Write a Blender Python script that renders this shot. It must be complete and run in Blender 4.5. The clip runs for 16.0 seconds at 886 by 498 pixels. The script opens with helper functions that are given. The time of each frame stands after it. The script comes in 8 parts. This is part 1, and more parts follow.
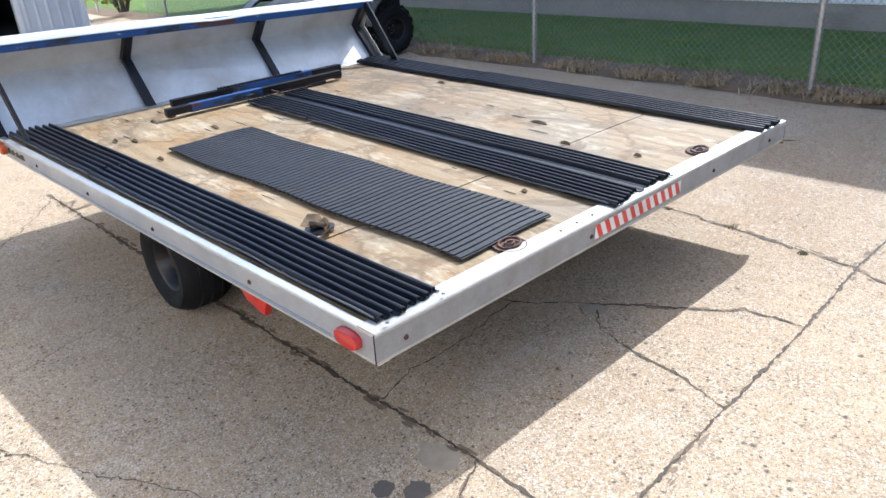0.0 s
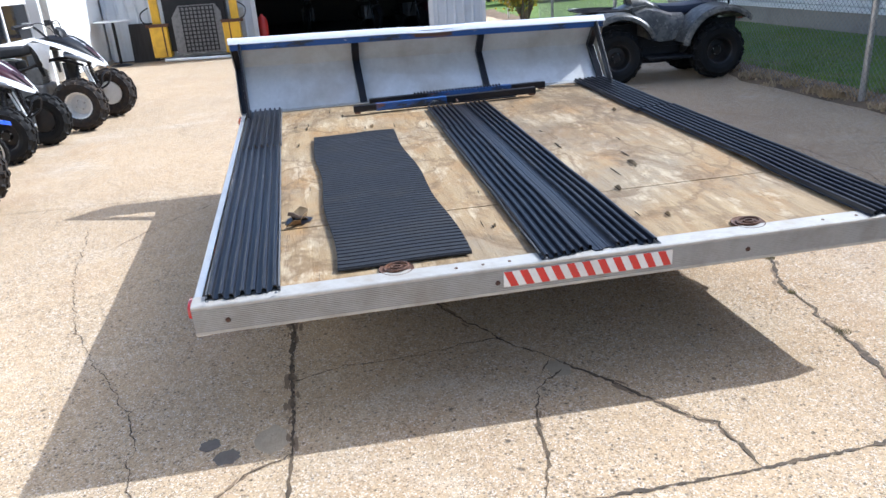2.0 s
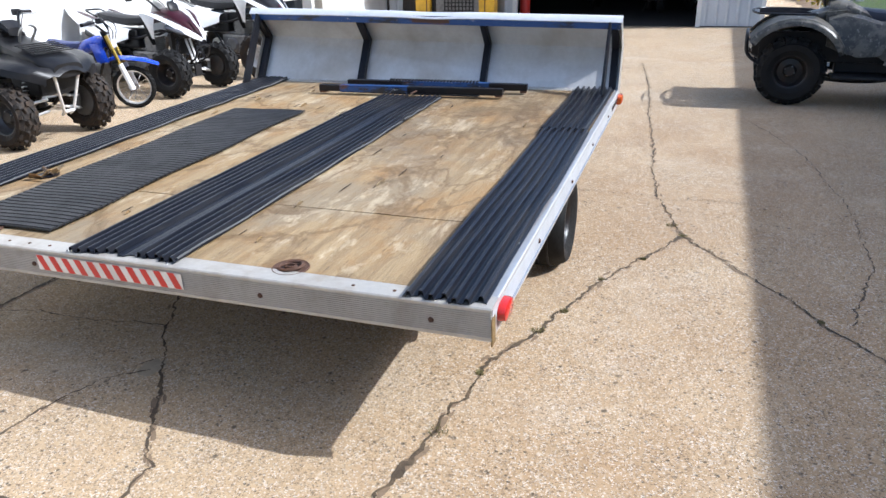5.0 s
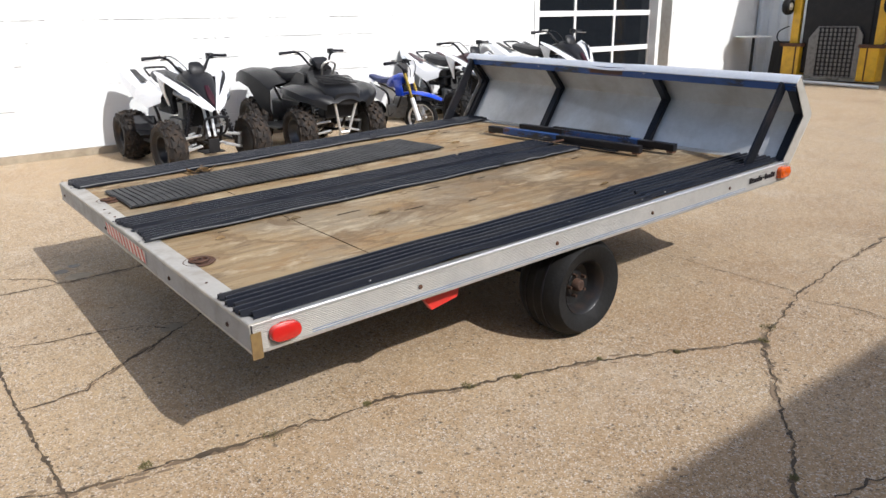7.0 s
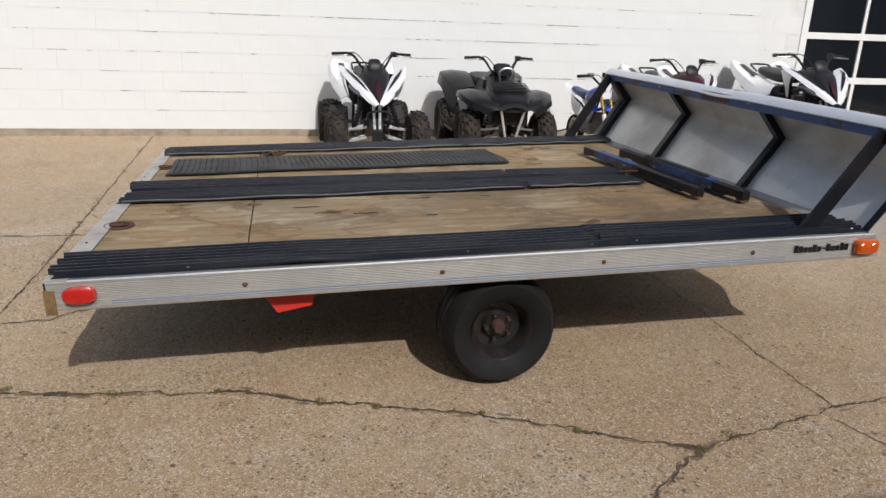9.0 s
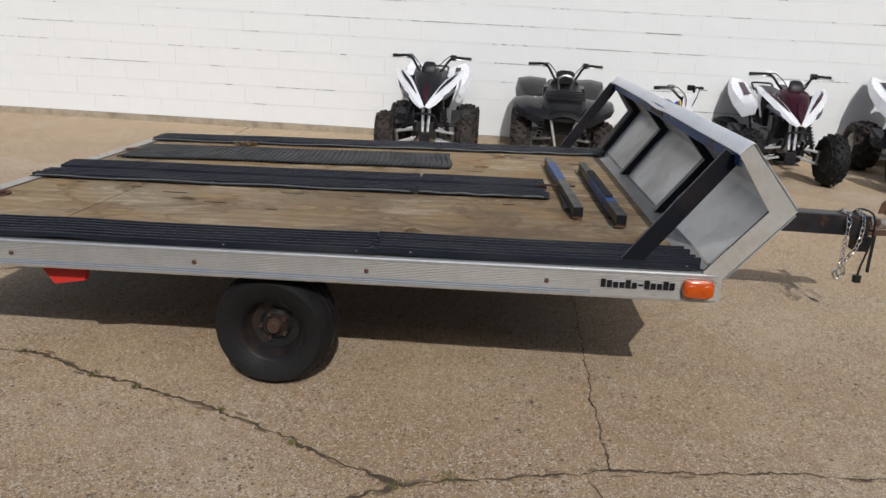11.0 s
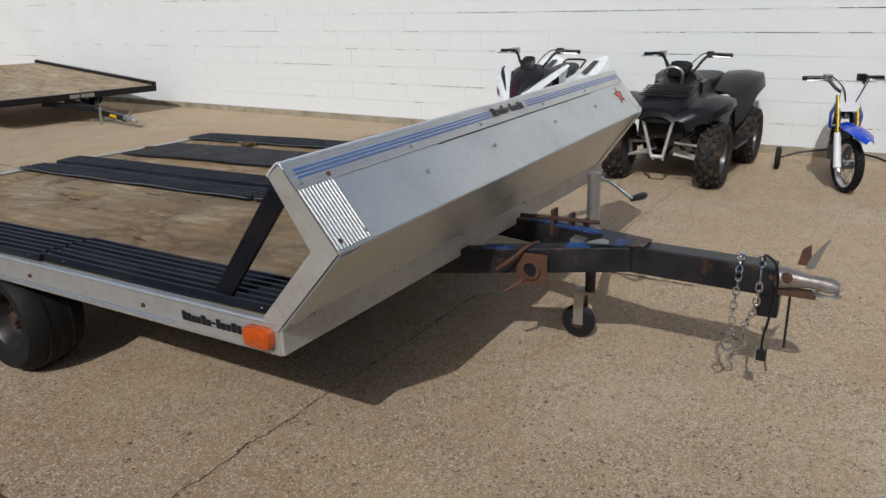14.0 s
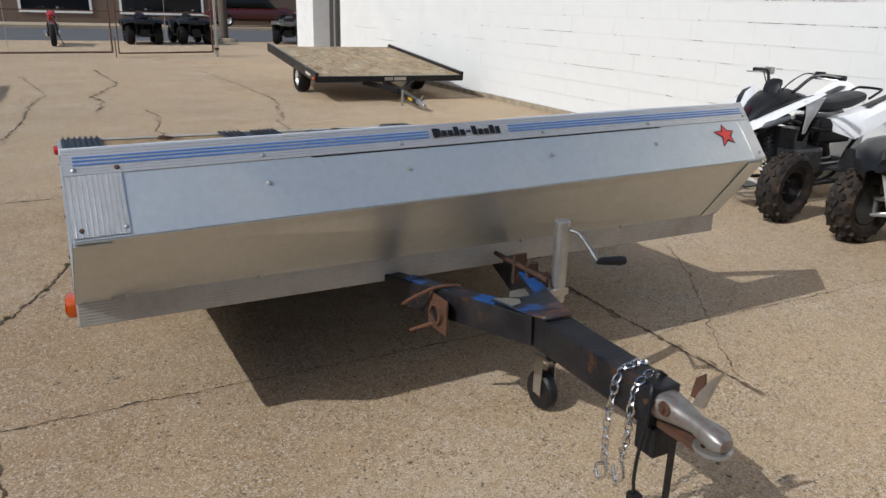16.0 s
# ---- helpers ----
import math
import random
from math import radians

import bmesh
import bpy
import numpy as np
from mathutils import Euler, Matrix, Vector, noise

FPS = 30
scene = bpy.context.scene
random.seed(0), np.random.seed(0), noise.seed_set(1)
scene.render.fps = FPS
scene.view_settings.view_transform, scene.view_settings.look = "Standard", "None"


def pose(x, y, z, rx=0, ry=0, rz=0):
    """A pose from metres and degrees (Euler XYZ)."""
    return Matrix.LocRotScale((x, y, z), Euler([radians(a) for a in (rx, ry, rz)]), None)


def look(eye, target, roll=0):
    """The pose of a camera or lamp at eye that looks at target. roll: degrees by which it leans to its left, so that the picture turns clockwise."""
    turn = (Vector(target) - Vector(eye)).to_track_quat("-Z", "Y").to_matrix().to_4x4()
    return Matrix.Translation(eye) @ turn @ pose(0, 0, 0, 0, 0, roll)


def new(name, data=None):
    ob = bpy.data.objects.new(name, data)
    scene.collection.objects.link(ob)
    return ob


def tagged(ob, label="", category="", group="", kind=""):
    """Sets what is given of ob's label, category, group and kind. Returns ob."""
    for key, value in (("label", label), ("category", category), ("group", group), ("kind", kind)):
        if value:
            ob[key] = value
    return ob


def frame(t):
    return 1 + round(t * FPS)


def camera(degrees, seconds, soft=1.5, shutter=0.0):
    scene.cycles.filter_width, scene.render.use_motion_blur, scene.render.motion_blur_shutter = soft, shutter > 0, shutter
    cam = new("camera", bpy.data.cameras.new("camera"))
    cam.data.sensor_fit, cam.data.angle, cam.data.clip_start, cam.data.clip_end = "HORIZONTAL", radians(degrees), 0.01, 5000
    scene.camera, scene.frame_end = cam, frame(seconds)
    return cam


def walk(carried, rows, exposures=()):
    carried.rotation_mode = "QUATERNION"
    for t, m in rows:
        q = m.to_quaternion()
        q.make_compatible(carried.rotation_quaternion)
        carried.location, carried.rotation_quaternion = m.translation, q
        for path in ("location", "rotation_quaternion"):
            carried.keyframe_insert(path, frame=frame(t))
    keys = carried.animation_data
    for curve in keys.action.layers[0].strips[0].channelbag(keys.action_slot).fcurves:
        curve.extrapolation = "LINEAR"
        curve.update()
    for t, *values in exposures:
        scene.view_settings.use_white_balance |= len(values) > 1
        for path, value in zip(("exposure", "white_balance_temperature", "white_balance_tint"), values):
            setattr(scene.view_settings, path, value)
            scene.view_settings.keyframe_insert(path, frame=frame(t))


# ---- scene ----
cam = camera(64.0, 16.0)
PATH = [
    (0, (1.32, -2.247, 1.476), (-0.021, -1.013, 0.652), -3.5),
    (0.5, (1.559, -1.949, 1.449), (0.076, -0.837, 0.699), -3.4),
    (1, (1.762, -1.568, 1.441), (0.125, -0.657, 0.74), -1.3),
    (1.5, (1.965, -1.203, 1.438), (0.174, -0.735, 0.681), -1.6),
    (2, (2.082, -0.798, 1.432), (0.241, -0.53, 0.699), -3.9),
    (2.5, (2.191, -0.358, 1.44), (0.309, -0.31, 0.766), -1.4),
    (3, (2.142, 0.07, 1.416), (0.259, 0.101, 0.743), -0.0),
    (3.5, (2.057, 0.471, 1.404), (0.175, 0.366, 0.736), -2.2),
    (4, (1.923, 0.888, 1.419), (0.052, 0.654, 0.752), -2.2),
    (4.2, (1.851, 1.033, 1.412), (-0.001, 0.727, 0.721), -1.6),
    (6.3, (1.171, 2.822, 1.389), (-0.274, 1.614, 0.714), -0.2),
    (6.5, (1.04, 2.92, 1.381), (-0.329, 1.612, 0.736), 0.5),
    (7, (0.717, 3.136, 1.371), (-0.453, 1.639, 0.747), -0.9),
    (7.5, (0.364, 3.347, 1.374), (-0.555, 1.698, 0.715), 0.1),
    (8, (-0.049, 3.486, 1.36), (-0.792, 1.727, 0.764), 0.4),
    (8.5, (-0.4, 3.58, 1.334), (-0.991, 1.764, 0.74), 1.4),
    (9, (-0.761, 3.618, 1.341), (-1.192, 1.759, 0.74), 2.0),
    (9.5, (-1.128, 3.62, 1.344), (-1.466, 1.75, 0.72), 1.5),
    (9.7, (-1.288, 3.653, 1.326), (-1.572, 1.765, 0.728), 1.6),
    (11.8, (-2.916, 3.53, 1.381), (-2.559, 1.655, 0.784), 0.6),
    (12, (-3.062, 3.457, 1.387), (-2.644, 1.594, 0.793), -0.5),
    (12.5, (-3.467, 3.281, 1.392), (-2.909, 1.461, 0.78), 0.1),
    (13, (-3.797, 3.043, 1.375), (-3.106, 1.262, 0.785), 0.7),
    (13.5, (-4.12, 2.828, 1.385), (-3.295, 1.104, 0.796), -0.1),
    (14, (-4.443, 2.594, 1.403), (-3.468, 0.967, 0.768), -0.8),
    (14.5, (-4.722, 2.264, 1.415), (-3.672, 0.691, 0.763), 0.9),
    (15, (-5.018, 1.964, 1.431), (-3.737, 0.566, 0.797), 1.9),
    (15.5, (-5.183, 1.611, 1.425), (-3.682, 0.468, 0.76), 1.9),
    (16, (-5.367, 1.272, 1.446), (-3.708, 0.361, 0.8), 1.8),
]
EXPOSURES = [(0.0, 0.92, 5350, 9), (1.5, 0.87, 5350, 9), (3.0, 0.8, 5450, 9), (4.2, 0.78, 5480, 9), (6.5, 0.4, 5950, 10), (8.0, -0.16, 6150, 10), (9.5, -0.4, 6120, 10), (12.0, -0.6, 5980, 9), (14.0, -0.68, 5930, 8), (15.0, -0.62, 5930, 8), (16.0, -0.42, 5930, 8)]
walk(cam, [(t, look(eye, target, roll)) for t, eye, target, roll in PATH], EXPOSURES)

# ---- world and sun ----
SUN_WAY = Vector((0.25, -1.16, -1.0)).normalized()
world = bpy.data.worlds.new("sky")
scene.world = world
world.use_nodes = True
wn = world.node_tree
sky = wn.nodes.new("ShaderNodeTexSky")
sky.sky_type, sky.sun_disc = "NISHITA", False
sky.sun_elevation, sky.sun_rotation = radians(40), radians(-12)
sky.dust_density, sky.ozone_density = 3.0, 0.6
wn.links.new(sky.outputs[0], wn.nodes["Background"].inputs[0])
wn.nodes["Background"].inputs[1].default_value = 0.146
sun = new("sun", bpy.data.lights.new("sun", "SUN"))
sun.data.energy, sun.data.angle, sun.data.color = 3.75, radians(0.5), (1.0, 0.965, 0.92)
sun.matrix_world = look((0, 0, 30), Vector((0, 0, 30)) + SUN_WAY)


# ---- materials ----
def tex_nodes(name):
    m = bpy.data.materials.new(name)
    m.use_nodes = True
    t = m.node_tree
    return m, t, t.nodes["Principled BSDF"]


def node(t, kind, **values):
    n = t.nodes.new(kind)
    for key, value in values.items():
        n.inputs[key].default_value = value
    return n


def coords(t, scale=(1, 1, 1), turn=(0, 0, 0)):
    c = t.nodes.new("ShaderNodeTexCoord")
    mp = t.nodes.new("ShaderNodeMapping")
    mp.inputs["Scale"].default_value = scale
    mp.inputs["Rotation"].default_value = turn
    t.links.new(c.outputs["Object"], mp.inputs[0])
    return mp.outputs[0]


def noise_of(t, vec, scale, detail=4, rough=0.55, low=0.3, high=0.7):
    n = node(t, "ShaderNodeTexNoise", Scale=scale, Detail=detail, Roughness=rough)
    t.links.new(vec, n.inputs["Vector"])
    r = t.nodes.new("ShaderNodeMapRange")
    r.inputs[1].default_value, r.inputs[2].default_value = low, high
    t.links.new(n.outputs[0], r.inputs[0])
    return r.outputs[0]


def blend(t, a, b, factor, mode="MIX"):
    n = t.nodes.new("ShaderNodeMix")
    n.data_type, n.blend_type = "RGBA", mode
    for socket, value in ((n.inputs[0], factor), (n.inputs[6], a), (n.inputs[7], b)):
        if isinstance(value, bpy.types.NodeSocket):
            t.links.new(value, socket)
        elif isinstance(value, (int, float)):
            socket.default_value = value
        else:
            socket.default_value = (*value, 1)
    return n.outputs[2]


def times(t, a, k):
    n = t.nodes.new("ShaderNodeMath")
    n.operation = "MULTIPLY"
    t.links.new(a, n.inputs[0])
    if isinstance(k, bpy.types.NodeSocket):
        t.links.new(k, n.inputs[1])
    else:
        n.inputs[1].default_value = k
    return n.outputs[0]


def bump(t, shader, height, strength=0.3, distance=0.01):
    b = node(t, "ShaderNodeBump", Strength=strength, Distance=distance)
    t.links.new(height, b.inputs["Height"])
    t.links.new(b.outputs[0], shader.inputs["Normal"])


def mat(name, color, rough=0.5, metal=0.0, dirt=(0.12, 0.09, 0.06), amount=0.25, scale=6.0, grain=80.0, relief=0.15, stretch=(1, 1, 1), coat=0.0):
    """A plain surface with stains at one scale, grain at another, and a little relief."""
    m, t, p = tex_nodes(name)
    v = coords(t, stretch)
    stains = noise_of(t, v, scale, 5, 0.6, 0.45, 0.8)
    fine = noise_of(t, v, grain, 3, 0.6, 0.25, 0.75)
    base = blend(t, color, dirt, times(t, stains, amount))
    base = blend(t, base, [c * 0.7 for c in color], times(t, fine, 0.35))
    t.links.new(base, p.inputs["Base Color"])
    r = t.nodes.new("ShaderNodeMapRange")
    r.inputs[3].default_value, r.inputs[4].default_value = rough * 0.85, min(1, rough * 1.25)
    t.links.new(stains, r.inputs[0])
    t.links.new(r.outputs[0], p.inputs["Roughness"])
    p.inputs["Metallic"].default_value = metal
    p.inputs["Coat Weight"].default_value = coat
    if metal == 0 and max(color) < 0.05:
        p.inputs["Specular IOR Level"].default_value = 0.27
    p.inputs["Coat Roughness"].default_value = 0.15
    if relief:
        bump(t, p, fine, relief, 0.004)
    return m


def ramp(t, value, lo, hi, a=0.0, b=1.0):
    r = t.nodes.new("ShaderNodeMapRange")
    for k, x in enumerate((lo, hi, a, b)):
        r.inputs[k + 1].default_value = x
    t.links.new(value, r.inputs[0])
    return r.outputs[0]


def cells(t, vec, scale, warp=0.0):
    """Voronoi cells: distance to the centre and two random tones of each cell."""
    n = node(t, "ShaderNodeTexVoronoi", Scale=scale)
    t.links.new(vec, n.inputs["Vector"])
    tone = t.nodes.new("ShaderNodeSeparateColor")
    t.links.new(n.outputs["Color"], tone.inputs[0])
    return n.outputs[0], tone.outputs[0], tone.outputs[1]


def zone(t, v, x0, x1, y0, y1, soft):
    """1 inside a plan rectangle with soft edges, 0 outside."""
    xyz = t.nodes.new("ShaderNodeSeparateXYZ")
    t.links.new(v, xyz.inputs[0])
    a = times(t, ramp(t, xyz.outputs[0], x0 - soft, x0 + soft), ramp(t, xyz.outputs[0], x1 - soft, x1 + soft, 1, 0))
    b = times(t, ramp(t, xyz.outputs[1], y0 - soft, y0 + soft), ramp(t, xyz.outputs[1], y1 - soft, y1 + soft, 1, 0))
    return times(t, a, b)


def concrete_material():
    """Worn tan concrete: fine exposed aggregate, scaled pits, rusty and grey stains."""
    m, t, p = tex_nodes("concrete")
    v = coords(t)
    big = noise_of(t, v, 0.3, 5, 0.62, 0.36, 0.66)
    mid = noise_of(t, v, 1.6, 6, 0.66, 0.36, 0.68)
    base = blend(t, (0.53, 0.37, 0.205), (0.465, 0.34, 0.205), big)
    base = blend(t, base, (0.585, 0.435, 0.26), times(t, mid, 0.5))
    rusty = noise_of(t, v, 0.75, 7, 0.72, 0.52, 0.72)
    base = blend(t, base, (0.36, 0.21, 0.1), times(t, rusty, 0.5))
    bleached = noise_of(t, coords(t, (1.0, 0.7, 1), (0, 0, 0.6)), 1.3, 6, 0.7, 0.54, 0.70)
    base = blend(t, base, (0.64, 0.545, 0.41), times(t, bleached, 0.6))
    # rust-coloured water stain along the trailer's edge
    drip = times(t, zone(t, v, -5.6, 0.4, 0.75, 3.1, 0.5), noise_of(t, v, 1.1, 6, 0.7, 0.34, 0.6))
    base = blend(t, base, (0.33, 0.185, 0.075), times(t, drip, 0.55))
    # aggregate at two sizes
    dist, tone_a, tone_b = cells(t, v, 120)
    wear = noise_of(t, v, 2.6, 5, 0.65, 0.36, 0.64)
    base = blend(t, base, (0.15, 0.108, 0.07), times(t, times(t, ramp(t, tone_a, 0.72, 0.95), wear), 0.72))
    base = blend(t, base, (0.68, 0.58, 0.45), times(t, times(t, ramp(t, tone_b, 0.84, 0.95), wear), 0.85))
    dist_f, tone_c, tone_d = cells(t, v, 230)
    base = blend(t, base, (0.12, 0.09, 0.06), times(t, ramp(t, tone_c, 0.7, 0.95), 0.7))
    base = blend(t, base, (0.74, 0.66, 0.54), times(t, ramp(t, tone_d, 0.82, 0.95), 0.75))
    mottle = noise_of(t, v, 17, 5, 0.7, 0.45, 0.7)
    base = blend(t, base, (0.27, 0.18, 0.098), times(t, mottle, 0.24))
    # popped-out pits, single and in drifts
    pit_d, pit_a, pit_b = cells(t, v, 13)
    pit = times(t, ramp(t, pit_d, 0.07, 0.16, 1, 0), times(t, ramp(t, pit_a, 0.5, 0.54), noise_of(t, v, 1.7, 4, 0.6, 0.42, 0.54)))
    pit2_d, pit2_a, pit2_b = cells(t, v, 42)
    pit2 = times(t, ramp(t, pit2_d, 0.16, 0.28, 1, 0), times(t, ramp(t, pit2_a, 0.5, 0.56), noise_of(t, v, 3.5, 3, 0.6, 0.4, 0.52)))
    base = blend(t, base, (0.055, 0.04, 0.028), times(t, pit, 0.8))
    base = blend(t, base, (0.06, 0.045, 0.03), times(t, pit2, 0.75))
    t.links.new(base, p.inputs["Base Color"])
    p.inputs["Roughness"].default_value = 0.9
    height = blend(t, blend(t, tone_a, tone_c, 0.6), (0, 0, 0), pit)
    height = blend(t, height, (0, 0, 0), pit2)
    bump(t, p, height, 0.85, 0.006)
    return m


def plywood_material(name="weathered_plywood", light=(0.37, 0.265, 0.14), grey=(0.15, 0.112, 0.07)):
    """Old plywood: cathedral grain, honey and grey weathering, dark water marks, bare worn veneer."""
    m, t, p = tex_nodes(name)
    v2 = coords(t)
    rings = node(t, "ShaderNodeTexWave", Scale=2.2, Distortion=13.0, Detail=5.0)
    rings.wave_type, rings.bands_direction = "BANDS", "Y"
    rings.inputs["Detail Scale"].default_value = 0.6
    rings.inputs["Detail Roughness"].default_value = 0.6
    t.links.new(coords(t, (0.5, 1.5, 1)), rings.inputs["Vector"])
    ring = ramp(t, rings.outputs["Fac"], 0.35, 0.95)
    grain = node(t, "ShaderNodeTexNoise", Scale=5.0, Detail=8.0, Roughness=0.75, Distortion=1.6)
    t.links.new(coords(t, (0.7, 7.0, 5.0)), grain.inputs["Vector"])
    gr = ramp(t, grain.outputs[0], 0.42, 0.64)
    base = blend(t, light, grey, times(t, gr, 0.4))
    base = blend(t, base, (0.17, 0.105, 0.048), times(t, ring, 0.36))
    warm = noise_of(t, coords(t, (1.0, 1.7, 1)), 1.9, 7, 0.7, 0.47, 0.6)
    base = blend(t, base, (0.30, 0.165, 0.058), times(t, warm, 0.6))
    grey_patch = noise_of(t, v2, 1.2, 6, 0.65, 0.48, 0.6)
    base = blend(t, base, (0.25, 0.205, 0.14), times(t, times(t, grey_patch, ramp(t, gr, 0, 1, 1, 0.5)), 0.75))
    pale = noise_of(t, coords(t, (0.9, 2.4, 1)), 2.4, 8, 0.76, 0.53, 0.59)
    base = blend(t, base, (0.55, 0.45, 0.30), times(t, times(t, pale, ramp(t, gr, 0, 1, 1, 0.35)), 0.66))
    # tide marks: thin dark rims round damp patches
    tide = node(t, "ShaderNodeTexNoise", Scale=1.5, Detail=5.0, Roughness=0.6, Distortion=0.5)
    t.links.new(coords(t, (1.0, 1.6, 1), (0, 0, 0.4)), tide.inputs["Vector"])
    rim = times(t, ramp(t, tide.outputs[0], 0.49, 0.525), ramp(t, tide.outputs[0], 0.53, 0.56, 1, 0))
    base = blend(t, base, (0.13, 0.075, 0.032), times(t, rim, 0.6))
    dark = noise_of(t, coords(t, (1.3, 1.8, 1)), 1.7, 8, 0.76, 0.56, 0.68)
    base = blend(t, base, (0.075, 0.05, 0.03), times(t, dark, 0.8))
    streak = noise_of(t, coords(t, (1.1, 24, 1)), 4, 6, 0.78, 0.61, 0.66)
    base = blend(t, base, (0.04, 0.028, 0.018), times(t, streak, 0.8))
    # browner and darker in patches over the front right of the deck
    brown_front = times(t, zone(t, v2, -3.2, -1.5, 0.15, 1.2, 0.3), noise_of(t, coords(t, (1, 2.2, 1)), 1.8, 7, 0.7, 0.36, 0.6))
    base = blend(t, base, (0.105, 0.07, 0.04), times(t, brown_front, 0.62))
    t.links.new(base, p.inputs["Base Color"])
    p.inputs["Roughness"].default_value = 0.65
    p.inputs["Specular IOR Level"].default_value = 0.22
    bump(t, p, blend(t, gr, ring, 0.3), 0.5, 0.003)
    return m


def block_paint_material():
    m, t, p = tex_nodes("white_block_paint")
    v = coords(t)
    mid = noise_of(t, v, 1.3, 5, 0.6, 0.4, 0.75)
    fine = noise_of(t, v, 55, 4, 0.6, 0.3, 0.7)
    base = blend(t, (0.71, 0.712, 0.69), (0.625, 0.62, 0.595), times(t, mid, 0.6))
    chips = noise_of(t, coords(t, (1, 1, 2.5)), 14, 5, 0.7, 0.69, 0.72)
    base = blend(t, base, (0.34, 0.31, 0.27), times(t, chips, 0.7))
    t.links.new(base, p.inputs["Base Color"])
    p.inputs["Roughness"].default_value = 0.6
    bump(t, p, fine, 0.25, 0.005)
    return m


def grass_material(name, a, b, c):
    m, t, p = tex_nodes(name)
    v = coords(t)
    base = blend(t, a, b, noise_of(t, v, 1.4, 4, 0.6, 0.35, 0.65))
    base = blend(t, base, c, noise_of(t, v, 45, 4, 0.7, 0.4, 0.7))
    t.links.new(base, p.inputs["Base Color"])
    p.inputs["Roughness"].default_value = 0.8
    bump(t, p, noise_of(t, v, 90, 3, 0.7), 0.7, 0.02)
    return m


def camo_material():
    m, t, p = tex_nodes("camo_plastic")
    v = coords(t)
    base = blend(t, (0.06, 0.057, 0.046), (0.13, 0.118, 0.095), noise_of(t, v, 9, 5, 0.65, 0.44, 0.56))
    base = blend(t, base, (0.05, 0.045, 0.04), noise_of(t, coords(t, (1.6, 0.7, 1.2)), 14, 3, 0.6, 0.55, 0.6))
    base = blend(t, base, (0.22, 0.2, 0.17), noise_of(t, coords(t, (0.7, 1.5, 1)), 22, 4, 0.6, 0.6, 0.68))
    t.links.new(base, p.inputs["Base Color"])
    p.inputs["Roughness"].default_value = 0.4
    return m


def glass_material(name, tint=(0.9, 0.95, 0.95)):
    m, t, p = tex_nodes(name)
    p.inputs["Base Color"].default_value = (*tint, 1)
    p.inputs["Roughness"].default_value = 0.05
    p.inputs["Transmission Weight"].default_value = 1.0
    p.inputs["IOR"].default_value = 1.45
    return m


CONCRETE = concrete_material()
CRACK = mat("crack_soil", (0.075, 0.052, 0.03), 0.95, 0, (0.24, 0.165, 0.09), 0.9, 14, 60, 0.6)
CRACK_EDGE = mat("crumbled_concrete", (0.24, 0.165, 0.098), 0.95, 0, (0.1, 0.07, 0.045), 0.6, 25, 60, 0.5)
WEED = mat("crack_weed", (0.17, 0.145, 0.05), 0.8, amount=0.3)
DAMP = mat("damp_stain", (0.14, 0.115, 0.088), 0.6, amount=0.4, scale=20)
PATCH = mat("old_patch", (0.43, 0.345, 0.235), 0.9, amount=0.5, scale=9, grain=60, relief=0.4)
PLY = plywood_material()
PLY_FAR = plywood_material("grey_plywood", (0.42, 0.34, 0.22), (0.24, 0.205, 0.15))
ALU = mat("weathered_aluminium", (0.74, 0.72, 0.68), 0.42, 0.75, amount=0.25, scale=5, grain=60, relief=0.08)
ALU_WHITE = mat("oxidised_rail", (0.47, 0.44, 0.385), 0.5, 0.25, (0.3, 0.235, 0.165), 0.75, 9, 50, 0.2)
ALU_SHEET = mat("aluminium_sheet", (0.69, 0.71, 0.69), 0.45, 0.75, (0.3, 0.28, 0.25), 0.22, 3, 40, 0.05)
STEEL_BLACK = mat("black_steel_paint", (0.009, 0.0095, 0.012), 0.38, 0.0, (0.05, 0.025, 0.014), 0.25, 7, 60, 0.15)
BLUE_PAINT = mat("worn_blue_paint", (0.012, 0.075, 0.3), 0.45, 0.0, (0.03, 0.022, 0.018), 1.0, 16, 40, 0.15)
def flaking_blue(name="flaking_blue_paint", worn=0.48):
    """Blue paint worn through to dark primer, with rust in patches along the length."""
    m, t, p = tex_nodes(name)
    v = coords(t, (3, 1, 3))
    base = blend(t, (0.013, 0.062, 0.21), (0.012, 0.015, 0.02), noise_of(t, v, 2.4, 6, 0.75, worn, worn + 0.07))
    base = blend(t, base, (0.13, 0.05, 0.02), noise_of(t, v, 1.3, 7, 0.75, 0.56, 0.62))
    base = blend(t, base, (0.55, 0.55, 0.55), times(t, noise_of(t, v, 9, 6, 0.8, 0.62, 0.66), 0.7))
    t.links.new(base, p.inputs["Base Color"])
    p.inputs["Roughness"].default_value = 0.5
    bump(t, p, noise_of(t, v, 30, 4), 0.2, 0.003)
    return m


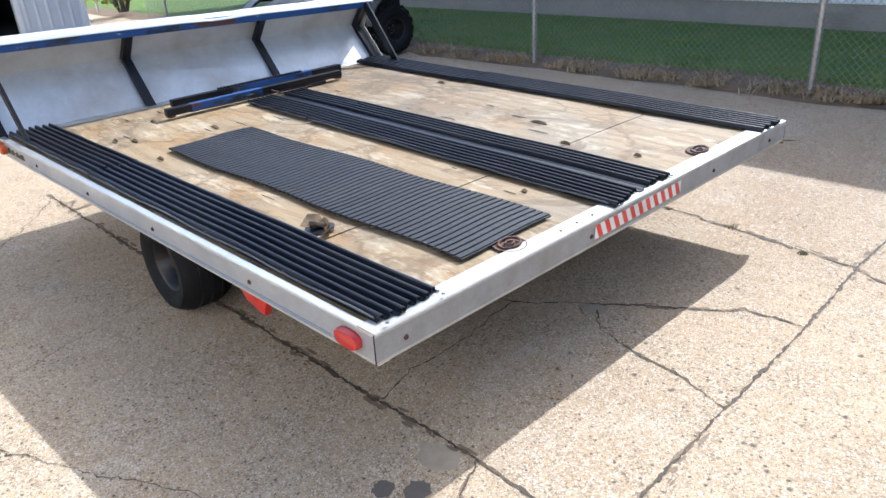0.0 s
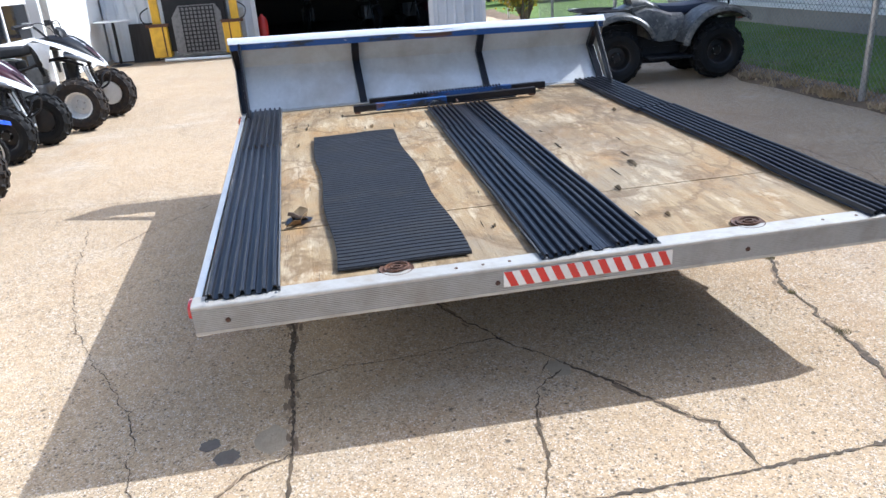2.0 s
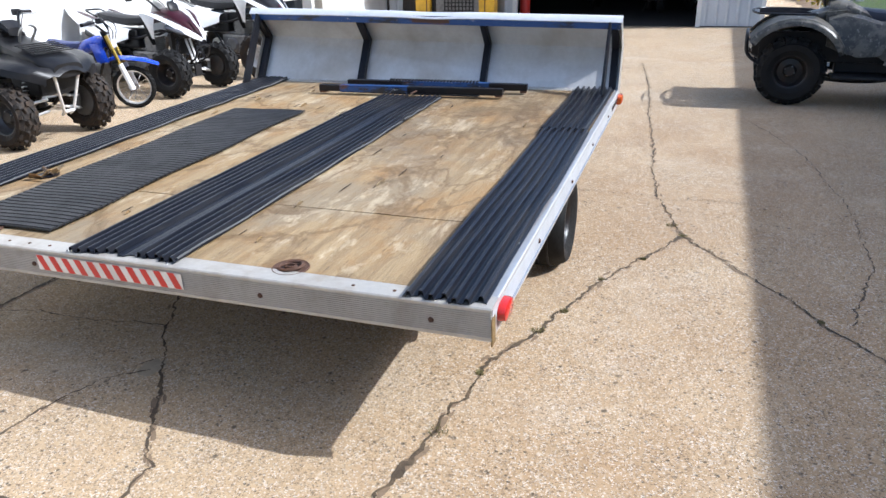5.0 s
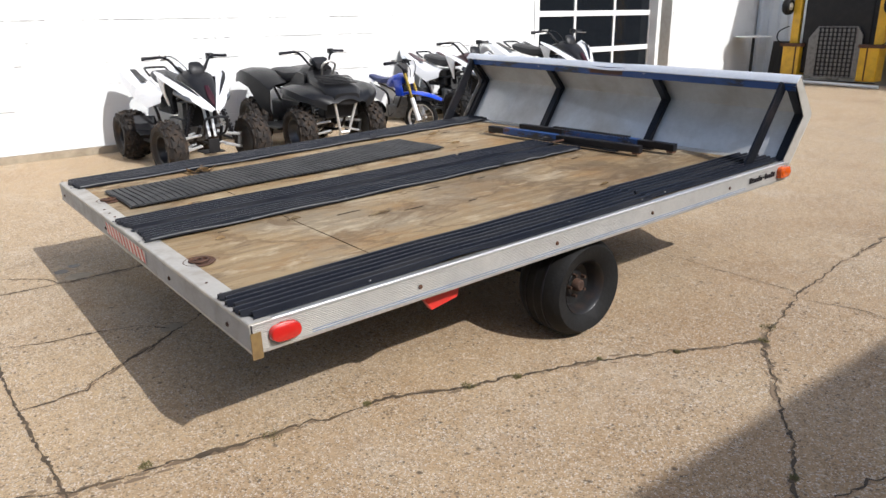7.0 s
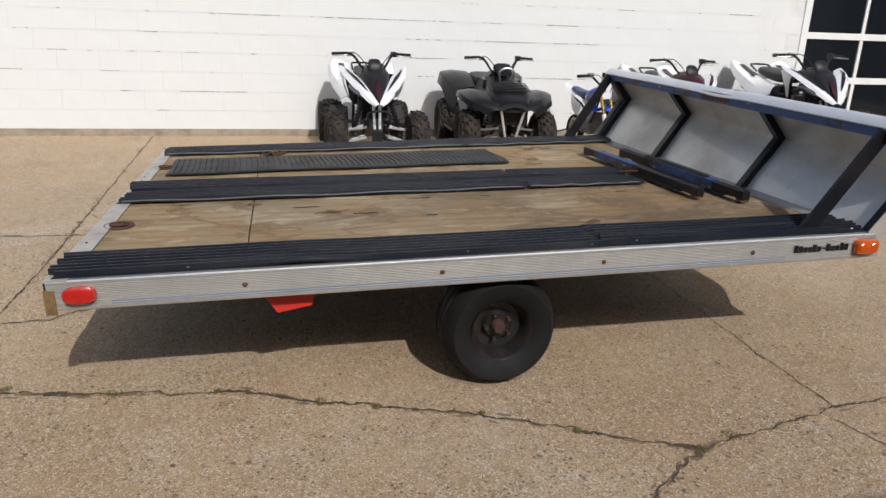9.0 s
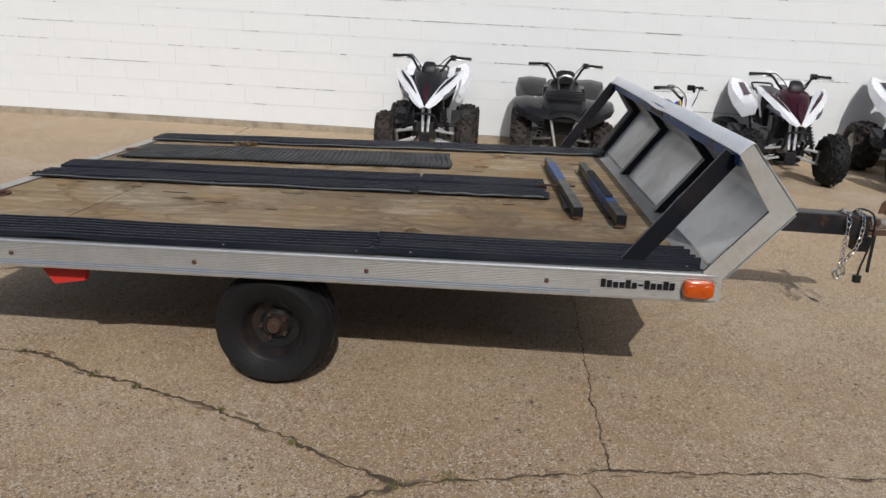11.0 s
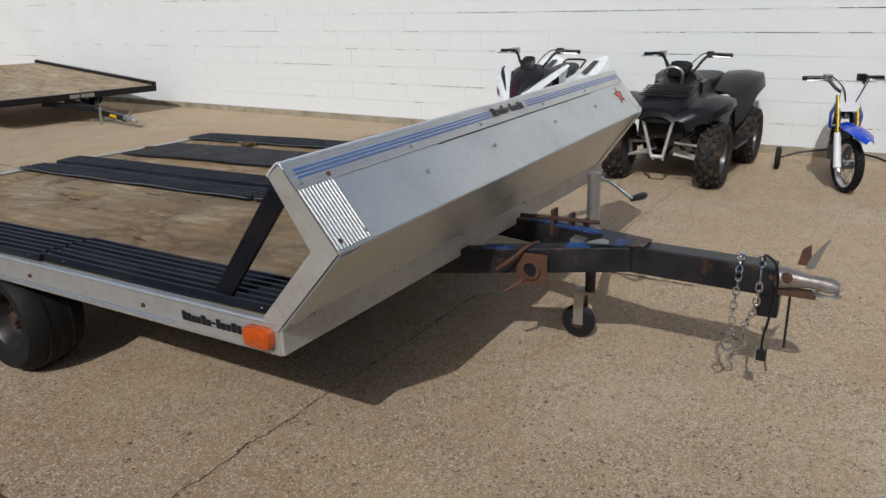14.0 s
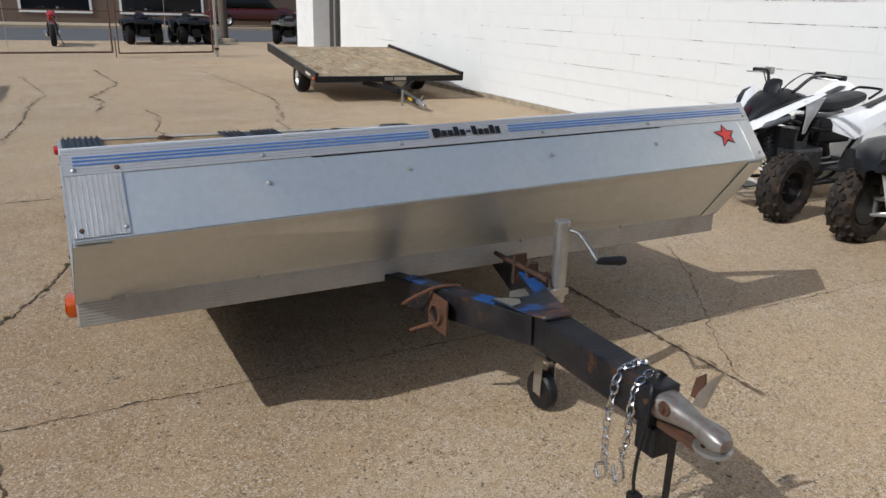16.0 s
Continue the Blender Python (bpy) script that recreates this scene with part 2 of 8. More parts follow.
FLAKING_BLUE = flaking_blue()
WORN_BAR = flaking_blue("worn_bar_paint", 0.5)
SCUFFED_BLUE = flaking_blue("scuffed_gusset_paint", 0.42)
FLANGE_BLUE = flaking_blue("worn_flange_paint", 0.54)
RUST = mat("rusty_steel", (0.085, 0.04, 0.022), 0.85, 0.1, (0.2, 0.075, 0.025), 0.6, 22, 70, 0.4)
ALU_PALE = mat("pale_aluminium_lip", (0.76, 0.77, 0.78), 0.4, 0.2, (0.4, 0.35, 0.3), 0.25, 5, 50, 0.05)
YELLOW_RUST = mat("yellowed_steel", (0.22, 0.14, 0.05), 0.7, 0.1, (0.1, 0.05, 0.02), 0.8, 30, 70, 0.3)
RIM_GREY = mat("grey_rim", (0.11, 0.11, 0.11), 0.4, 0.5, (0.05, 0.04, 0.03), 0.5, 14)
COUPLER = mat("worn_coupler", (0.30, 0.29, 0.27), 0.5, 0.6, (0.2, 0.075, 0.025), 1.0, 22, 60, 0.25)


def worn_black():
    """Black chassis paint with scuffed grey edges and rust coming through."""
    m, t, p = tex_nodes("worn_black_paint")
    v = coords(t)
    base = blend(t, (0.008, 0.0085, 0.011), (0.028, 0.026, 0.026), noise_of(t, v, 7, 5, 0.65, 0.4, 0.7))
    base = blend(t, base, (0.085, 0.036, 0.016), times(t, noise_of(t, v, 6, 7, 0.78, 0.57, 0.66), 0.85))
    base = blend(t, base, (0.24, 0.24, 0.25), times(t, noise_of(t, coords(t, (1, 1, 2.5)), 24, 7, 0.82, 0.66, 0.7), 0.6))
    t.links.new(base, p.inputs["Base Color"])
    p.inputs["Roughness"].default_value = 0.4
    p.inputs["Specular IOR Level"].default_value = 0.35
    bump(t, p, noise_of(t, v, 60, 4), 0.2, 0.003)
    return m


WORN_BLACK = worn_black()
RUST_DARK = mat("dark_rusty_steel", (0.05, 0.025, 0.015), 0.85, 0.1, (0.12, 0.05, 0.022), 0.6, 16, 70, 0.4)
DARK_VENEER = mat("dark_rotten_veneer", (0.075, 0.045, 0.025), 0.85, 0, (0.22, 0.15, 0.09), 0.5, 30, 90, 0.4)
# near-black, for the added sheets that soak up bounced light under the deck
SHADE_SHEET = mat("bounce_blocker", (0.022, 0.017, 0.013), 0.9, 0, (0.04, 0.028, 0.018), 0.6, 4, 40, 0.3)
SPLIT = mat("open_wood_split", (0.022, 0.015, 0.01), 0.9, 0, (0.07, 0.04, 0.02), 0.5, 20)
WIRE = mat("dull_fence_wire", (0.3, 0.29, 0.27), 0.55, 0.4, (0.1, 0.07, 0.05), 0.4, 12, 60, 0)
GALV = mat("galvanised_steel", (0.5, 0.49, 0.46), 0.4, 0.85, (0.25, 0.13, 0.06), 0.3, 12, 60, 0.1)
CHROME = mat("zinc_chain", (0.72, 0.72, 0.72), 0.22, 1.0, amount=0.15, relief=0)
STRIP = mat("black_plastic_strip", (0.010, 0.0115, 0.017), 0.36, 0, (0.07, 0.066, 0.06), 0.45, 5, 50, 0.08, (0.4, 3, 1))
RUBBER_MAT = mat("ribbed_rubber", (0.019, 0.019, 0.0205), 0.62, 0, (0.05, 0.047, 0.043), 0.45, 6, 40, 0.3)
TYRE = mat("tyre_rubber", (0.008, 0.0078, 0.0075), 0.75, 0, (0.024, 0.02, 0.017), 0.4, 9, 60, 0.3)
TYRE_MUD = mat("muddy_tyre", (0.02, 0.017, 0.015), 0.8, 0, (0.11, 0.073, 0.045), 0.8, 12, 60, 0.4)
RIM_BLACK = mat("black_rim", (0.016, 0.016, 0.016), 0.4, 0.2, (0.09, 0.04, 0.02), 0.5, 14)
RIM_SILVER = mat("silver_rim", (0.78, 0.77, 0.74), 0.35, 0.45, amount=0.2, scale=14)
RED_LENS = mat("red_lens", (0.5, 0.015, 0.01), 0.22, 0, amount=0.1, relief=0, coat=0.6)
AMBER_LENS = mat("amber_lens", (0.56, 0.085, 0.005), 0.2, 0, amount=0.1, relief=0, coat=0.6)
RED_TAPE = mat("red_tape", (0.6, 0.035, 0.025), 0.35, 0, amount=0.25, relief=0)
WHITE_TAPE = mat("white_tape", (0.78, 0.74, 0.68), 0.35, 0, amount=0.35, relief=0)
BLUE_TAPE = mat("blue_pinstripe", (0.06, 0.17, 0.46), 0.35, 0, (0.3, 0.34, 0.4), 0.4, 8, relief=0)
STRIP_EDGE = mat("scuffed_strip_edge", (0.12, 0.12, 0.118), 0.5, 0, (0.05, 0.05, 0.05), 0.7, 9, 60, 0.1)
RAIL_LINE = mat("faded_pinstripe", (0.27, 0.33, 0.44), 0.4, 0, (0.5, 0.48, 0.45), 0.6, 8, relief=0)
BLACK_TAPE = mat("black_decal", (0.012, 0.012, 0.016), 0.35, 0, amount=0.1, relief=0)
BLOCK = block_paint_material()
MORTAR = mat("wall_joint", (0.72, 0.72, 0.70), 0.8, 0, (0.3, 0.28, 0.25), 0.3, 5)
BASE_DIRT = mat("wall_footing", (0.36, 0.30, 0.215), 0.9, 0, (0.10, 0.075, 0.045), 1.0, 5, 30, 0.6)
OPEN_JOINT = mat("open_joint_shadow", (0.11, 0.1, 0.085), 0.95, 0, (0.3, 0.28, 0.25), 0.8, 9)
TIN = mat("white_corrugated_tin", (0.62, 0.655, 0.69), 0.45, 0.1, (0.4, 0.38, 0.34), 0.4, 2.5, 30, 0.05)
PAINT_WHITE = mat("white_paint", (0.8, 0.8, 0.78), 0.5, 0, (0.4, 0.36, 0.3), 0.25, 4)
# near-black base colour carries the shade of unlit rooms
ROOM_SHADE = mat("room_shade", (0.045, 0.04, 0.038), 0.9, 0, amount=0.4)
SIDING = mat("white_siding", (0.82, 0.805, 0.755), 0.5, 0, (0.5, 0.5, 0.48), 0.3, 2)
FOUNDATION = mat("grey_foundation", (0.36, 0.315, 0.255), 0.9, 0, (0.2, 0.19, 0.17), 0.5, 2.5, 30, 0.4)
ROOF = mat("asphalt_shingle", (0.09, 0.085, 0.08), 0.9, 0, amount=0.4, relief=0.4)
GRASS = grass_material("lawn_grass", (0.12, 0.23, 0.02), (0.19, 0.26, 0.035), (0.065, 0.12, 0.012))
BLADE = grass_material("grass_blades", (0.17, 0.31, 0.026), (0.26, 0.34, 0.05), (0.1, 0.18, 0.02))
STRAW = mat("dry_straw", (0.44, 0.32, 0.18), 0.9, 0, (0.2, 0.14, 0.07), 0.6, 12)
SOIL = mat("bare_soil", (0.2, 0.13, 0.07), 0.95, 0, (0.05, 0.04, 0.03), 0.6, 6, 40, 0.6)
ASPHALT = mat("asphalt", (0.10, 0.10, 0.10), 0.9, 0, (0.16, 0.15, 0.14), 0.5, 1.5, 60, 0.4)
GLASS = glass_material("window_glass")
GLASS_DARK = mat("dark_glazing", (0.01, 0.012, 0.015), 0.06, 0, amount=0.0, relief=0)
PLASTIC_WHITE = mat("white_plastic", (0.8, 0.8, 0.8), 0.28, 0, (0.4, 0.36, 0.3), 0.12, 6, relief=0, coat=0.3)
PLASTIC_BLACK = mat("black_plastic", (0.012, 0.012, 0.0135), 0.45, 0, (0.05, 0.045, 0.04), 0.3, 7, 60, 0.15)
PLASTIC_GREY = mat("faded_black_plastic", (0.009, 0.009, 0.010), 0.36, 0, (0.045, 0.042, 0.04), 0.3, 7, 60, 0.15)
PLASTIC_BLUE = mat("blue_plastic", (0.015, 0.06, 0.5), 0.3, 0, amount=0.1, relief=0, coat=0.3)
PLASTIC_MAROON = mat("maroon_graphic", (0.035, 0.005, 0.011), 0.35, 0, amount=0.1, relief=0)
SEAT = mat("seat_vinyl", (0.018, 0.018, 0.02), 0.55, 0, (0.08, 0.08, 0.08), 0.3, 8, 90, 0.2)
SEAT_BLUE = mat("navy_seat_vinyl", (0.02, 0.028, 0.055), 0.5, 0, (0.08, 0.08, 0.08), 0.2, 8, 90, 0.2)
ENGINE = mat("cast_alloy", (0.2, 0.2, 0.2), 0.5, 0.7, (0.05, 0.04, 0.03), 0.6, 14, 60, 0.3)
FRAME_STEEL = mat("bare_arm_steel", (0.75, 0.75, 0.74), 0.35, 0.5, (0.2, 0.1, 0.05), 0.3, 14)
GOLD = mat("gold_fork", (0.5, 0.36, 0.08), 0.3, 0.8, amount=0.1, relief=0)
YELLOW = mat("yellow_machine_paint", (0.72, 0.42, 0.015), 0.4, 0, (0.12, 0.06, 0.02), 0.6, 4, 30, 0.1)
CAMO = camo_material()


def leaf_material():
    """Thin leaves, green turning yellow, letting some light through."""
    m, t, p = tex_nodes("bush_leaf")
    v = coords(t)
    base = blend(t, (0.17, 0.2, 0.03), (0.5, 0.36, 0.03), noise_of(t, v, 2.2, 4, 0.6, 0.42, 0.6))
    base = blend(t, base, (0.42, 0.17, 0.03), times(t, noise_of(t, v, 7, 3, 0.6, 0.58, 0.66), 0.6))
    t.links.new(base, p.inputs["Base Color"])
    p.inputs["Roughness"].default_value = 0.6
    thin = t.nodes.new("ShaderNodeBsdfTranslucent")
    t.links.new(base, thin.inputs[0])
    both = t.nodes.new("ShaderNodeMixShader")
    both.inputs[0].default_value = 0.45
    t.links.new(p.outputs[0], both.inputs[1])
    t.links.new(thin.outputs[0], both.inputs[2])
    t.links.new(both.outputs[0], t.nodes["Material Output"].inputs[0])
    return m


LEAF = leaf_material()
WOOD_DARK = mat("dark_fence_wood", (0.045, 0.042, 0.04), 0.85, 0, (0.02, 0.018, 0.016), 0.5, 5, 40, 0.3, (3, 3, 0.4))
BARK = mat("pole_wood", (0.12, 0.095, 0.07), 0.9, 0, (0.05, 0.04, 0.03), 0.6, 5, 40, 0.5, (3, 3, 0.4))


# ---- shape helpers ----
def part(name, bm, material, parent=None, label="", smooth=False):
    """Links a bmesh as one mesh object, under a thing or a part if one is given."""
    me = bpy.data.meshes.new(name)
    if smooth:
        for f in bm.faces:
            f.smooth = True
    bm.to_mesh(me)
    bm.free()
    me.materials.append(material)
    if smooth:
        me.set_sharp_from_angle(angle=radians(38))
    ob = new(name, me)
    ob.parent = parent
    return tagged(ob, label)


def thing(name, m=None, label="", category="", group="", kind=""):
    ob = new(name)
    ob.empty_display_size = 0.1
    if m is not None:
        ob.matrix_basis = m
    return tagged(ob, label, category, group, kind)


def box(bm, x0, x1, y0, y1, z0, z1, m=None, bevel=0.0):
    vs = [bm.verts.new((x, y, z)) for x in (x0, x1) for y in (y0, y1) for z in (z0, z1)]
    fs = [bm.faces.new([vs[i] for i in q]) for q in ((0, 1, 3, 2), (4, 6, 7, 5), (0, 4, 5, 1), (2, 3, 7, 6), (0, 2, 6, 4), (1, 5, 7, 3))]
    if bevel:
        edges = list({e for f in fs for e in f.edges})
        r = bmesh.ops.bevel(bm, geom=edges, offset=bevel, segments=2, affect="EDGES", profile=0.6)
        vs = list({v for v in vs if v.is_valid} | {v for f in r["faces"] for v in f.verts})
    if m is not None:
        for v in vs:
            v.co = m @ v.co
    return bm


def boxes(*rows, bevel=0.0):
    bm = bmesh.new()
    for r in rows:
        box(bm, *r, bevel=bevel)
    return bm


def beam(bm, a, b, w, h, up=(0, 0, 1), bevel=0.0):
    """A rectangular bar from a to b, w wide and h high."""
    a, b = Vector(a), Vector(b)
    x = (b - a).normalized()
    y = Vector(up).cross(x).normalized()
    z = x.cross(y)
    m = Matrix((x, y, z)).transposed().to_4x4()
    m.translation = a
    return box(bm, 0, (b - a).length, -w / 2, w / 2, -h / 2, h / 2, m, bevel)


def tube(bm, pts, r, segs=10, caps=True):
    """A round tube along pts; r is one radius, or one for each point."""
    pts = [Vector(p) for p in pts]
    rs = r if isinstance(r, (list, tuple)) else [r] * len(pts)
    d = (pts[1] - pts[0]).normalized()
    n = d.orthogonal().normalized()
    rings = []
    for i, p in enumerate(pts):
        a = pts[max(0, i - 1)]
        b = pts[min(len(pts) - 1, i + 1)]
        d2 = (b - a).normalized()
        n = (n - d2 * n.dot(d2)).normalized()
        o = d2.cross(n)
        rings.append([bm.verts.new(p + (n * math.cos(k * math.tau / segs) + o * math.sin(k * math.tau / segs)) * rs[i]) for k in range(segs)])
    for a, b in zip(rings, rings[1:]):
        for k in range(segs):
            bm.faces.new((a[k], a[(k + 1) % segs], b[(k + 1) % segs], b[k]))
    if caps:
        bm.faces.new(rings[0][::-1])
        bm.faces.new(rings[-1])
    return bm


def curve(pts, steps=6):
    """A smooth run of points through pts."""
    pts = [Vector(p) for p in pts]
    out = []
    for i in range(len(pts) - 1):
        p0, p1, p2, p3 = pts[max(0, i - 1)], pts[i], pts[i + 1], pts[min(len(pts) - 1, i + 2)]
        for k in range(steps):
            u = k / steps
            out.append(0.5 * ((2 * p1) + (p2 - p0) * u + (2 * p0 - 5 * p1 + 4 * p2 - p3) * u * u + (3 * p1 - p0 - 3 * p2 + p3) * u ** 3))
    return out + [pts[-1]]


def lathe(bm, profile, centre, axis, segs=28, closed=True):
    """Turns (radius, offset along the axis) pairs about an axis through centre."""
    c, a = Vector(centre), Vector(axis).normalized()
    n = a.orthogonal().normalized()
    o = a.cross(n)
    rings = [[bm.verts.new(c + a * h + (n * math.cos(k * math.tau / segs) + o * math.sin(k * math.tau / segs)) * r) for k in range(segs)] for r, h in profile]
    pairs = list(zip(rings, rings[1:])) + ([(rings[-1], rings[0])] if closed else [])
    for p, q in pairs:
        for k in range(segs):
            bm.faces.new((p[k], p[(k + 1) % segs], q[(k + 1) % segs], q[k]))
    if not closed:
        bm.faces.new(rings[0][::-1])
        bm.faces.new(rings[-1])
    return bm


def prism(bm, outline, axis, lo, hi):
    """Extrudes a closed outline (pairs) along x, y or z."""
    put = {"x": lambda p, h: (h, p[0], p[1]), "y": lambda p, h: (p[0], h, p[1]), "z": lambda p, h: (p[0], p[1], h)}[axis]
    a = [bm.verts.new(put(p, lo)) for p in outline]
    b = [bm.verts.new(put(p, hi)) for p in outline]
    n = len(outline)
    for k in range(n):
        bm.faces.new((a[k], a[(k + 1) % n], b[(k + 1) % n], b[k]))
    bm.faces.new(a[::-1])
    bm.faces.new(b)
    bmesh.ops.recalc_face_normals(bm, faces=bm.faces[:])
    return bm


def loft(bm, rings, caps=True):
    """Skins closed rings of equal count."""
    rows = [[bm.verts.new(p) for p in r] for r in rings]
    n = len(rows[0])
    for a, b in zip(rows, rows[1:]):
        for k in range(n):
            bm.faces.new((a[k], a[(k + 1) % n], b[(k + 1) % n], b[k]))
    if caps:
        bm.faces.new(rows[0][::-1])
        bm.faces.new(rows[-1])
    bmesh.ops.recalc_face_normals(bm, faces=bm.faces[:])
    return bm


def shell(bm, rows, thick):
    """A curved plate through a grid of points (rows of equal length), with thickness."""
    vs = [[bm.verts.new(p) for p in r] for r in rows]
    fs = [bm.faces.new((vs[i][j], vs[i][j + 1], vs[i + 1][j + 1], vs[i + 1][j])) for i in range(len(vs) - 1) for j in range(len(vs[0]) - 1)]
    bmesh.ops.recalc_face_normals(bm, faces=fs)
    bmesh.ops.solidify(bm, geom=fs, thickness=thick)
    return bm


def slab(bm, rows, off):
    """A grid of points with a second sheet moved by off, and walls between."""
    off = Vector(off)
    a = [[bm.verts.new(p) for p in r] for r in rows]
    b = [[bm.verts.new(Vector(p) + off) for p in r] for r in rows]
    n, k = len(rows), len(rows[0])
    for g in (a, b):
        for i in range(n - 1):
            for j in range(k - 1):
                bm.faces.new((g[i][j], g[i][j + 1], g[i + 1][j + 1], g[i + 1][j]))
    rim = [(i, 0) for i in range(n)] + [(n - 1, j) for j in range(1, k)] + [(i, k - 1) for i in range(n - 2, -1, -1)] + [(0, j) for j in range(k - 2, 0, -1)]
    for (i, j), (u, v) in zip(rim, rim[1:] + rim[:1]):
        bm.faces.new((a[i][j], a[u][v], b[u][v], b[i][j]))
    bmesh.ops.recalc_face_normals(bm, faces=bm.faces[:])
    return bm


def ring_of(cx, cy, cz, w, h, n=12, power=2.6, axis="y"):
    """A rounded-box ring, w wide and h high, across the axis."""
    out = []
    for k in range(n):
        a = k * math.tau / n
        u = abs(math.cos(a)) ** (2 / power) * math.copysign(1, math.cos(a)) * w / 2
        v = abs(math.sin(a)) ** (2 / power) * math.copysign(1, math.sin(a)) * h / 2
        out.append((cx + u, cy, cz + v) if axis == "y" else (cx, cy + u, cz + v))
    return out


# ---- ground, cracks, lawn ----
def sheet(x0, x1, y0, y1, z):
    bm = bmesh.new()
    bm.faces.new([bm.verts.new(p) for p in ((x0, y0, z), (x1, y0, z), (x1, y1, z), (x0, y1, z))])
    return bm


ground = tagged(part("ground", sheet(-400, 400, -400, 400, 0), CONCRETE), "weathered tan concrete yard with cracks and stains", "ground", kind="structure")


def stray(p, wander):
    """How far a crack wanders off its line at p: slow bends and quick jags."""
    off = Vector((0, 0, 0))
    for f, k in ((4.0, 1.0), (17.0, 0.9), (48.0, 0.6)):
        off += Vector((noise.noise(p * f), noise.noise(p * f + Vector((7, 3, 1))), 0)) * wander * k
    return off


def ribbon(bm, pts, width, rng, z=0.002, step=0.016, wander=0.012):
    """A ragged strip along pts."""
    path = []
    for a, b in zip(pts, pts[1:]):
        a, b = Vector((*a, 0)), Vector((*b, 0))
        n = max(2, int((b - a).length / step))
        for k in range(n):
            p = a.lerp(b, k / n)
            path.append(p + stray(p, wander))
    path.append(Vector((*pts[-1], 0)))
    rows = []
    for i, p in enumerate(path):
        d = (path[min(i + 1, len(path) - 1)] - path[max(i - 1, 0)]).normalized()
        s = Vector((-d.y, d.x, 0))
        w = width * (0.22 + 1.3 * abs(noise.noise(p * 6)) + rng.random() * 0.5)
        if i in (0, len(path) - 1):
            w *= 0.4
        h = z + rng.uniform(0.0001, 0.0014)
        rows.append((bm.verts.new((*(p + s * w * rng.uniform(0.1, 0.9)).xy, h)), bm.verts.new((*(p - s * w * rng.uniform(0.1, 0.9)).xy, h + 0.0001))))
    for a, b in zip(rows, rows[1:]):
        bm.faces.new((a[0], a[1], b[1], b[0]))
    return bm


def crumbled(bm, pts, width, rng, wander):
    """Small broken-out hollows and grit scattered along a crack."""
    for a, b in zip(pts, pts[1:]):
        a, b = Vector((*a, 0)), Vector((*b, 0))
        for _ in range(int((b - a).length * 34)):
            p = a.lerp(b, rng.random())
            p += stray(p, wander)
            if noise.noise(p * 2.3) < -0.05:
                continue
            d = (b - a).normalized()
            r, off = width * rng.uniform(0.25, 1.0), rng.gauss(0, 0.7) * width
            c, s = p + Vector((-d.y, d.x, 0)) * off, rng.uniform(1.2, 3.0)
            n, lift = 7, rng.uniform(0.0008, 0.0019)
            bm.faces.new([bm.verts.new((*(c + d * math.cos(k * math.tau / n) * r * s * rng.uniform(0.6, 1.2) + Vector((-d.y, d.x, 0)) * math.sin(k * math.tau / n) * r * 0.6 * rng.uniform(0.6, 1.2)).xy, lift)) for k in range(n)])
    return bm


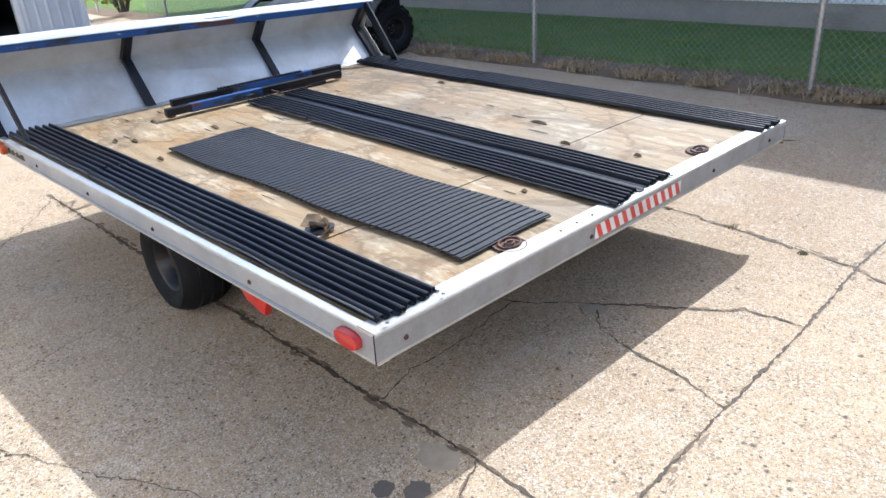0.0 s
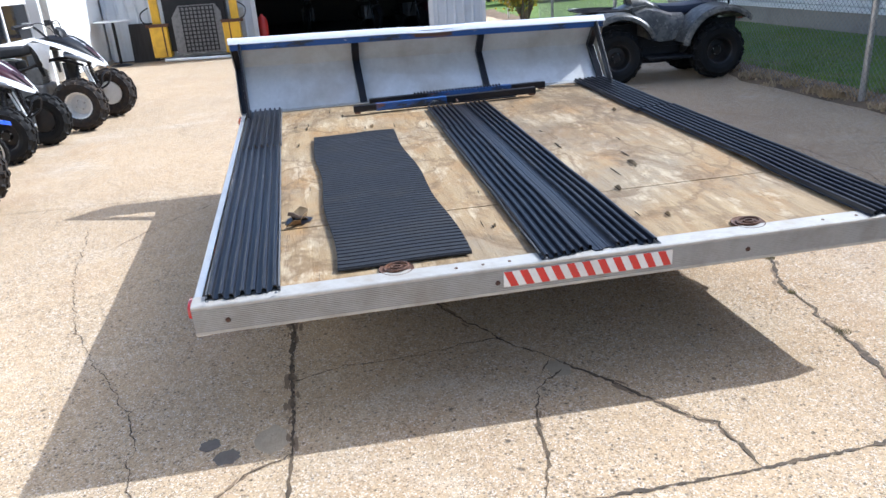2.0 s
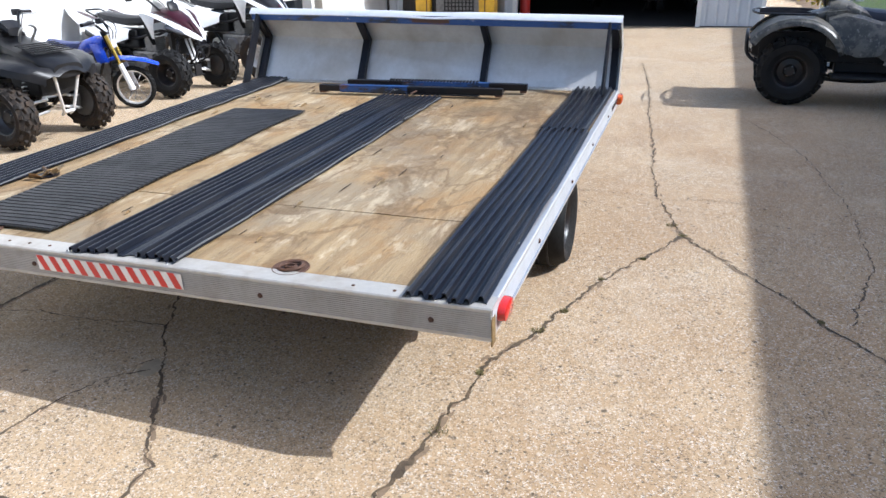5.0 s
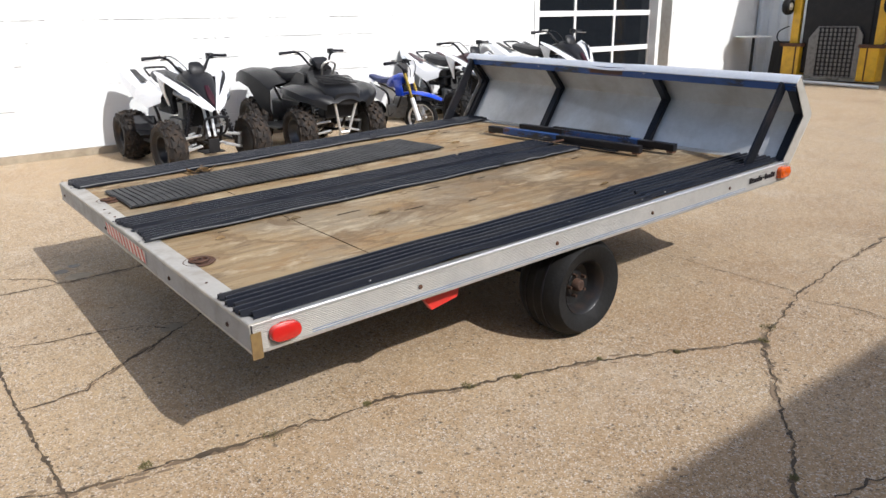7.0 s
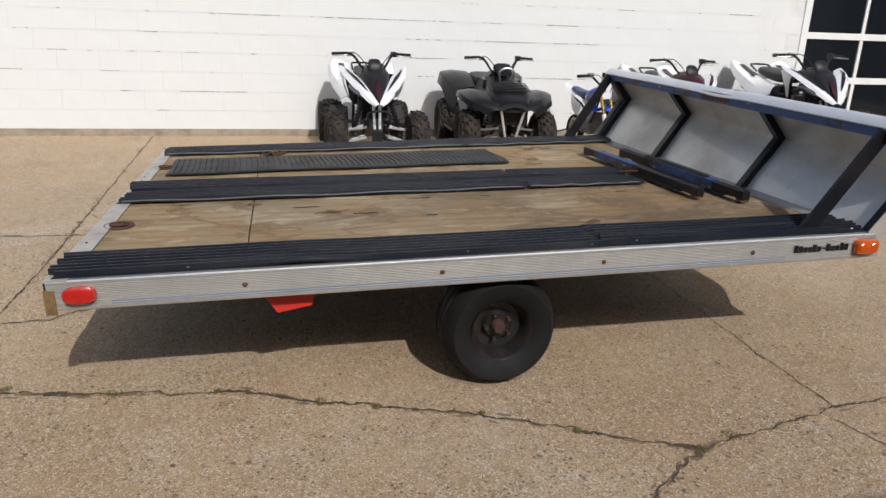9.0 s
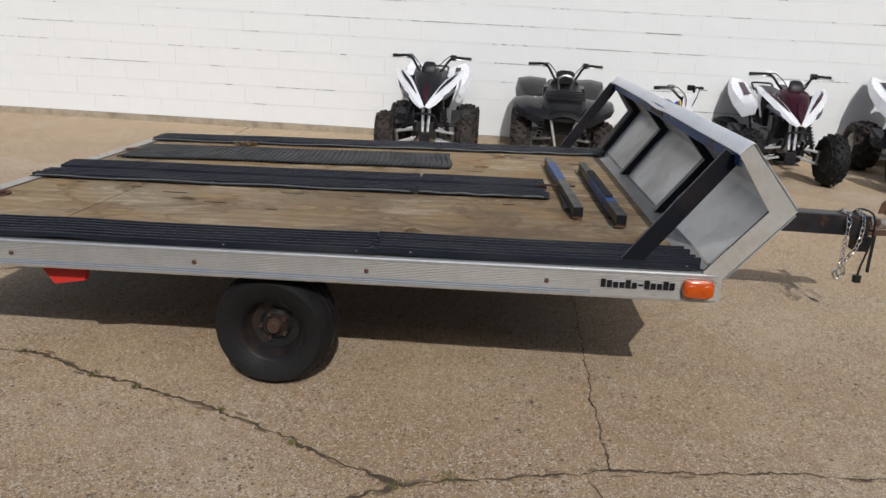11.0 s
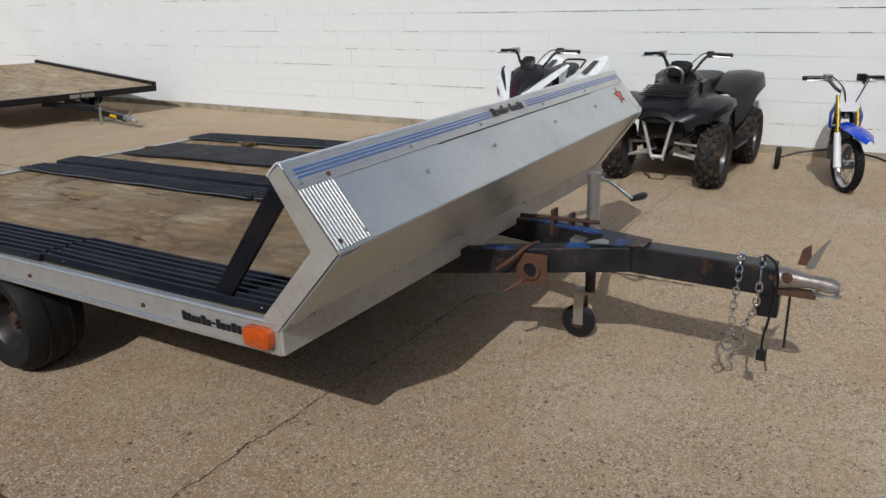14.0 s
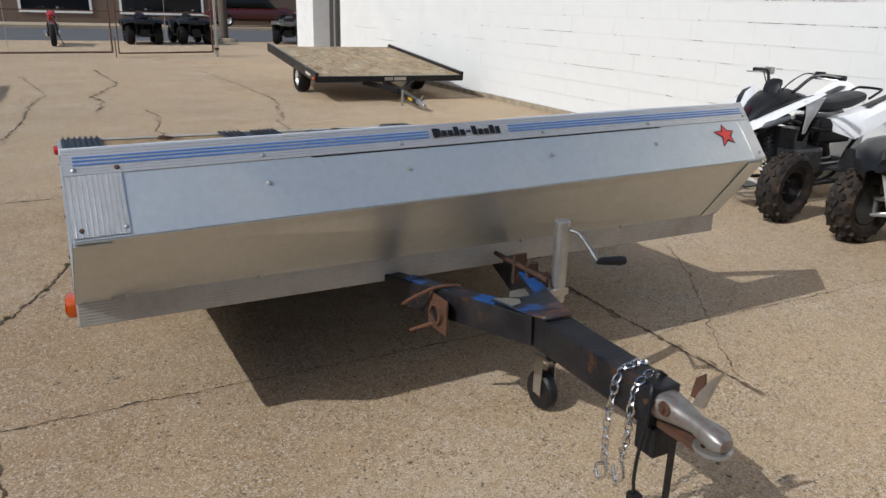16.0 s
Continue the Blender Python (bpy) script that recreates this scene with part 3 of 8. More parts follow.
CRACKS = [
    (0.022, 0.004, [(-3.77, -1.1), (-2.35, -1.09), (-0.58, -1.07), (0.11, -1.05), (3.75, -1.21)]),
    (0.018, 0.006, [(0.71, -5.16), (0.58, -1.5), (0.55, -0.61), (0.54, 0.34), (0.51, 0.97), (0.51, 1.51), (0.52, 4.0)]),
    (0.020, 0.02, [(0.69, 0.88), (0.51, 0.97), (0.18, 1.03), (-0.12, 1.09), (-0.52, 1.12), (-0.86, 1.26), (-1.38, 1.42), (-1.77, 1.62), (-2.12, 1.77)]),
    (0.016, 0.015, [(-2.12, 1.77), (-2.79, 1.61), (-3.44, 1.53), (-4.15, 1.5), (-5.01, 1.4), (-6.81, 1.28), (-8.82, 1.05)]),
    (0.020, 0.02, [(-2.12, 1.77), (-1.82, 1.97), (-1.59, 2.15), (-1.2, 2.38), (-1.01, 2.52), (-0.46, 2.77)]),
    (0.018, 0.02, [(-0.91, -0.47), (-0.48, -0.24), (-0.26, -0.08), (-0.05, 0.06), (0.16, 0.21), (0.31, 0.32), (0.54, 0.34)]),
    (0.014, 0.02, [(-0.13, -0.04), (-0.04, -0.17), (0.12, -0.23), (0.37, -0.27), (0.55, -0.33)]),
    (0.008, 0.015, [(-0.46, -0.19), (-0.4, -0.55), (-0.38, -0.85), (-0.34, -1.05)]),
    (0.014, 0.015, [(0.11, -1.05), (0.17, -1.18), (0.3, -1.28), (0.55, -1.56)]),
    (0.007, 0.012, [(-0.24, -0.07), (-0.15, -0.12), (-0.09, -0.1)]),
    (0.010, 0.02, [(-5.26, 2.25), (-4.11, 2.57), (-2.75, 2.69), (-1.95, 2.64), (-1.27, 2.46)]),
    (0.008, 0.012, [(-2.75, 2.67), (-2.59, 3.25), (-2.52, 3.91)]),
    (0.009, 0.015, [(-2.83, -0.43), (-2.82, 0.26), (-2.79, 0.88), (-2.79, 1.28), (-2.79, 1.6)]),
    (0.010, 0.02, [(-2.19, -2.16), (-2.61, -1.89), (-3.21, -1.43), (-3.65, -1.1)]),
    (0.008, 0.015, [(-3.19, -1.04), (-3.13, -1.35), (-3.16, -1.86), (-3.18, -3.32), (-3.3, -3.69)]),
    (0.006, 0.02, [(0.58, -1.5), (0.23, -1.53), (-0.28, -1.65), (-0.88, -1.99), (-1.68, -2.26), (-2.6, -2.42)]),
    (0.006, 0.02, [(-1.79, -1.15), (-1.59, -1.75), (-1.32, -2.36), (-1.17, -3.23)]),
    (0.020, 0.04, [(3.02, 1.84), (4.34, 1.65), (5.75, 1.61), (7.14, 1.39), (10.02, 1.76)]),
    (0.030, 0.05, [(11.22, 0.47), (8.38, 0.28), (6.74, 0.78), (6.14, 0.67), (4.92, 0.81)]),
    (0.020, 0.04, [(5.34, 0.23), (4.34, 0.12), (3.3, 0.29), (2.37, 0.2)]),
    (0.020, 0.04, [(10.86, -1.52), (8.42, -1.69), (5.77, -1.75), (3.66, -1.3)]),
    (0.012, 0.03, [(4.4, 3.9), (4.62, 1.42), (4.7, -1.42), (4.87, -5.48)]),
    (0.012, 0.03, [(8.0, 3.9), (8.28, 0.15), (8.37, -5.4)]),
    (0.010, 0.03, [(-5.24, -1.96), (-5.65, -2.4), (-5.97, -2.33), (-6.68, -2.86)]),
    (0.010, 0.03, [(-8.36, -1.52), (-7.53, -1.31), (-7.01, -1.82), (-6.29, -1.72)]),
    (0.012, 0.02, [(-9.54, 4.01), (-9.41, 0.11), (-9.12, -5.25)]),
    (0.010, 0.03, [(-9.41, 0.11), (-11.03, 0.62), (-12.39, 0.19), (-14.31, 0.47)]),
    (0.008, 0.015, [(-2.71, 1.65), (-2.78, 1.91), (-2.75, 2.32)]),
    (0.012, 0.02, [(-12.89, -2.09), (-11.92, -1.25), (-11.77, 0.75), (-12.08, 3.05)]),
    (0.008, 0.02, [(1.45, 0.26), (1.6, -0.01), (1.87, -0.33), (1.93, -0.76)]),
]
crack_rng = random.Random(4)
for crack_width, crack_wander, crack_points in CRACKS:
    part("crack", ribbon(bmesh.new(), crack_points, crack_width * 0.72, crack_rng, wander=crack_wander), CRACK, ground)
    if crack_width >= 0.013:
        part("crack_edge", crumbled(bmesh.new(), crack_points, crack_width, crack_rng, crack_wander), CRACK_EDGE, ground, "crumbled edge of a crack")


def blob(bm, cx, cy, r, z, rng, squash=1.0, n=22):
    bm.faces.new([bm.verts.new((cx + math.cos(k * math.tau / n) * r * rng.uniform(0.8, 1.12), cy + math.sin(k * math.tau / n) * r * squash * rng.uniform(0.8, 1.12), z)) for k in range(n)])
    return bm


for stain_x, stain_y, stain_r in ((-0.001, -1.324, 0.036), (0.078, -1.263, 0.042)):
    part("oil_stain", blob(bmesh.new(), stain_x, stain_y, stain_r, 0.0015, crack_rng), DAMP, ground, "dark oil stain")
part("mortar_patch", blob(bmesh.new(), 0.02, -1.12, 0.08, 0.0012, crack_rng, 0.7), PATCH, ground, "grey cement patch in a slab")
part("mortar_patch", blob(bmesh.new(), -0.16, -0.06, 0.06, 0.0012, crack_rng, 0.8), PATCH, ground, "crumbled grey patch at a crack")


def tuft(bm, x, y, r, h, n, rng, z=0.0):
    for _ in range(n):
        a, d = rng.uniform(0, math.tau), r * math.sqrt(rng.random())
        p = Vector((x + math.cos(a) * d, y + math.sin(a) * d, z))
        t = p + Vector((rng.uniform(-1, 1) * h * 0.8, rng.uniform(-1, 1) * h * 0.8, h * rng.uniform(0.4, 1)))
        s = Vector((rng.uniform(-1, 1), rng.uniform(-1, 1), 0)).normalized() * h * 0.12
        m = p.lerp(t, 0.55) + Vector((0, 0, h * 0.15))
        a1, a2, b1, b2, c = (bm.verts.new(q) for q in (p - s, p + s, m - s * 0.7, m + s * 0.7, t))
        bm.faces.new((a1, a2, b2, b1))
        bm.faces.new((b1, b2, c))
    return bm


for weed_x, weed_y, weed_r in ((-0.123, 1.091, 0.05), (-0.485, 1.122, 0.02), (-0.864, 1.258, 0.035), (-1.432, 1.434, 0.016), (-2.258, 1.721, 0.05), (-2.112, 1.781, 0.03), (-1.063, 1.327, 0.025), (0.274, 0.988, 0.03), (-1.733, 1.603, 0.018), (-1.264, 2.338, 0.02)):
    tagged(part("weed", tuft(bmesh.new(), weed_x, weed_y, weed_r * 0.75, 0.014, 60, crack_rng), WEED), "low green weeds growing out of a concrete crack", "weed", "weeds in the cracks")

# The lawn strip behind the fence, with a ragged dry edge.
lawn_bm = bmesh.new()
lawn_rng = random.Random(8)
front, back = [], []
for k in range(161):
    x = -30 + k * 0.25
    front.append(lawn_bm.verts.new((x, 4.08 + noise.noise(Vector((x * 1.3, 0, 0))) * 0.14, 0.006)))
    back.append((lawn_bm.verts.new((x, 4.45 + noise.noise(Vector((x * 0.9, 5, 0))) * 0.1, 0.10)), lawn_bm.verts.new((x, 30, 0.14))))
for k in range(160):
    lawn_bm.faces.new((front[k], front[k + 1], back[k + 1][0], back[k][0]))
    lawn_bm.faces.new((back[k][0], back[k + 1][0], back[k + 1][1], back[k][1]))
YARD_EDGE = pose(0, -0.03, 0, 0, 0, -1.15)
lawn = tagged(part("lawn", lawn_bm, GRASS), "green mown lawn with a ragged edge", "lawn", kind="structure")
lawn.matrix_basis = YARD_EDGE
soil_bm = bmesh.new()
rows = []
for k in range(161):
    x = -30 + k * 0.25
    rows.append([soil_bm.verts.new((x, y + noise.noise(Vector((x * 1.7, y, 2))) * 0.12, z + 0.02 * noise.noise(Vector((x * 4, y * 4, 1))))) for y, z in ((3.93, 0.002), (4.1, 0.035), (4.28, 0.07), (4.55, 0.1))])
for a, b in zip(rows, rows[1:]):
    for j in range(3):
        soil_bm.faces.new((a[j], b[j], b[j + 1], a[j + 1]))
tagged(part("soil_edge", soil_bm, SOIL), "bare brown soil along the lawn edge", "soil", kind="structure").matrix_basis = YARD_EDGE

grass_bm = bmesh.new()
for _ in range(26000):
    x, u = lawn_rng.uniform(-9.5, 2.5), lawn_rng.random()
    y = 4.3 + 2.65 * u
    h = lawn_rng.uniform(0.03, 0.075) * (1.5 if noise.noise(Vector((x * 1.5, y * 1.5, 0))) > 0.25 else 1)
    p = Vector((x, y, 0.08))
    t = p + Vector((lawn_rng.uniform(-0.5, 0.5) * h, lawn_rng.uniform(-0.5, 0.5) * h, h))
    s = Vector((lawn_rng.uniform(-1, 1), lawn_rng.uniform(-1, 1), 0)).normalized() * 0.007
    grass_bm.faces.new([grass_bm.verts.new(q) for q in (p - s, p + s, t)])
tagged(part("grass", grass_bm, BLADE), "short green grass blades behind the fence", "grass", kind="stuff").matrix_basis = YARD_EDGE
straw_bm = bmesh.new()
for _ in range(1150):
    x = lawn_rng.uniform(-8, 1.5)
    if noise.noise(Vector((x * 2.2, 0, 4))) > -0.15:
        tuft(straw_bm, x, 4.14 + lawn_rng.gauss(0, 0.1), 0.07, lawn_rng.uniform(0.04, 0.11), 9, lawn_rng, 0.02)
tagged(part("dry_grass", straw_bm, STRAW), "dry straw-coloured grass clumps along the soil", "grass", kind="stuff").matrix_basis = YARD_EDGE


# ---- the painted block wall with its glazed door ----
WALL_Y, WALL_TOP, DOOR_X0, DOOR_X1 = -5.25, 4.2, -10.95, -7.85
WALL_END = 12.2
wall_core = boxes((DOOR_X1 + 0.1, WALL_END, WALL_Y - 0.3, WALL_Y - 0.006, 0, WALL_TOP), (-14.7, DOOR_X0 - 0.1, WALL_Y - 0.3, WALL_Y - 0.006, 0, WALL_TOP), (DOOR_X0 - 0.1, DOOR_X1 + 0.1, WALL_Y - 0.3, WALL_Y - 0.006, 3.2, WALL_TOP))
wall_south = tagged(part("wall_south", wall_core, MORTAR), "long white painted concrete block wall", "wall", kind="structure")
footing = boxes((DOOR_X1 + 0.1, WALL_END, WALL_Y - 0.01, WALL_Y + 0.05, 0, 0.075), (-14.6, DOOR_X0 - 0.1, WALL_Y - 0.01, WALL_Y + 0.05, 0, 0.075))
part("footing", footing, BASE_DIRT, wall_south, "dirty unpainted footing course")

# ---- garage building at the end of the yard ----
GX = -14.2
GARAGE = pose(-0.25, -0.17, 0)
BEYOND = pose(-0.6, 0.15, 0)
STREET = pose(0.5, -0.35, 0)


def corrugated(bm, y0, y1, z0, z1, x, depth=0.018, pitch=0.2):
    """Ribbed tin facing +x."""
    n = max(2, int((y1 - y0) / (pitch / 5)))
    pts = []
    for k in range(n + 1):
        y = y0 + (y1 - y0) * k / n
        ph = (y / pitch) % 1
        pts.append((x + (depth if ph < 0.22 else 0.0), y))
    outline = pts + [(x - 0.06, y1), (x - 0.06, y0)]
    return prism(bm, outline, "z", z0, z1)


garage = tagged(part("wall_west", corrugated(corrugated(corrugated(bmesh.new(), -5.05, -1.95, 0.02, 4.6, GX), 1.85, 3.08, 0.02, 4.6, GX), -1.95, 1.85, 3.1, 4.6, GX), TIN), "pale corrugated tin garage front with an open doorway", "wall", kind="structure")
garage.matrix_basis = GARAGE
part("door_jamb", boxes((GX - 0.1, GX + 0.03, -2.02, -1.93, 0, 3.1), (GX - 0.1, GX + 0.03, 1.83, 1.92, 0, 3.1), (GX - 0.1, GX + 0.03, -2.02, 1.92, 3.1, 3.2)), PAINT_WHITE, garage, "white wooden door jamb")
part("side_wall", boxes((-24, GX - 0.055, 3.055, 3.08, 0, 4.6)), TIN, garage, "tin garage side")
part("corner_trim", boxes((GX - 0.05, GX + 0.03, 3.04, 3.12, 0.02, 4.6)), PAINT_WHITE, garage)
# Room surfaces are near-black so that their colour gives the shade inside.
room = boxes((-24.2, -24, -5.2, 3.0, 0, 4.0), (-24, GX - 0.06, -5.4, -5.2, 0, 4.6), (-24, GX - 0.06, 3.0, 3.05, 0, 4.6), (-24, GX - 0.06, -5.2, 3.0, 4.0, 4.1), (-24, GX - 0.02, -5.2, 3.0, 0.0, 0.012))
tagged(part("garage_interior", room, ROOM_SHADE), "unlit garage interior, its shade put into near-black surfaces, seen through the doorway", "room", kind="structure").matrix_basis = GARAGE

# ---- neighbouring house ----
HOUSE_Y = 7.2
house = thing("house", YARD_EDGE, "white lap-sided house on a grey foundation behind the fence", "house")
part("foundation", boxes((-14.9, 7.0, HOUSE_Y + 0.03, HOUSE_Y + 8, 0, 0.42)), FOUNDATION, house, "grey cement foundation")
part("wall", boxes((-14.9, 7.0, HOUSE_Y + 0.06, HOUSE_Y + 8, 0.42, 4.12)), SIDING, house)
lap_data = None
for k in range(37):
    z = 0.4 + k * 0.1
    if lap_data is None:
        bm = prism(bmesh.new(), [(HOUSE_Y + 0.06, 0.0), (HOUSE_Y + 0.004, 0.0), (HOUSE_Y, 0.006), (HOUSE_Y + 0.012, 0.086), (HOUSE_Y + 0.05, 0.09), (HOUSE_Y + 0.06, 0.1)], "x", -14.92, 7.0)
        board = part("siding_board", bm, SIDING, house)
        board.location.z = z
        lap_data = board.data
    else:
        board = new("siding_board", lap_data)
        board.parent, board.location.z = house, z
roof_bm = prism(bmesh.new(), [(HOUSE_Y - 0.4, 3.98), (HOUSE_Y - 0.4, 4.085), (HOUSE_Y + 4, 6.3), (HOUSE_Y + 8.4, 4.12), (HOUSE_Y + 8.4, 4.02)], "x", -15.9, 7.4)
part("roof", roof_bm, ROOF, house, "dark shingle roof")
hw = part("window", boxes((-5.7, -4.4, HOUSE_Y - 0.035, HOUSE_Y + 0.05, 0.68, 0.76), (-5.7, -4.4, HOUSE_Y - 0.035, HOUSE_Y + 0.05, 2.0, 2.08), (-5.7, -5.62, HOUSE_Y - 0.035, HOUSE_Y + 0.05, 0.76, 2.0), (-4.48, -4.4, HOUSE_Y - 0.035, HOUSE_Y + 0.05, 0.76, 2.0)), GALV, house, "grey metal window frame")
# The pane's pale blue-grey is a reflection put into its base colour.
part("pane", boxes((-5.62, -4.48, HOUSE_Y - 0.02, HOUSE_Y - 0.01, 0.76, 2.0)), mat("window_reflection", (0.32, 0.38, 0.46), 0.08, 0, amount=0.1, relief=0), hw, "pane with a pale reflection put into its colour")
part("vent", boxes(*[(-2.2, -1.75, HOUSE_Y + 0.012, HOUSE_Y + 0.035, 0.14 + 0.03 * k, 0.158 + 0.03 * k) for k in range(6)]), FOUNDATION, house, "foundation vent grille")

# ---- chain-link fence ----
FENCE_Y = 4.1
fence = thing("fence", YARD_EDGE, "galvanised chain-link fence with round steel posts", "fence")
for x in (-18.2, -14.0, -10.28, -7.09, -3.99, -0.97, 2.1, 5.0):
    post_bm = tube(bmesh.new(), [(x, FENCE_Y, 0), (x, FENCE_Y, 1.5)], 0.03, 12)
    lathe(post_bm, [(0.0, 0.05), (0.02, 0.042), (0.034, 0.012), (0.034, -0.02), (0.0, -0.02)], (x, FENCE_Y, 1.5), (0, 0, 1), 12)
    part("post", post_bm, GALV, fence, smooth=True)
part("top_rail", tube(bmesh.new(), [(-18, FENCE_Y + 0.01, 1.47), (5.0, FENCE_Y + 0.01, 1.47)], 0.021, 8), GALV, fence, smooth=True)


def chain_link(bm, x0, x1, z0, z1, y, pitch=0.062, r=0.0021):
    """Crossed diagonal wires, thin three-sided strands."""
    span = z1 - z0
    n = int((x1 - x0 + span) / pitch)
    for k in range(n):
        for sign in (1, -1):
            a = x0 - span + k * pitch if sign == 1 else x0 + k * pitch
            xa, xb = (a, a + span) if sign == 1 else (a, a - span)
            za, zb = z0, z1
            if max(xa, xb) < x0 or min(xa, xb) > x1:
                continue
            def cut(xp, zp, xq, zq):
                if xp < x0:
                    u = (x0 - xp) / (xq - xp)
                    return x0, zp + (zq - zp) * u
                if xp > x1:
                    u = (x1 - xp) / (xq - xp)
                    return x1, zp + (zq - zp) * u
                return xp, zp
            pa, pb = cut(xa, za, xb, zb), cut(xb, zb, xa, za)
            tube(bm, [(pa[0], y + 0.003 * sign, pa[1]), (pb[0], y + 0.003 * sign, pb[1])], r, 3, caps=False)
    return bm


part("mesh", chain_link(bmesh.new(), -15, 2.1, 0.05, 1.46, FENCE_Y - 0.03), WIRE, fence, "woven diamond wire mesh").visible_shadow = True


# ---- the flatbed trailer ----
trailer = thing("flatbed_trailer", pose(0, 0, 0.516, 0.4, 1.25, 0), "aluminium-edged flatbed trailer with plywood deck and raised front shield", "trailer")
HALF, LONG, RAIL = 1.295, 3.13, 0.102


def ribbed_outline(depth, height, ribs, flange, lip=0.004):
    """Cross-section of the edge extrusion: ribbed outer face, flat top flange. u points outward."""
    pts = [(-flange, 0.0), (-0.004, 0.0), (0.0, -0.004)]
    z, step = -0.012, (height - 0.024) / ribs
    for _ in range(ribs):
        pts += [(0.0, z), (-0.0035, z - step * 0.25), (-0.0035, z - step * 0.55), (0.0, z - step * 0.8)]
        z -= step
    pts += [(0.0, -height + 0.004), (-0.004, -height), (-depth, -height), (-depth, -height + lip), (-0.006, -height + lip), (-0.006, -lip), (-flange, -lip)]
    return pts


out = ribbed_outline(0.045, RAIL, 13, 0.028)
rail_l = part("edge_rail", prism(bmesh.new(), [(-HALF - u, z) for u, z in out], "x", -LONG, -0.004), ALU, trailer, "ribbed aluminium edge rail")
rail_r = part("edge_rail", prism(bmesh.new(), [(HALF + u, z) for u, z in out], "x", -LONG, -0.004), ALU, trailer, "ribbed aluminium edge rail")
out = ribbed_outline(0.05, RAIL, 12, 0.075)
rail_b = part("rear_rail", prism(bmesh.new(), [(u, z + 0.002) for u, z in out], "y", -HALF, HALF), ALU_WHITE, trailer, "whitened ribbed aluminium rear rail")
for side in (-1, 1):
    rail = rail_l if side < 0 else rail_r
    for z in (-0.078, -0.086):
        part("pinstripe", boxes((-2.7, -0.2, side * (HALF + 0.0012) - 0.0008, side * (HALF + 0.0012) + 0.0008, z, z + 0.003)), RAIL_LINE, rail, "thin blue pinstripe")
    for x in (-0.62, -1.3, -1.92, -2.55):
        part("bolt", lathe(bmesh.new(), [(0.0, 0.006), (0.006, 0.005), (0.009, 0.0), (0.0, -0.002)], (x, side * HALF, -0.05), (0, side, 0), 10), RUST, rail)
    part("end_gap", boxes((-0.0095, -0.004, min(side * (HALF - 0.02), side * (HALF + 0.0005)), max(side * (HALF - 0.02), side * (HALF + 0.0005)), -RAIL + 0.002, -0.004)), BLACK_TAPE, rail, "dark gap at the corner joint")
for y in (-1.19, -0.32, 0.57, 1.12):
    part("bolt", lathe(bmesh.new(), [(0.0, 0.006), (0.006, 0.005), (0.009, 0.0), (0.0, -0.002)], (0.0, y, -0.055), (1, 0, 0), 10), RUST, rail_b)
for y in (-0.45, -0.36, -0.27, 0.87, 1.0):
    part("screw", lathe(bmesh.new(), [(0.0, 0.003), (0.005, 0.002), (0.006, 0.0), (0.0, -0.001)], (-0.035, y, 0.002), (0, 0, 1), 8), RUST, rail_b)

part("corner_bracket", boxes((-0.034, -0.0005, HALF - 0.002, HALF + 0.0025, -RAIL - 0.012, -0.03)), YELLOW_RUST, trailer, "yellowed rusty corner bracket")
# Hazard strip on the rear rail.
tape = part("hazard_strip", boxes((0.0008, 0.0022, -0.30, 0.29, -0.072, -0.018)), WHITE_TAPE, rail_b, "red and white striped reflective strip")
for k in range(11):
    y0 = -0.30 + 0.0536 * k
    stripe = bmesh.new()
    ya, yb = max(-0.30, y0), min(0.29, y0 + 0.027)
    stripe.faces.new([stripe.verts.new((0.0028, y, z)) for y, z in ((ya + 0.024, -0.072), (min(0.29, yb + 0.024), -0.072), (yb, -0.018), (ya, -0.018))])
    part("red_stripe", stripe, RED_TAPE, tape, "red diagonal stripe")

# Plywood panels with seams.
ply_z = -0.004
for x0, x1, y0, y1 in ((-0.617, -0.07, -1.262, -0.003), (-0.617, -0.07, 0.003, 1.262), (-3.055, -0.623, -1.262, -0.003), (-3.055, -0.623, 0.003, 1.262)):
    bm = bmesh.new()
    nx, ny = max(4, int((x1 - x0) / 0.12)), 9
    grid = [[Vector((x0 + (x1 - x0) * i / nx, y0 + (y1 - y0) * j / ny, ply_z - 0.002 + 0.002 * noise.noise(Vector((i * 0.6, j * 0.7, y0))))) for j in range(ny + 1)] for i in range(nx + 1)]
    slab(bm, grid, (0, 0, -0.018))
    part("plywood_panel", bm, PLY, trailer, "weathered stained plywood deck panel", smooth=True)

# Unseen dark sheets, added below the plywood to deepen the trailer's shadow.
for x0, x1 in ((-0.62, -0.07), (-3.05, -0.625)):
    part("deck_underside", boxes((x0, x1, -1.245, 1.245, -0.03, -0.0255)), SHADE_SHEET, trailer, "unseen near-black sheet added under the deck to deepen its shadow")

rng = random.Random(11)


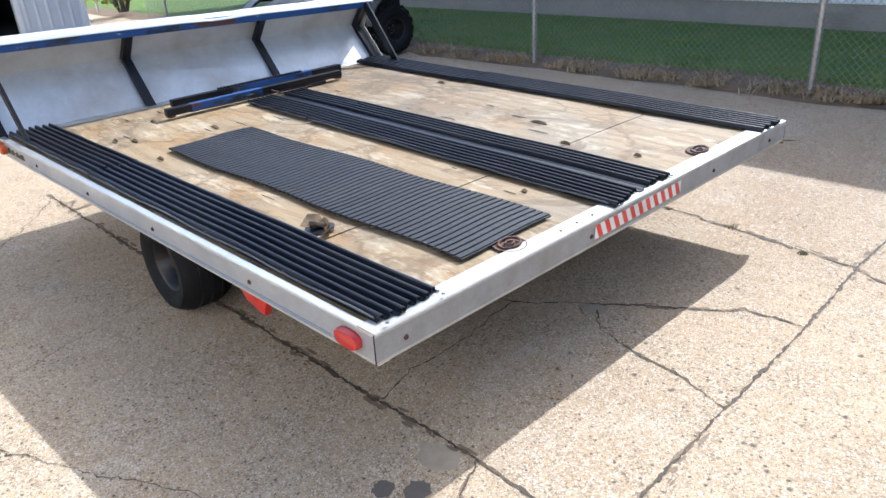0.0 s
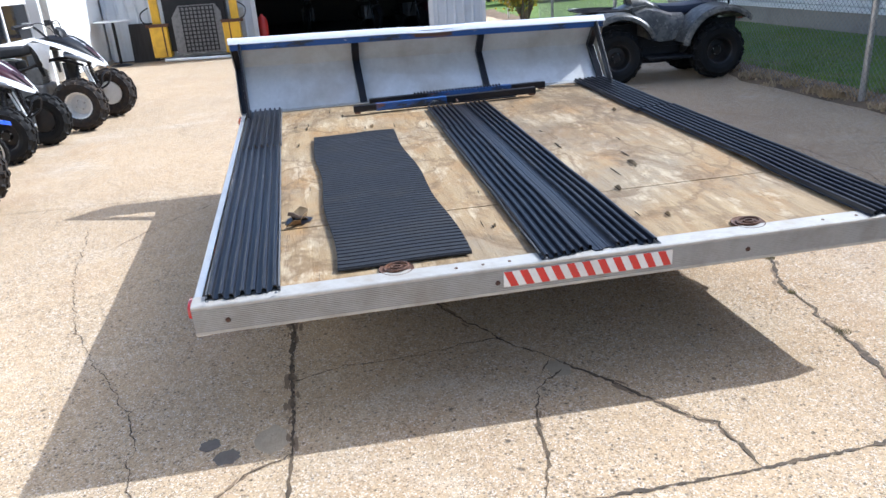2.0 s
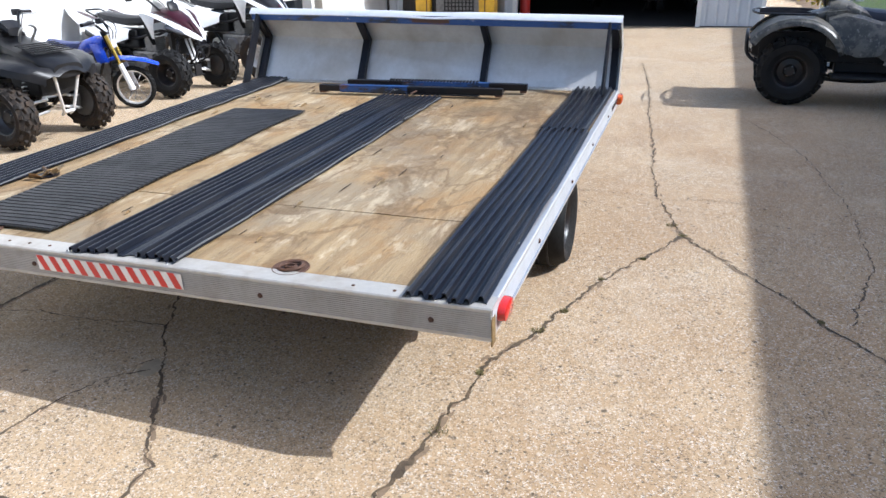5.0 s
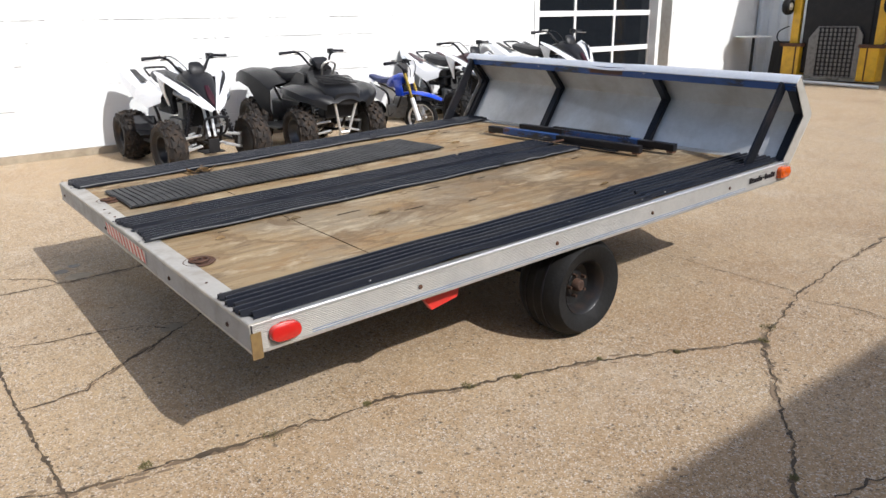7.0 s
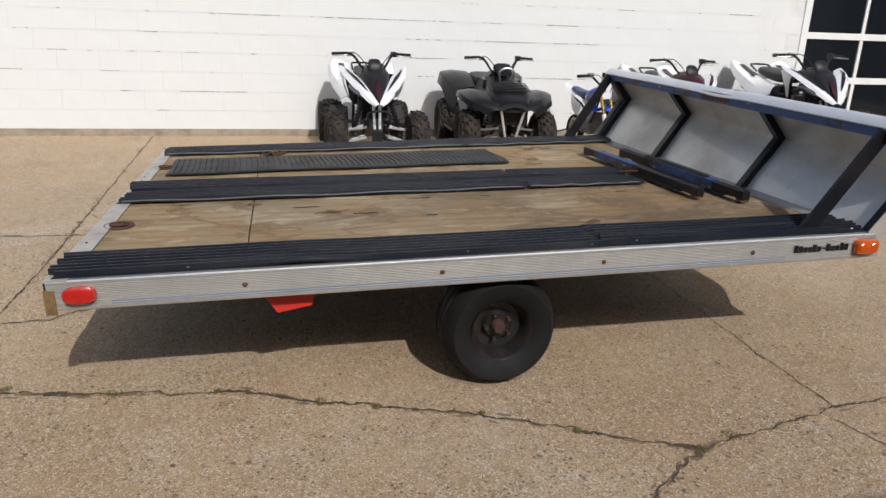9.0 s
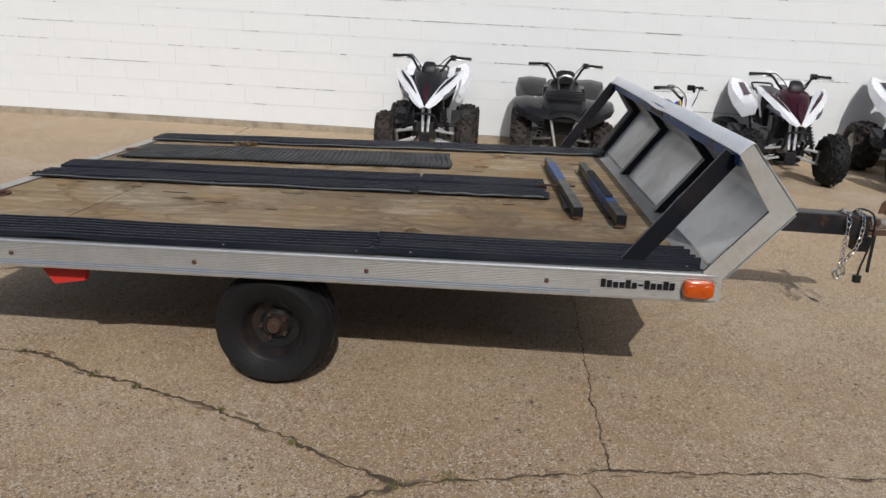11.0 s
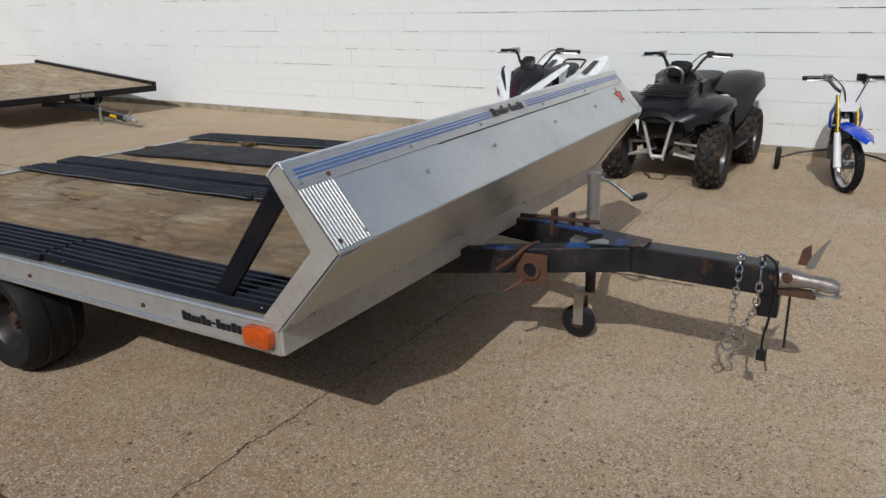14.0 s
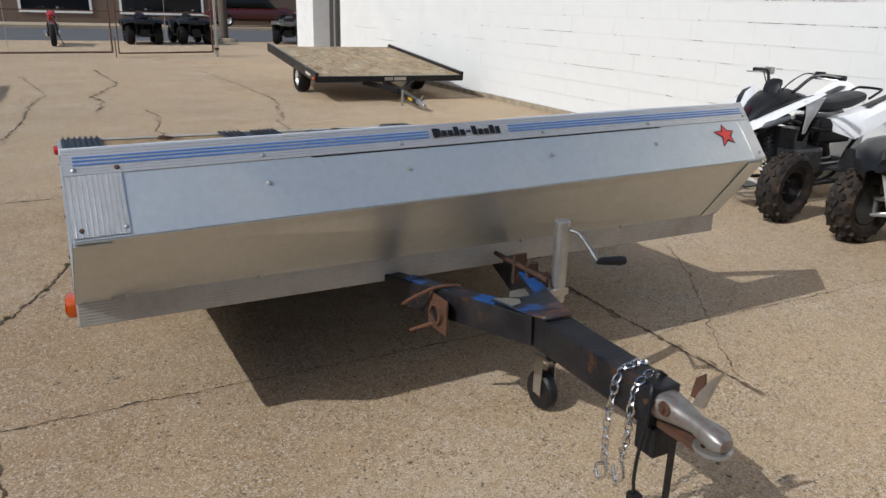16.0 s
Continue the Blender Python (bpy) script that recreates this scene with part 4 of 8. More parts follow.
def ridged_strip(x0, x1, y0, y1, ridges, gap=None):
    """A plastic glide strip with round-topped ridges, slightly wavy and ragged at its ends."""
    bm = bmesh.new()
    prof = []
    pitch = (y1 - y0) / ridges
    for k in range(ridges):
        c = y0 + pitch * (k + 0.5)
        flat = gap and gap[0] < c < gap[1]
        h = 0.004 if flat else 0.019
        prof += [(c - pitch * 0.5, 0.003), (c - pitch * 0.26, 0.005), (c - pitch * 0.17, h), (c - pitch * 0.06, h + 0.002), (c + pitch * 0.06, h + 0.002), (c + pitch * 0.17, h), (c + pitch * 0.26, 0.005)]
    prof.append((y1, 0.003))
    n = max(4, int((x1 - x0) / 0.11))
    jag = [rng.uniform(-0.018, 0.012) for _ in range(ridges + 1)]
    rows = []
    for i in range(n + 1):
        row = []
        for j, (y, z) in enumerate(prof):
            x = x0 + (x1 - x0) * i / n + (jag[j // 7] if i in (0, n) else 0)
            lift = 0.006 * noise.noise(Vector((x * 1.9, y0 * 3, 1))) + (0.012 * max(0, noise.noise(Vector((x * 3.1, y0 * 5, 2)))) if j in (0, 1, len(prof) - 1, len(prof) - 2) else 0)
            row.append((x, y + 0.006 * noise.noise(Vector((x * 1.3, y0, 3))), z + 0.002 + max(0, lift)))
        rows.append(row)
    slab(bm, rows, (0, 0, -0.003))
    return bm


for sx0, sx1, sy0, sy1, n, gap in ((-1.98, -0.035, -1.255, -1.02, 7, None), (-3.09, -1.985, -1.25, -1.015, 7, None), (-1.97, -0.02, -0.165, 0.255, 13, (0.02, 0.08)), (-2.62, -1.975, -0.16, 0.25, 13, (0.02, 0.08)), (-1.93, -0.012, 1.035, 1.275, 7, None), (-3.08, -1.935, 1.02, 1.26, 7, None)):
    strip = part("glide_strip", ridged_strip(sx0, sx1, sy0, sy1, n, gap), STRIP, trailer, "black ridged plastic glide strip", smooth=True)
    for edge_y in (sy0 + 0.004, sy1 - 0.004) if sy0 < 0.5 else ():
        part("edge_bead", tube(bmesh.new(), [(sx0 + 0.02 + (sx1 - sx0 - 0.04) * k / 24, edge_y + 0.006 * noise.noise(Vector(((sx0 + (sx1 - sx0) * k / 24) * 1.3, sy0, 3))), 0.011 + 0.003 * math.sin(k * 0.9)) for k in range(25)], 0.0036, 6), STRIP_EDGE, strip, "scuffed pale edge bead", smooth=True)
    for x in [sx0 + 0.05 + k * 0.48 for k in range(int((sx1 - sx0) / 0.48) + 1)]:
        for y in (sy0 + 0.012, sy1 - 0.012):
            part("screw", lathe(bmesh.new(), [(0.0, 0.004), (0.004, 0.003), (0.006, 0.0), (0.0, -0.001)], (x, y, 0.012), (0, 0, 1), 8), ENGINE, strip)

# Recessed tie-down rings and the rotten hole.
for y in (-0.64, 0.625):
    ring = part("tie_down", lathe(bmesh.new(), [(0.0, 0.002), (0.052, 0.002), (0.058, 0.004), (0.06, 0.0)], (-0.1, y, -0.001), (0, 0, 1), 20, closed=False), RUST, trailer, "rusty recessed tie-down ring")
    loop = [(-0.1 + 0.034 * math.cos(a), y + 0.04 * math.sin(a), 0.006 + 0.004 * math.sin(a)) for a in [k * math.tau / 16 for k in range(17)]]
    part("ring", tube(bmesh.new(), loop, 0.005, 6), RUST, ring, smooth=True)
    loop = [(-0.1 + 0.012 * math.cos(a), y + 0.018 * math.sin(a), 0.007) for a in [k * math.tau / 12 for k in range(13)]]
    part("hook", tube(bmesh.new(), loop, 0.004, 6), RUST, ring, smooth=True)
hole = part("rotten_hole", blob(bmesh.new(), -0.7, -0.95, 0.055, 0.0005, rng, 1.0), BLACK_TAPE, trailer, "rotted splintered hole in the plywood")
for a, b, c in (((-0.66, -0.955), (-0.75, -0.93), (-0.70, -0.90)), ((-0.78, -0.98), (-0.72, -0.92), (-0.80, -0.90)), ((-0.64, -1.0), (-0.66, -0.94), (-0.60, -0.94))):
    sp = bmesh.new()
    slab(sp, [[(*a, 0.0), (*b, 0.002)], [(*((Vector(a) + Vector(c)) / 2), 0.03), (*((Vector(b) + Vector(c)) / 2), 0.026)]], (0, 0, -0.003))
    part("splinter", sp, PLY, hole)

curl = bmesh.new()
slab(curl, [[(-0.73 + 0.02 * u + 0.03 * w, -0.975 + 0.06 * w - 0.015 * u, 0.003 + 0.032 * math.sin(2.4 * u) * (1 - 0.55 * w) + 0.003 * math.sin(7 * w)) for w in (0, 0.25, 0.5, 0.75, 1)] for u in (0, 0.25, 0.5, 0.75, 1)], (0.002, 0, -0.004))
part("curled_veneer", curl, DARK_VENEER, hole, "dark curled-up veneer", smooth=True)

split_rng = random.Random(37)
for k in range(30):
    x, y = (split_rng.uniform(-2.95, -2.2), split_rng.uniform(-0.95, -0.2)) if k < 11 else (split_rng.uniform(-2.5, -0.15), split_rng.choice((split_rng.uniform(0.3, 1.0), split_rng.uniform(-0.95, -0.88), split_rng.uniform(-0.3, -0.2))))
    ln, wd = split_rng.uniform(0.03, 0.13), split_rng.uniform(0.001, 0.0035)
    bm = bmesh.new()
    slab(bm, [[(x + ln * u, y + wd * w * math.sin(math.pi * u) + 0.2 * wd * math.sin(9 * u + k), -0.001) for w in (-1, 0, 1)] for u in (0.02, 0.25, 0.5, 0.75, 0.98)], (0, 0, -0.002))
    part("veneer_split", bm, SPLIT, trailer)
    if k % 3 == 0:
        bm = bmesh.new()
        slab(bm, [[(x + ln * u, y + wd * 1.0, 0.0), (x + ln * u, y + wd * 2.8, 0.001 + 0.012 * math.sin(math.pi * u))] for u in (0.1, 0.4, 0.7, 0.9)], (0, 0, -0.002))
        part("lifted_veneer", bm, PLY, trailer)

# Side and corner lamps.


def lens(cx, cy, cz, length, height, deep, along, out_dir, square=0.45):
    """A rounded lamp body: a squashed lofted dome standing out of a face."""
    bm = bmesh.new()
    a, o, up = Vector(along), Vector(out_dir), Vector((0, 0, 1))
    rings = []
    for s, d in ((1.0, 0.0), (1.0, 0.55), (0.94, 0.85), (0.72, 1.0)):
        ring = []
        for k in range(20):
            t = k * math.tau / 20
            u = abs(math.cos(t)) ** square * math.copysign(1, math.cos(t)) * length / 2 * s
            v = abs(math.sin(t)) ** (square + 0.08) * math.copysign(1, math.sin(t)) * height / 2 * s
            ring.append(Vector((cx, cy, cz)) + a * u + up * v + o * deep * d)
        rings.append(ring)
    return loft(bm, rings)


for side in (-1, 1):
    part("tail_lamp", lens(-0.108, side * HALF, -0.048, 0.102, 0.056, 0.026, (1, 0, 0), (0, side, 0), 0.72), RED_LENS, trailer, "red oval tail lamp", smooth=True)
    amber = part("marker_lamp", lens(-3.062, side * HALF, -0.05, 0.105, 0.062, 0.028, (1, 0, 0), (0, side, 0)), AMBER_LENS, trailer, "amber rectangular marker lamp", smooth=True)
    for dx in (-0.026, 0.026):
        part("reflector", lathe(bmesh.new(), [(0.0, 0.003), (0.016, 0.002), (0.019, 0.0), (0.0, -0.002)], (-3.062 + dx, side * (HALF + 0.028), -0.05), (0, side, 0), 14), AMBER_LENS, amber)
    # maker's mark, as plain bars
    decal = None
    for k in range(12):
        z0, z1 = (-0.052, -0.046) if k == 6 else (-0.062, -0.032 if k in (0, 4, 7, 10) else -0.036 if k in (1, 11) else -0.041)
        bar = part("decal_bar" if decal else "maker_decal", boxes((-2.752 - 0.0212 * k, -2.735 - 0.0212 * k, min(side * (HALF + 0.0008), side * (HALF + 0.0022)), max(side * (HALF + 0.0008), side * (HALF + 0.0022)), z0, z1)), BLACK_TAPE, decal or trailer, "row of small black decal bars" if decal is None else "")
        decal = decal or bar

# Red inner lamps hanging under the deck.
for side in (-1, 1):
    part("lamp_bracket", prism(bmesh.new(), [(-0.86, -0.09), (-0.66, -0.09), (-0.68, -0.13), (-0.72, -0.19 + 0.032 * (side - 1)), (-0.84, -0.17 + 0.032 * (side - 1))], "y", side * 1.215 - 0.02, side * 1.215 + 0.006), RED_TAPE, trailer, "red triangular under-deck bracket")

part("front_rail", boxes((-3.122, -3.05, -1.25, 1.25, -0.1, -0.003)), ALU, trailer, "aluminium front cross rail")

# Frame, axle and wheels.
for y in (-0.42, 0.42):
    part("chassis_beam", beam(bmesh.new(), (-3.1, y, -0.075), (-0.08, y, -0.075), 0.05, 0.09, bevel=0.004), STEEL_BLACK, trailer, "black steel chassis beam")
for x in (-0.62, -1.25, -1.9, -2.5, -3.05):
    part("cross_member", beam(bmesh.new(), (x, -1.26, -0.055), (x, 1.26, -0.055), 0.04, 0.06, bevel=0.003), STEEL_BLACK, trailer)
part("axle", beam(bmesh.new(), (-1.55, -1.0, -0.33), (-1.55, 1.0, -0.33), 0.05, 0.05, bevel=0.006), STEEL_BLACK, trailer, "square steel axle tube")
for side in (-1, 1):
    leaf = bmesh.new()
    for k in range(3):
        pts = curve([(-1.9 + 0.09 * k, side * 0.78, -0.14 - 0.008 * k - 0.03 * k), (-1.55, side * 0.78, -0.27 - 0.01 * k), (-1.2 - 0.09 * k, side * 0.78, -0.14 - 0.008 * k - 0.03 * k)], 6)
        for a, b in zip(pts, pts[1:]):
            beam(leaf, a, b, 0.045, 0.008)
    part("leaf_spring", leaf, STEEL_BLACK, trailer, "stacked leaf spring")
    part("fender", boxes((-1.86, -1.24, side * 1.0 - 0.16, side * 1.0 + 0.16, -0.1, -0.094)), STEEL_BLACK, trailer)


def tyre_profile(r, rim, w, crown=0.02):
    h = w / 2
    return [(rim, -h * 0.72), (rim + (r - rim) * 0.35, -h * 0.97), (rim + (r - rim) * 0.7, -h), (r - crown, -h * 0.86), (r - crown * 0.25, -h * 0.6), (r, -h * 0.22), (r, h * 0.22), (r - crown * 0.25, h * 0.6), (r - crown, h * 0.86), (rim + (r - rim) * 0.7, h), (rim + (r - rim) * 0.35, h * 0.97), (rim, h * 0.72)]


def road_wheel(parent, cx, cy, cz, r, rim, w, side, rim_mat=RIM_BLACK):
    wheel = part("wheel", lathe(bmesh.new(), [(0.0, 0.04), (rim * 0.42, 0.04), (rim * 0.55, 0.022), (rim * 0.8, 0.028), (rim * 0.9, 0.05), (rim * 0.98, w * 0.36), (rim * 1.06, w * 0.40), (rim * 1.06, w * 0.35), (rim * 1.0, w * 0.30), (rim * 0.96, -w * 0.38), (0.0, -w * 0.38)], (cx, cy, cz), (0, side, 0), 32), rim_mat, parent, "rusty black steel wheel", smooth=True)
    bm = lathe(bmesh.new(), tyre_profile(r, rim, w), (cx, cy, cz), (0, side, 0), 44)
    part("tyre", bm, TYRE, wheel, "worn black tyre", smooth=True)
    groove = bmesh.new()
    for off in (-w * 0.2, 0.0, w * 0.2):
        lathe(groove, [(r + 0.0012, off - 0.004), (r + 0.0012, off + 0.004), (r - 0.004, off + 0.004), (r - 0.004, off - 0.004)], (cx, cy, cz), (0, side, 0), 44)
    part("tread_groove", groove, BLACK_TAPE, wheel)
    part("hub", lathe(bmesh.new(), [(0.0, 0.072), (0.02, 0.072), (0.027, 0.064), (0.03, 0.035), (0.0, 0.035)], (cx, cy, cz), (0, side, 0), 20), RUST_DARK, wheel, "rusty grease hub", smooth=True)
    for k in range(5):
        a = k * math.tau / 5
        part("lug_nut", lathe(bmesh.new(), [(0.0, 0.012), (0.007, 0.012), (0.008, -0.012), (0.0, -0.012)], (cx + 0.05 * math.cos(a), cy + side * 0.048, cz + 0.05 * math.sin(a)), (0, side, 0), 6), RUST_DARK, wheel)
    return wheel


for side in (-1, 1):
    road_wheel(trailer, -1.548, side * 1.14, -0.326, 0.226, 0.116, 0.24, side)

# ---- front shield ----
NOSE, TOP, FOOT = (-3.352, 0.256), (-3.178, 0.472), (-3.125, -0.03)


def shield_plate(a, b, y0, y1, thick, off=0.0):
    """A flat plate between two profile points, pushed outward by off."""
    d = Vector((b[0] - a[0], b[1] - a[1])).normalized()
    n = Vector((-d.y, d.x)) * (1 if d.y > 0 and d.x < 0 else 1)
    if n.x > 0:
        n = -n
    p = [Vector(a) + n * off, Vector(b) + n * off, Vector(b) + n * (off + thick), Vector(a) + n * (off + thick)]
    return prism(bmesh.new(), [(q.x, q.y) for q in p], "y", y0, y1)


lower = part("shield_panel", shield_plate(FOOT, NOSE, -1.29, 1.29, 0.004), ALU_SHEET, trailer, "lower sheet of the aluminium front shield")
upper = part("shield_panel", shield_plate(NOSE, TOP, -1.29, 1.29, 0.004), ALU_SHEET, trailer, "upper sheet of the aluminium front shield")
bm = shield_plate(FOOT, NOSE, -1.285, 1.285, 0.003, -0.006)
part("shield_lining", bm, mat("white_lining", (0.64, 0.63, 0.6), 0.42, 0.4, (0.3, 0.25, 0.18), 0.75, 3, 40, 0.05), trailer, "white painted inner lining")
bm = shield_plate(NOSE, TOP, -1.285, 1.285, 0.003, -0.006)
part("shield_lining", bm, bpy.data.materials["white_lining"], trailer, "white painted inner lining")


def along(a, b, u):
    return (a[0] + (b[0] - a[0]) * u, a[1] + (b[1] - a[1]) * u)


# ribbed top cap, foot trim and end caps
def ribbed_plate(a, b, n_ribs, y0, y1, off, rise):
    """One plate between two profile points, with lengthwise ribs pressed into it."""
    a, b = Vector(a), Vector(b)
    d = (b - a).normalized()
    n = Vector((-d.y, d.x))
    n = n if n.x < 0 else -n
    top = []
    for k in range(n_ribs):
        for f, h in ((0.0, 0.0), (0.1, rise), (0.75, rise), (0.85, 0.0)):
            top.append(a.lerp(b, (k + f) / n_ribs) + n * (off + h))
    top.append(b + n * off)
    pts = top + [b + n * (off - 0.002), a + n * (off - 0.002)]
    return prism(bmesh.new(), [(q.x, q.y) for q in pts], "y", y0, y1)


cap_bm = ribbed_plate(along(NOSE, TOP, 0.70), TOP, 9, -1.297, 1.297, 0.0065, 0.0009)
cap = part("top_cap", cap_bm, ALU, trailer, "ribbed aluminium top cap")
lip_rows = []
for k in range(53):
    y = -1.3 + 0.05 * k
    sag = -0.008 * math.exp(-((y - 0.03) / 0.16) ** 2) + 0.002 * noise.noise(Vector((y * 2.1, 3, 0)))
    x0, z0 = TOP[0], TOP[1] + sag
    lip_rows.append([(x0 - 0.012, y, z0 - 0.006), (x0 - 0.002, y, z0 + 0.007), (x0 + 0.006, y, z0 + 0.006), (x0 + 0.022, y, z0 - 0.008), (x0 + 0.04, y, z0 - 0.026), (x0 + 0.0425, y, z0 - 0.031)])
part("cap_lip", slab(bmesh.new(), lip_rows, (-0.003, 0, -0.004)), ALU_PALE, cap, "pale folded top lip with a dent", smooth=True)
part("cap_flange", boxes((TOP[0] + 0.024, TOP[0] + 0.032, -1.29, 1.29, TOP[1] - 0.075, TOP[1] - 0.02)), FLANGE_BLUE, cap, "worn blue painted steel flange")
part("rusty_dent", boxes((TOP[0] + 0.0315, TOP[0] + 0.034, -0.12, 0.15, TOP[1] - 0.066, TOP[1] - 0.03)), RUST, cap, "rusty patch at a dent")
part("seam", shield_plate(along(NOSE, TOP, 0.682), along(NOSE, TOP, 0.694), -0.8, 0.6, 0.0012, 0.0045), BLACK_TAPE, upper, "open seam under the top cap")
for u in (0.805, 0.845, 0.885):
    for ya, yb in ((-1.27, -0.155), (0.17, 1.27)):
        part("pinstripe", shield_plate(along(NOSE, TOP, u), along(NOSE, TOP, u + 0.016), ya, yb, 0.001, 0.0078), BLUE_TAPE, cap, "blue pinstripe")
decal = None
for k in range(12):
    u0, u1 = (0.845, 0.865) if k == 6 else (0.80, 0.925 if k in (0, 4, 7, 10) else 0.905 if k in (1, 11) else 0.88)
    bar = part("decal_bar" if decal else "maker_decal", shield_plate(along(NOSE, TOP, u0), along(NOSE, TOP, u1), 0.155 - 0.0245 * k - 0.0195, 0.155 - 0.0245 * k, 0.001, 0.0102), BLACK_TAPE, decal or cap, "row of small black decal bars" if decal is None else "")
    decal = decal or bar
foot_pts = []
for k in range(9):
    z0 = -0.098 + 0.0104 * k
    foot_pts += [(-3.1415, z0), (-3.1425, z0 + 0.002), (-3.1425, z0 + 0.0075), (-3.1415, z0 + 0.0095)]
foot_bm = prism(bmesh.new(), foot_pts + [(-3.125, -0.003), (-3.125, -0.098)], "y", -1.29, 1.29)
part("foot_trim", foot_bm, ALU_WHITE, trailer, "ribbed aluminium trim under the shield")
for side in (-1, 1):
    ya, yb = (1.15, 1.296) if side > 0 else (-1.296, -1.225)
    end_bm = bmesh.new()
    p0, p1 = along(NOSE, TOP, 0.02), along(NOSE, TOP, 0.69)
    rows = []
    for p in (p0, p1):
        row = []
        for k in range(11):
            for f, h in ((0.0, 0.006), (0.12, 0.009), (0.7, 0.009), (0.82, 0.006)) if side > 0 else ((0.0, 0.007), (0.5, 0.007)):
                row.append((p[0] - 0.68 * h, ya + (yb - ya) * (k + f) / 11, p[1] + 0.73 * h))
        rows.append(row)
    slab(end_bm, rows, (0.68 * 0.0015, 0, -0.73 * 0.0015))
    part("end_cap", end_bm, ALU, upper, "ribbed aluminium corner cap")
    # flanges folded round the open end
    yy = side * 1.297
    fl = bmesh.new()
    for a, b in ((FOOT, NOSE), (NOSE, TOP)):
        d = Vector((b[0] - a[0], b[1] - a[1])).normalized()
        n = Vector((d.y, -d.x))
        n = n if n.x > 0 else -n
        mitre = Vector(NOSE) + Vector((0.0893, -0.0059))
        q = [Vector(a), Vector(b), mitre if b == NOSE else Vector(b) + n * 0.052, mitre if a == NOSE else Vector(a) + n * 0.065]
        prism(fl, [(v.x, v.y) for v in q], "y", min(yy, yy - side * 0.003), max(yy, yy - side * 0.003))
    part("end_flange", fl, ALU_WHITE, upper, "folded aluminium end flange")
    part("lower_end_plate", shield_plate(along(FOOT, NOSE, 0.06), along(FOOT, NOSE, 0.97), ya if side < 0 else 1.20, yb if side > 0 else -1.20, 0.0025, 0.006), ALU_SHEET, lower)
for y in (1.27, 1.16, 0.75, 0.28, -0.3, -0.75, -1.27):
    for a, b, u in ((NOSE, TOP, 0.76), (NOSE, TOP, 0.1 if abs(y) > 1 else 0.42), (FOOT, NOSE, 0.08)):
        p = along(a, b, u)
        d = Vector((b[0] - a[0], b[1] - a[1])).normalized()
        n = Vector((-d.y, d.x))
        n = n if n.x < 0 else -n
        part("rivet", lathe(bmesh.new(), [(0.0, 0.013), (0.006, 0.011), (0.008, 0.007), (0.0, 0.004)], (p[0], y, p[1]), (n.x, 0, n.y), 8), RUST if (y, u) in ((1.27, 0.1), (1.16, 0.76)) else GALV, upper)
dirn = Vector((TOP[0] - NOSE[0], TOP[1] - NOSE[1])).normalized()
nrm = Vector((-dirn.y, dirn.x))
nrm = nrm if nrm.x < 0 else -nrm


def star_shape(grow, off):
    """A lopsided pointed shape lying on the upper sheet."""
    bm = bmesh.new()
    ring = []
    for k in range(10):
        r = (0.05 if k % 2 == 0 else 0.021) * (1.25 if k in (0, 8) else 1.0) + grow
        a = k * math.tau / 10 + 0.3
        u, y = 0.46 + r * math.sin(a) / 0.29, -1.12 + r * math.cos(a)
        p = along(NOSE, TOP, u)
        ring.append(bm.verts.new((p[0] + nrm.x * off, y, p[1] + nrm.y * off)))
    bm.faces.new(ring)
    return bm


backing = part("star_decal", star_shape(0.009, 0.0055), BLACK_TAPE, upper, "small red star-shaped decal with a dark outline")
part("star_face", star_shape(0.0, 0.0065), RED_TAPE, backing)

# black ribs behind the shield and outer struts
for y in (-1.27, -0.51, 0.375, 1.25):
    rib = bmesh.new()
    outer = [FOOT, NOSE, TOP]
    pts = [(FOOT[0] + 0.012, FOOT[1] - 0.02), (NOSE[0] + 0.012, NOSE[1]), (TOP[0] + 0.01, TOP[1] - 0.01)]
    inn = [(FOOT[0] + 0.05, FOOT[1] + 0.0), (NOSE[0] + 0.055, NOSE[1] - 0.002), (TOP[0] + 0.035, TOP[1] - 0.03)]
    prism(rib, pts + inn[::-1], "y", y - 0.022, y + 0.022)
    part("rib", rib, STEEL_BLACK, trailer, "black steel shield rib")
for side in (-1, 1):
    part("strut", beam(bmesh.new(), (-2.83, side * 1.225, 0.0), (-3.142, side * 1.225, 0.425), 0.065, 0.016, up=(0, 1, 0), bevel=0.003), STEEL_BLACK, trailer, "black steel shield strut")

# the shield stands a little higher on one side
for ob in trailer.children_recursive:
    if ob.name.split(".")[0] in ("shield_panel", "shield_lining", "top_cap", "cap_lip", "cap_flange", "rusty_dent", "end_cap", "end_flange", "lower_end_plate", "rivet", "seam", "star_decal", "star_face", "rib", "strut") or (ob.parent and ob.parent.name.startswith("top_cap")):
        for v in ob.data.vertices:
            v.co.z -= 0.028 * v.co.y / 1.295 * min(1, max(0, v.co.z + 0.03) / 0.28)
            v.co.y -= 0.015 * min(1, max(0, v.co.z + 0.03) / 0.1)

# the deck's left edge is bent and flares out towards the front
for ob in trailer.children_recursive:
    if ob.type == "MESH":
        for v in ob.data.vertices:
            if v.co.z > -0.115 and v.co.y < -0.3:
                v.co.y -= 0.112 * min(1, max(0, -v.co.x / 3.1)) * min(1, (-v.co.y - 0.3) / 0.7)

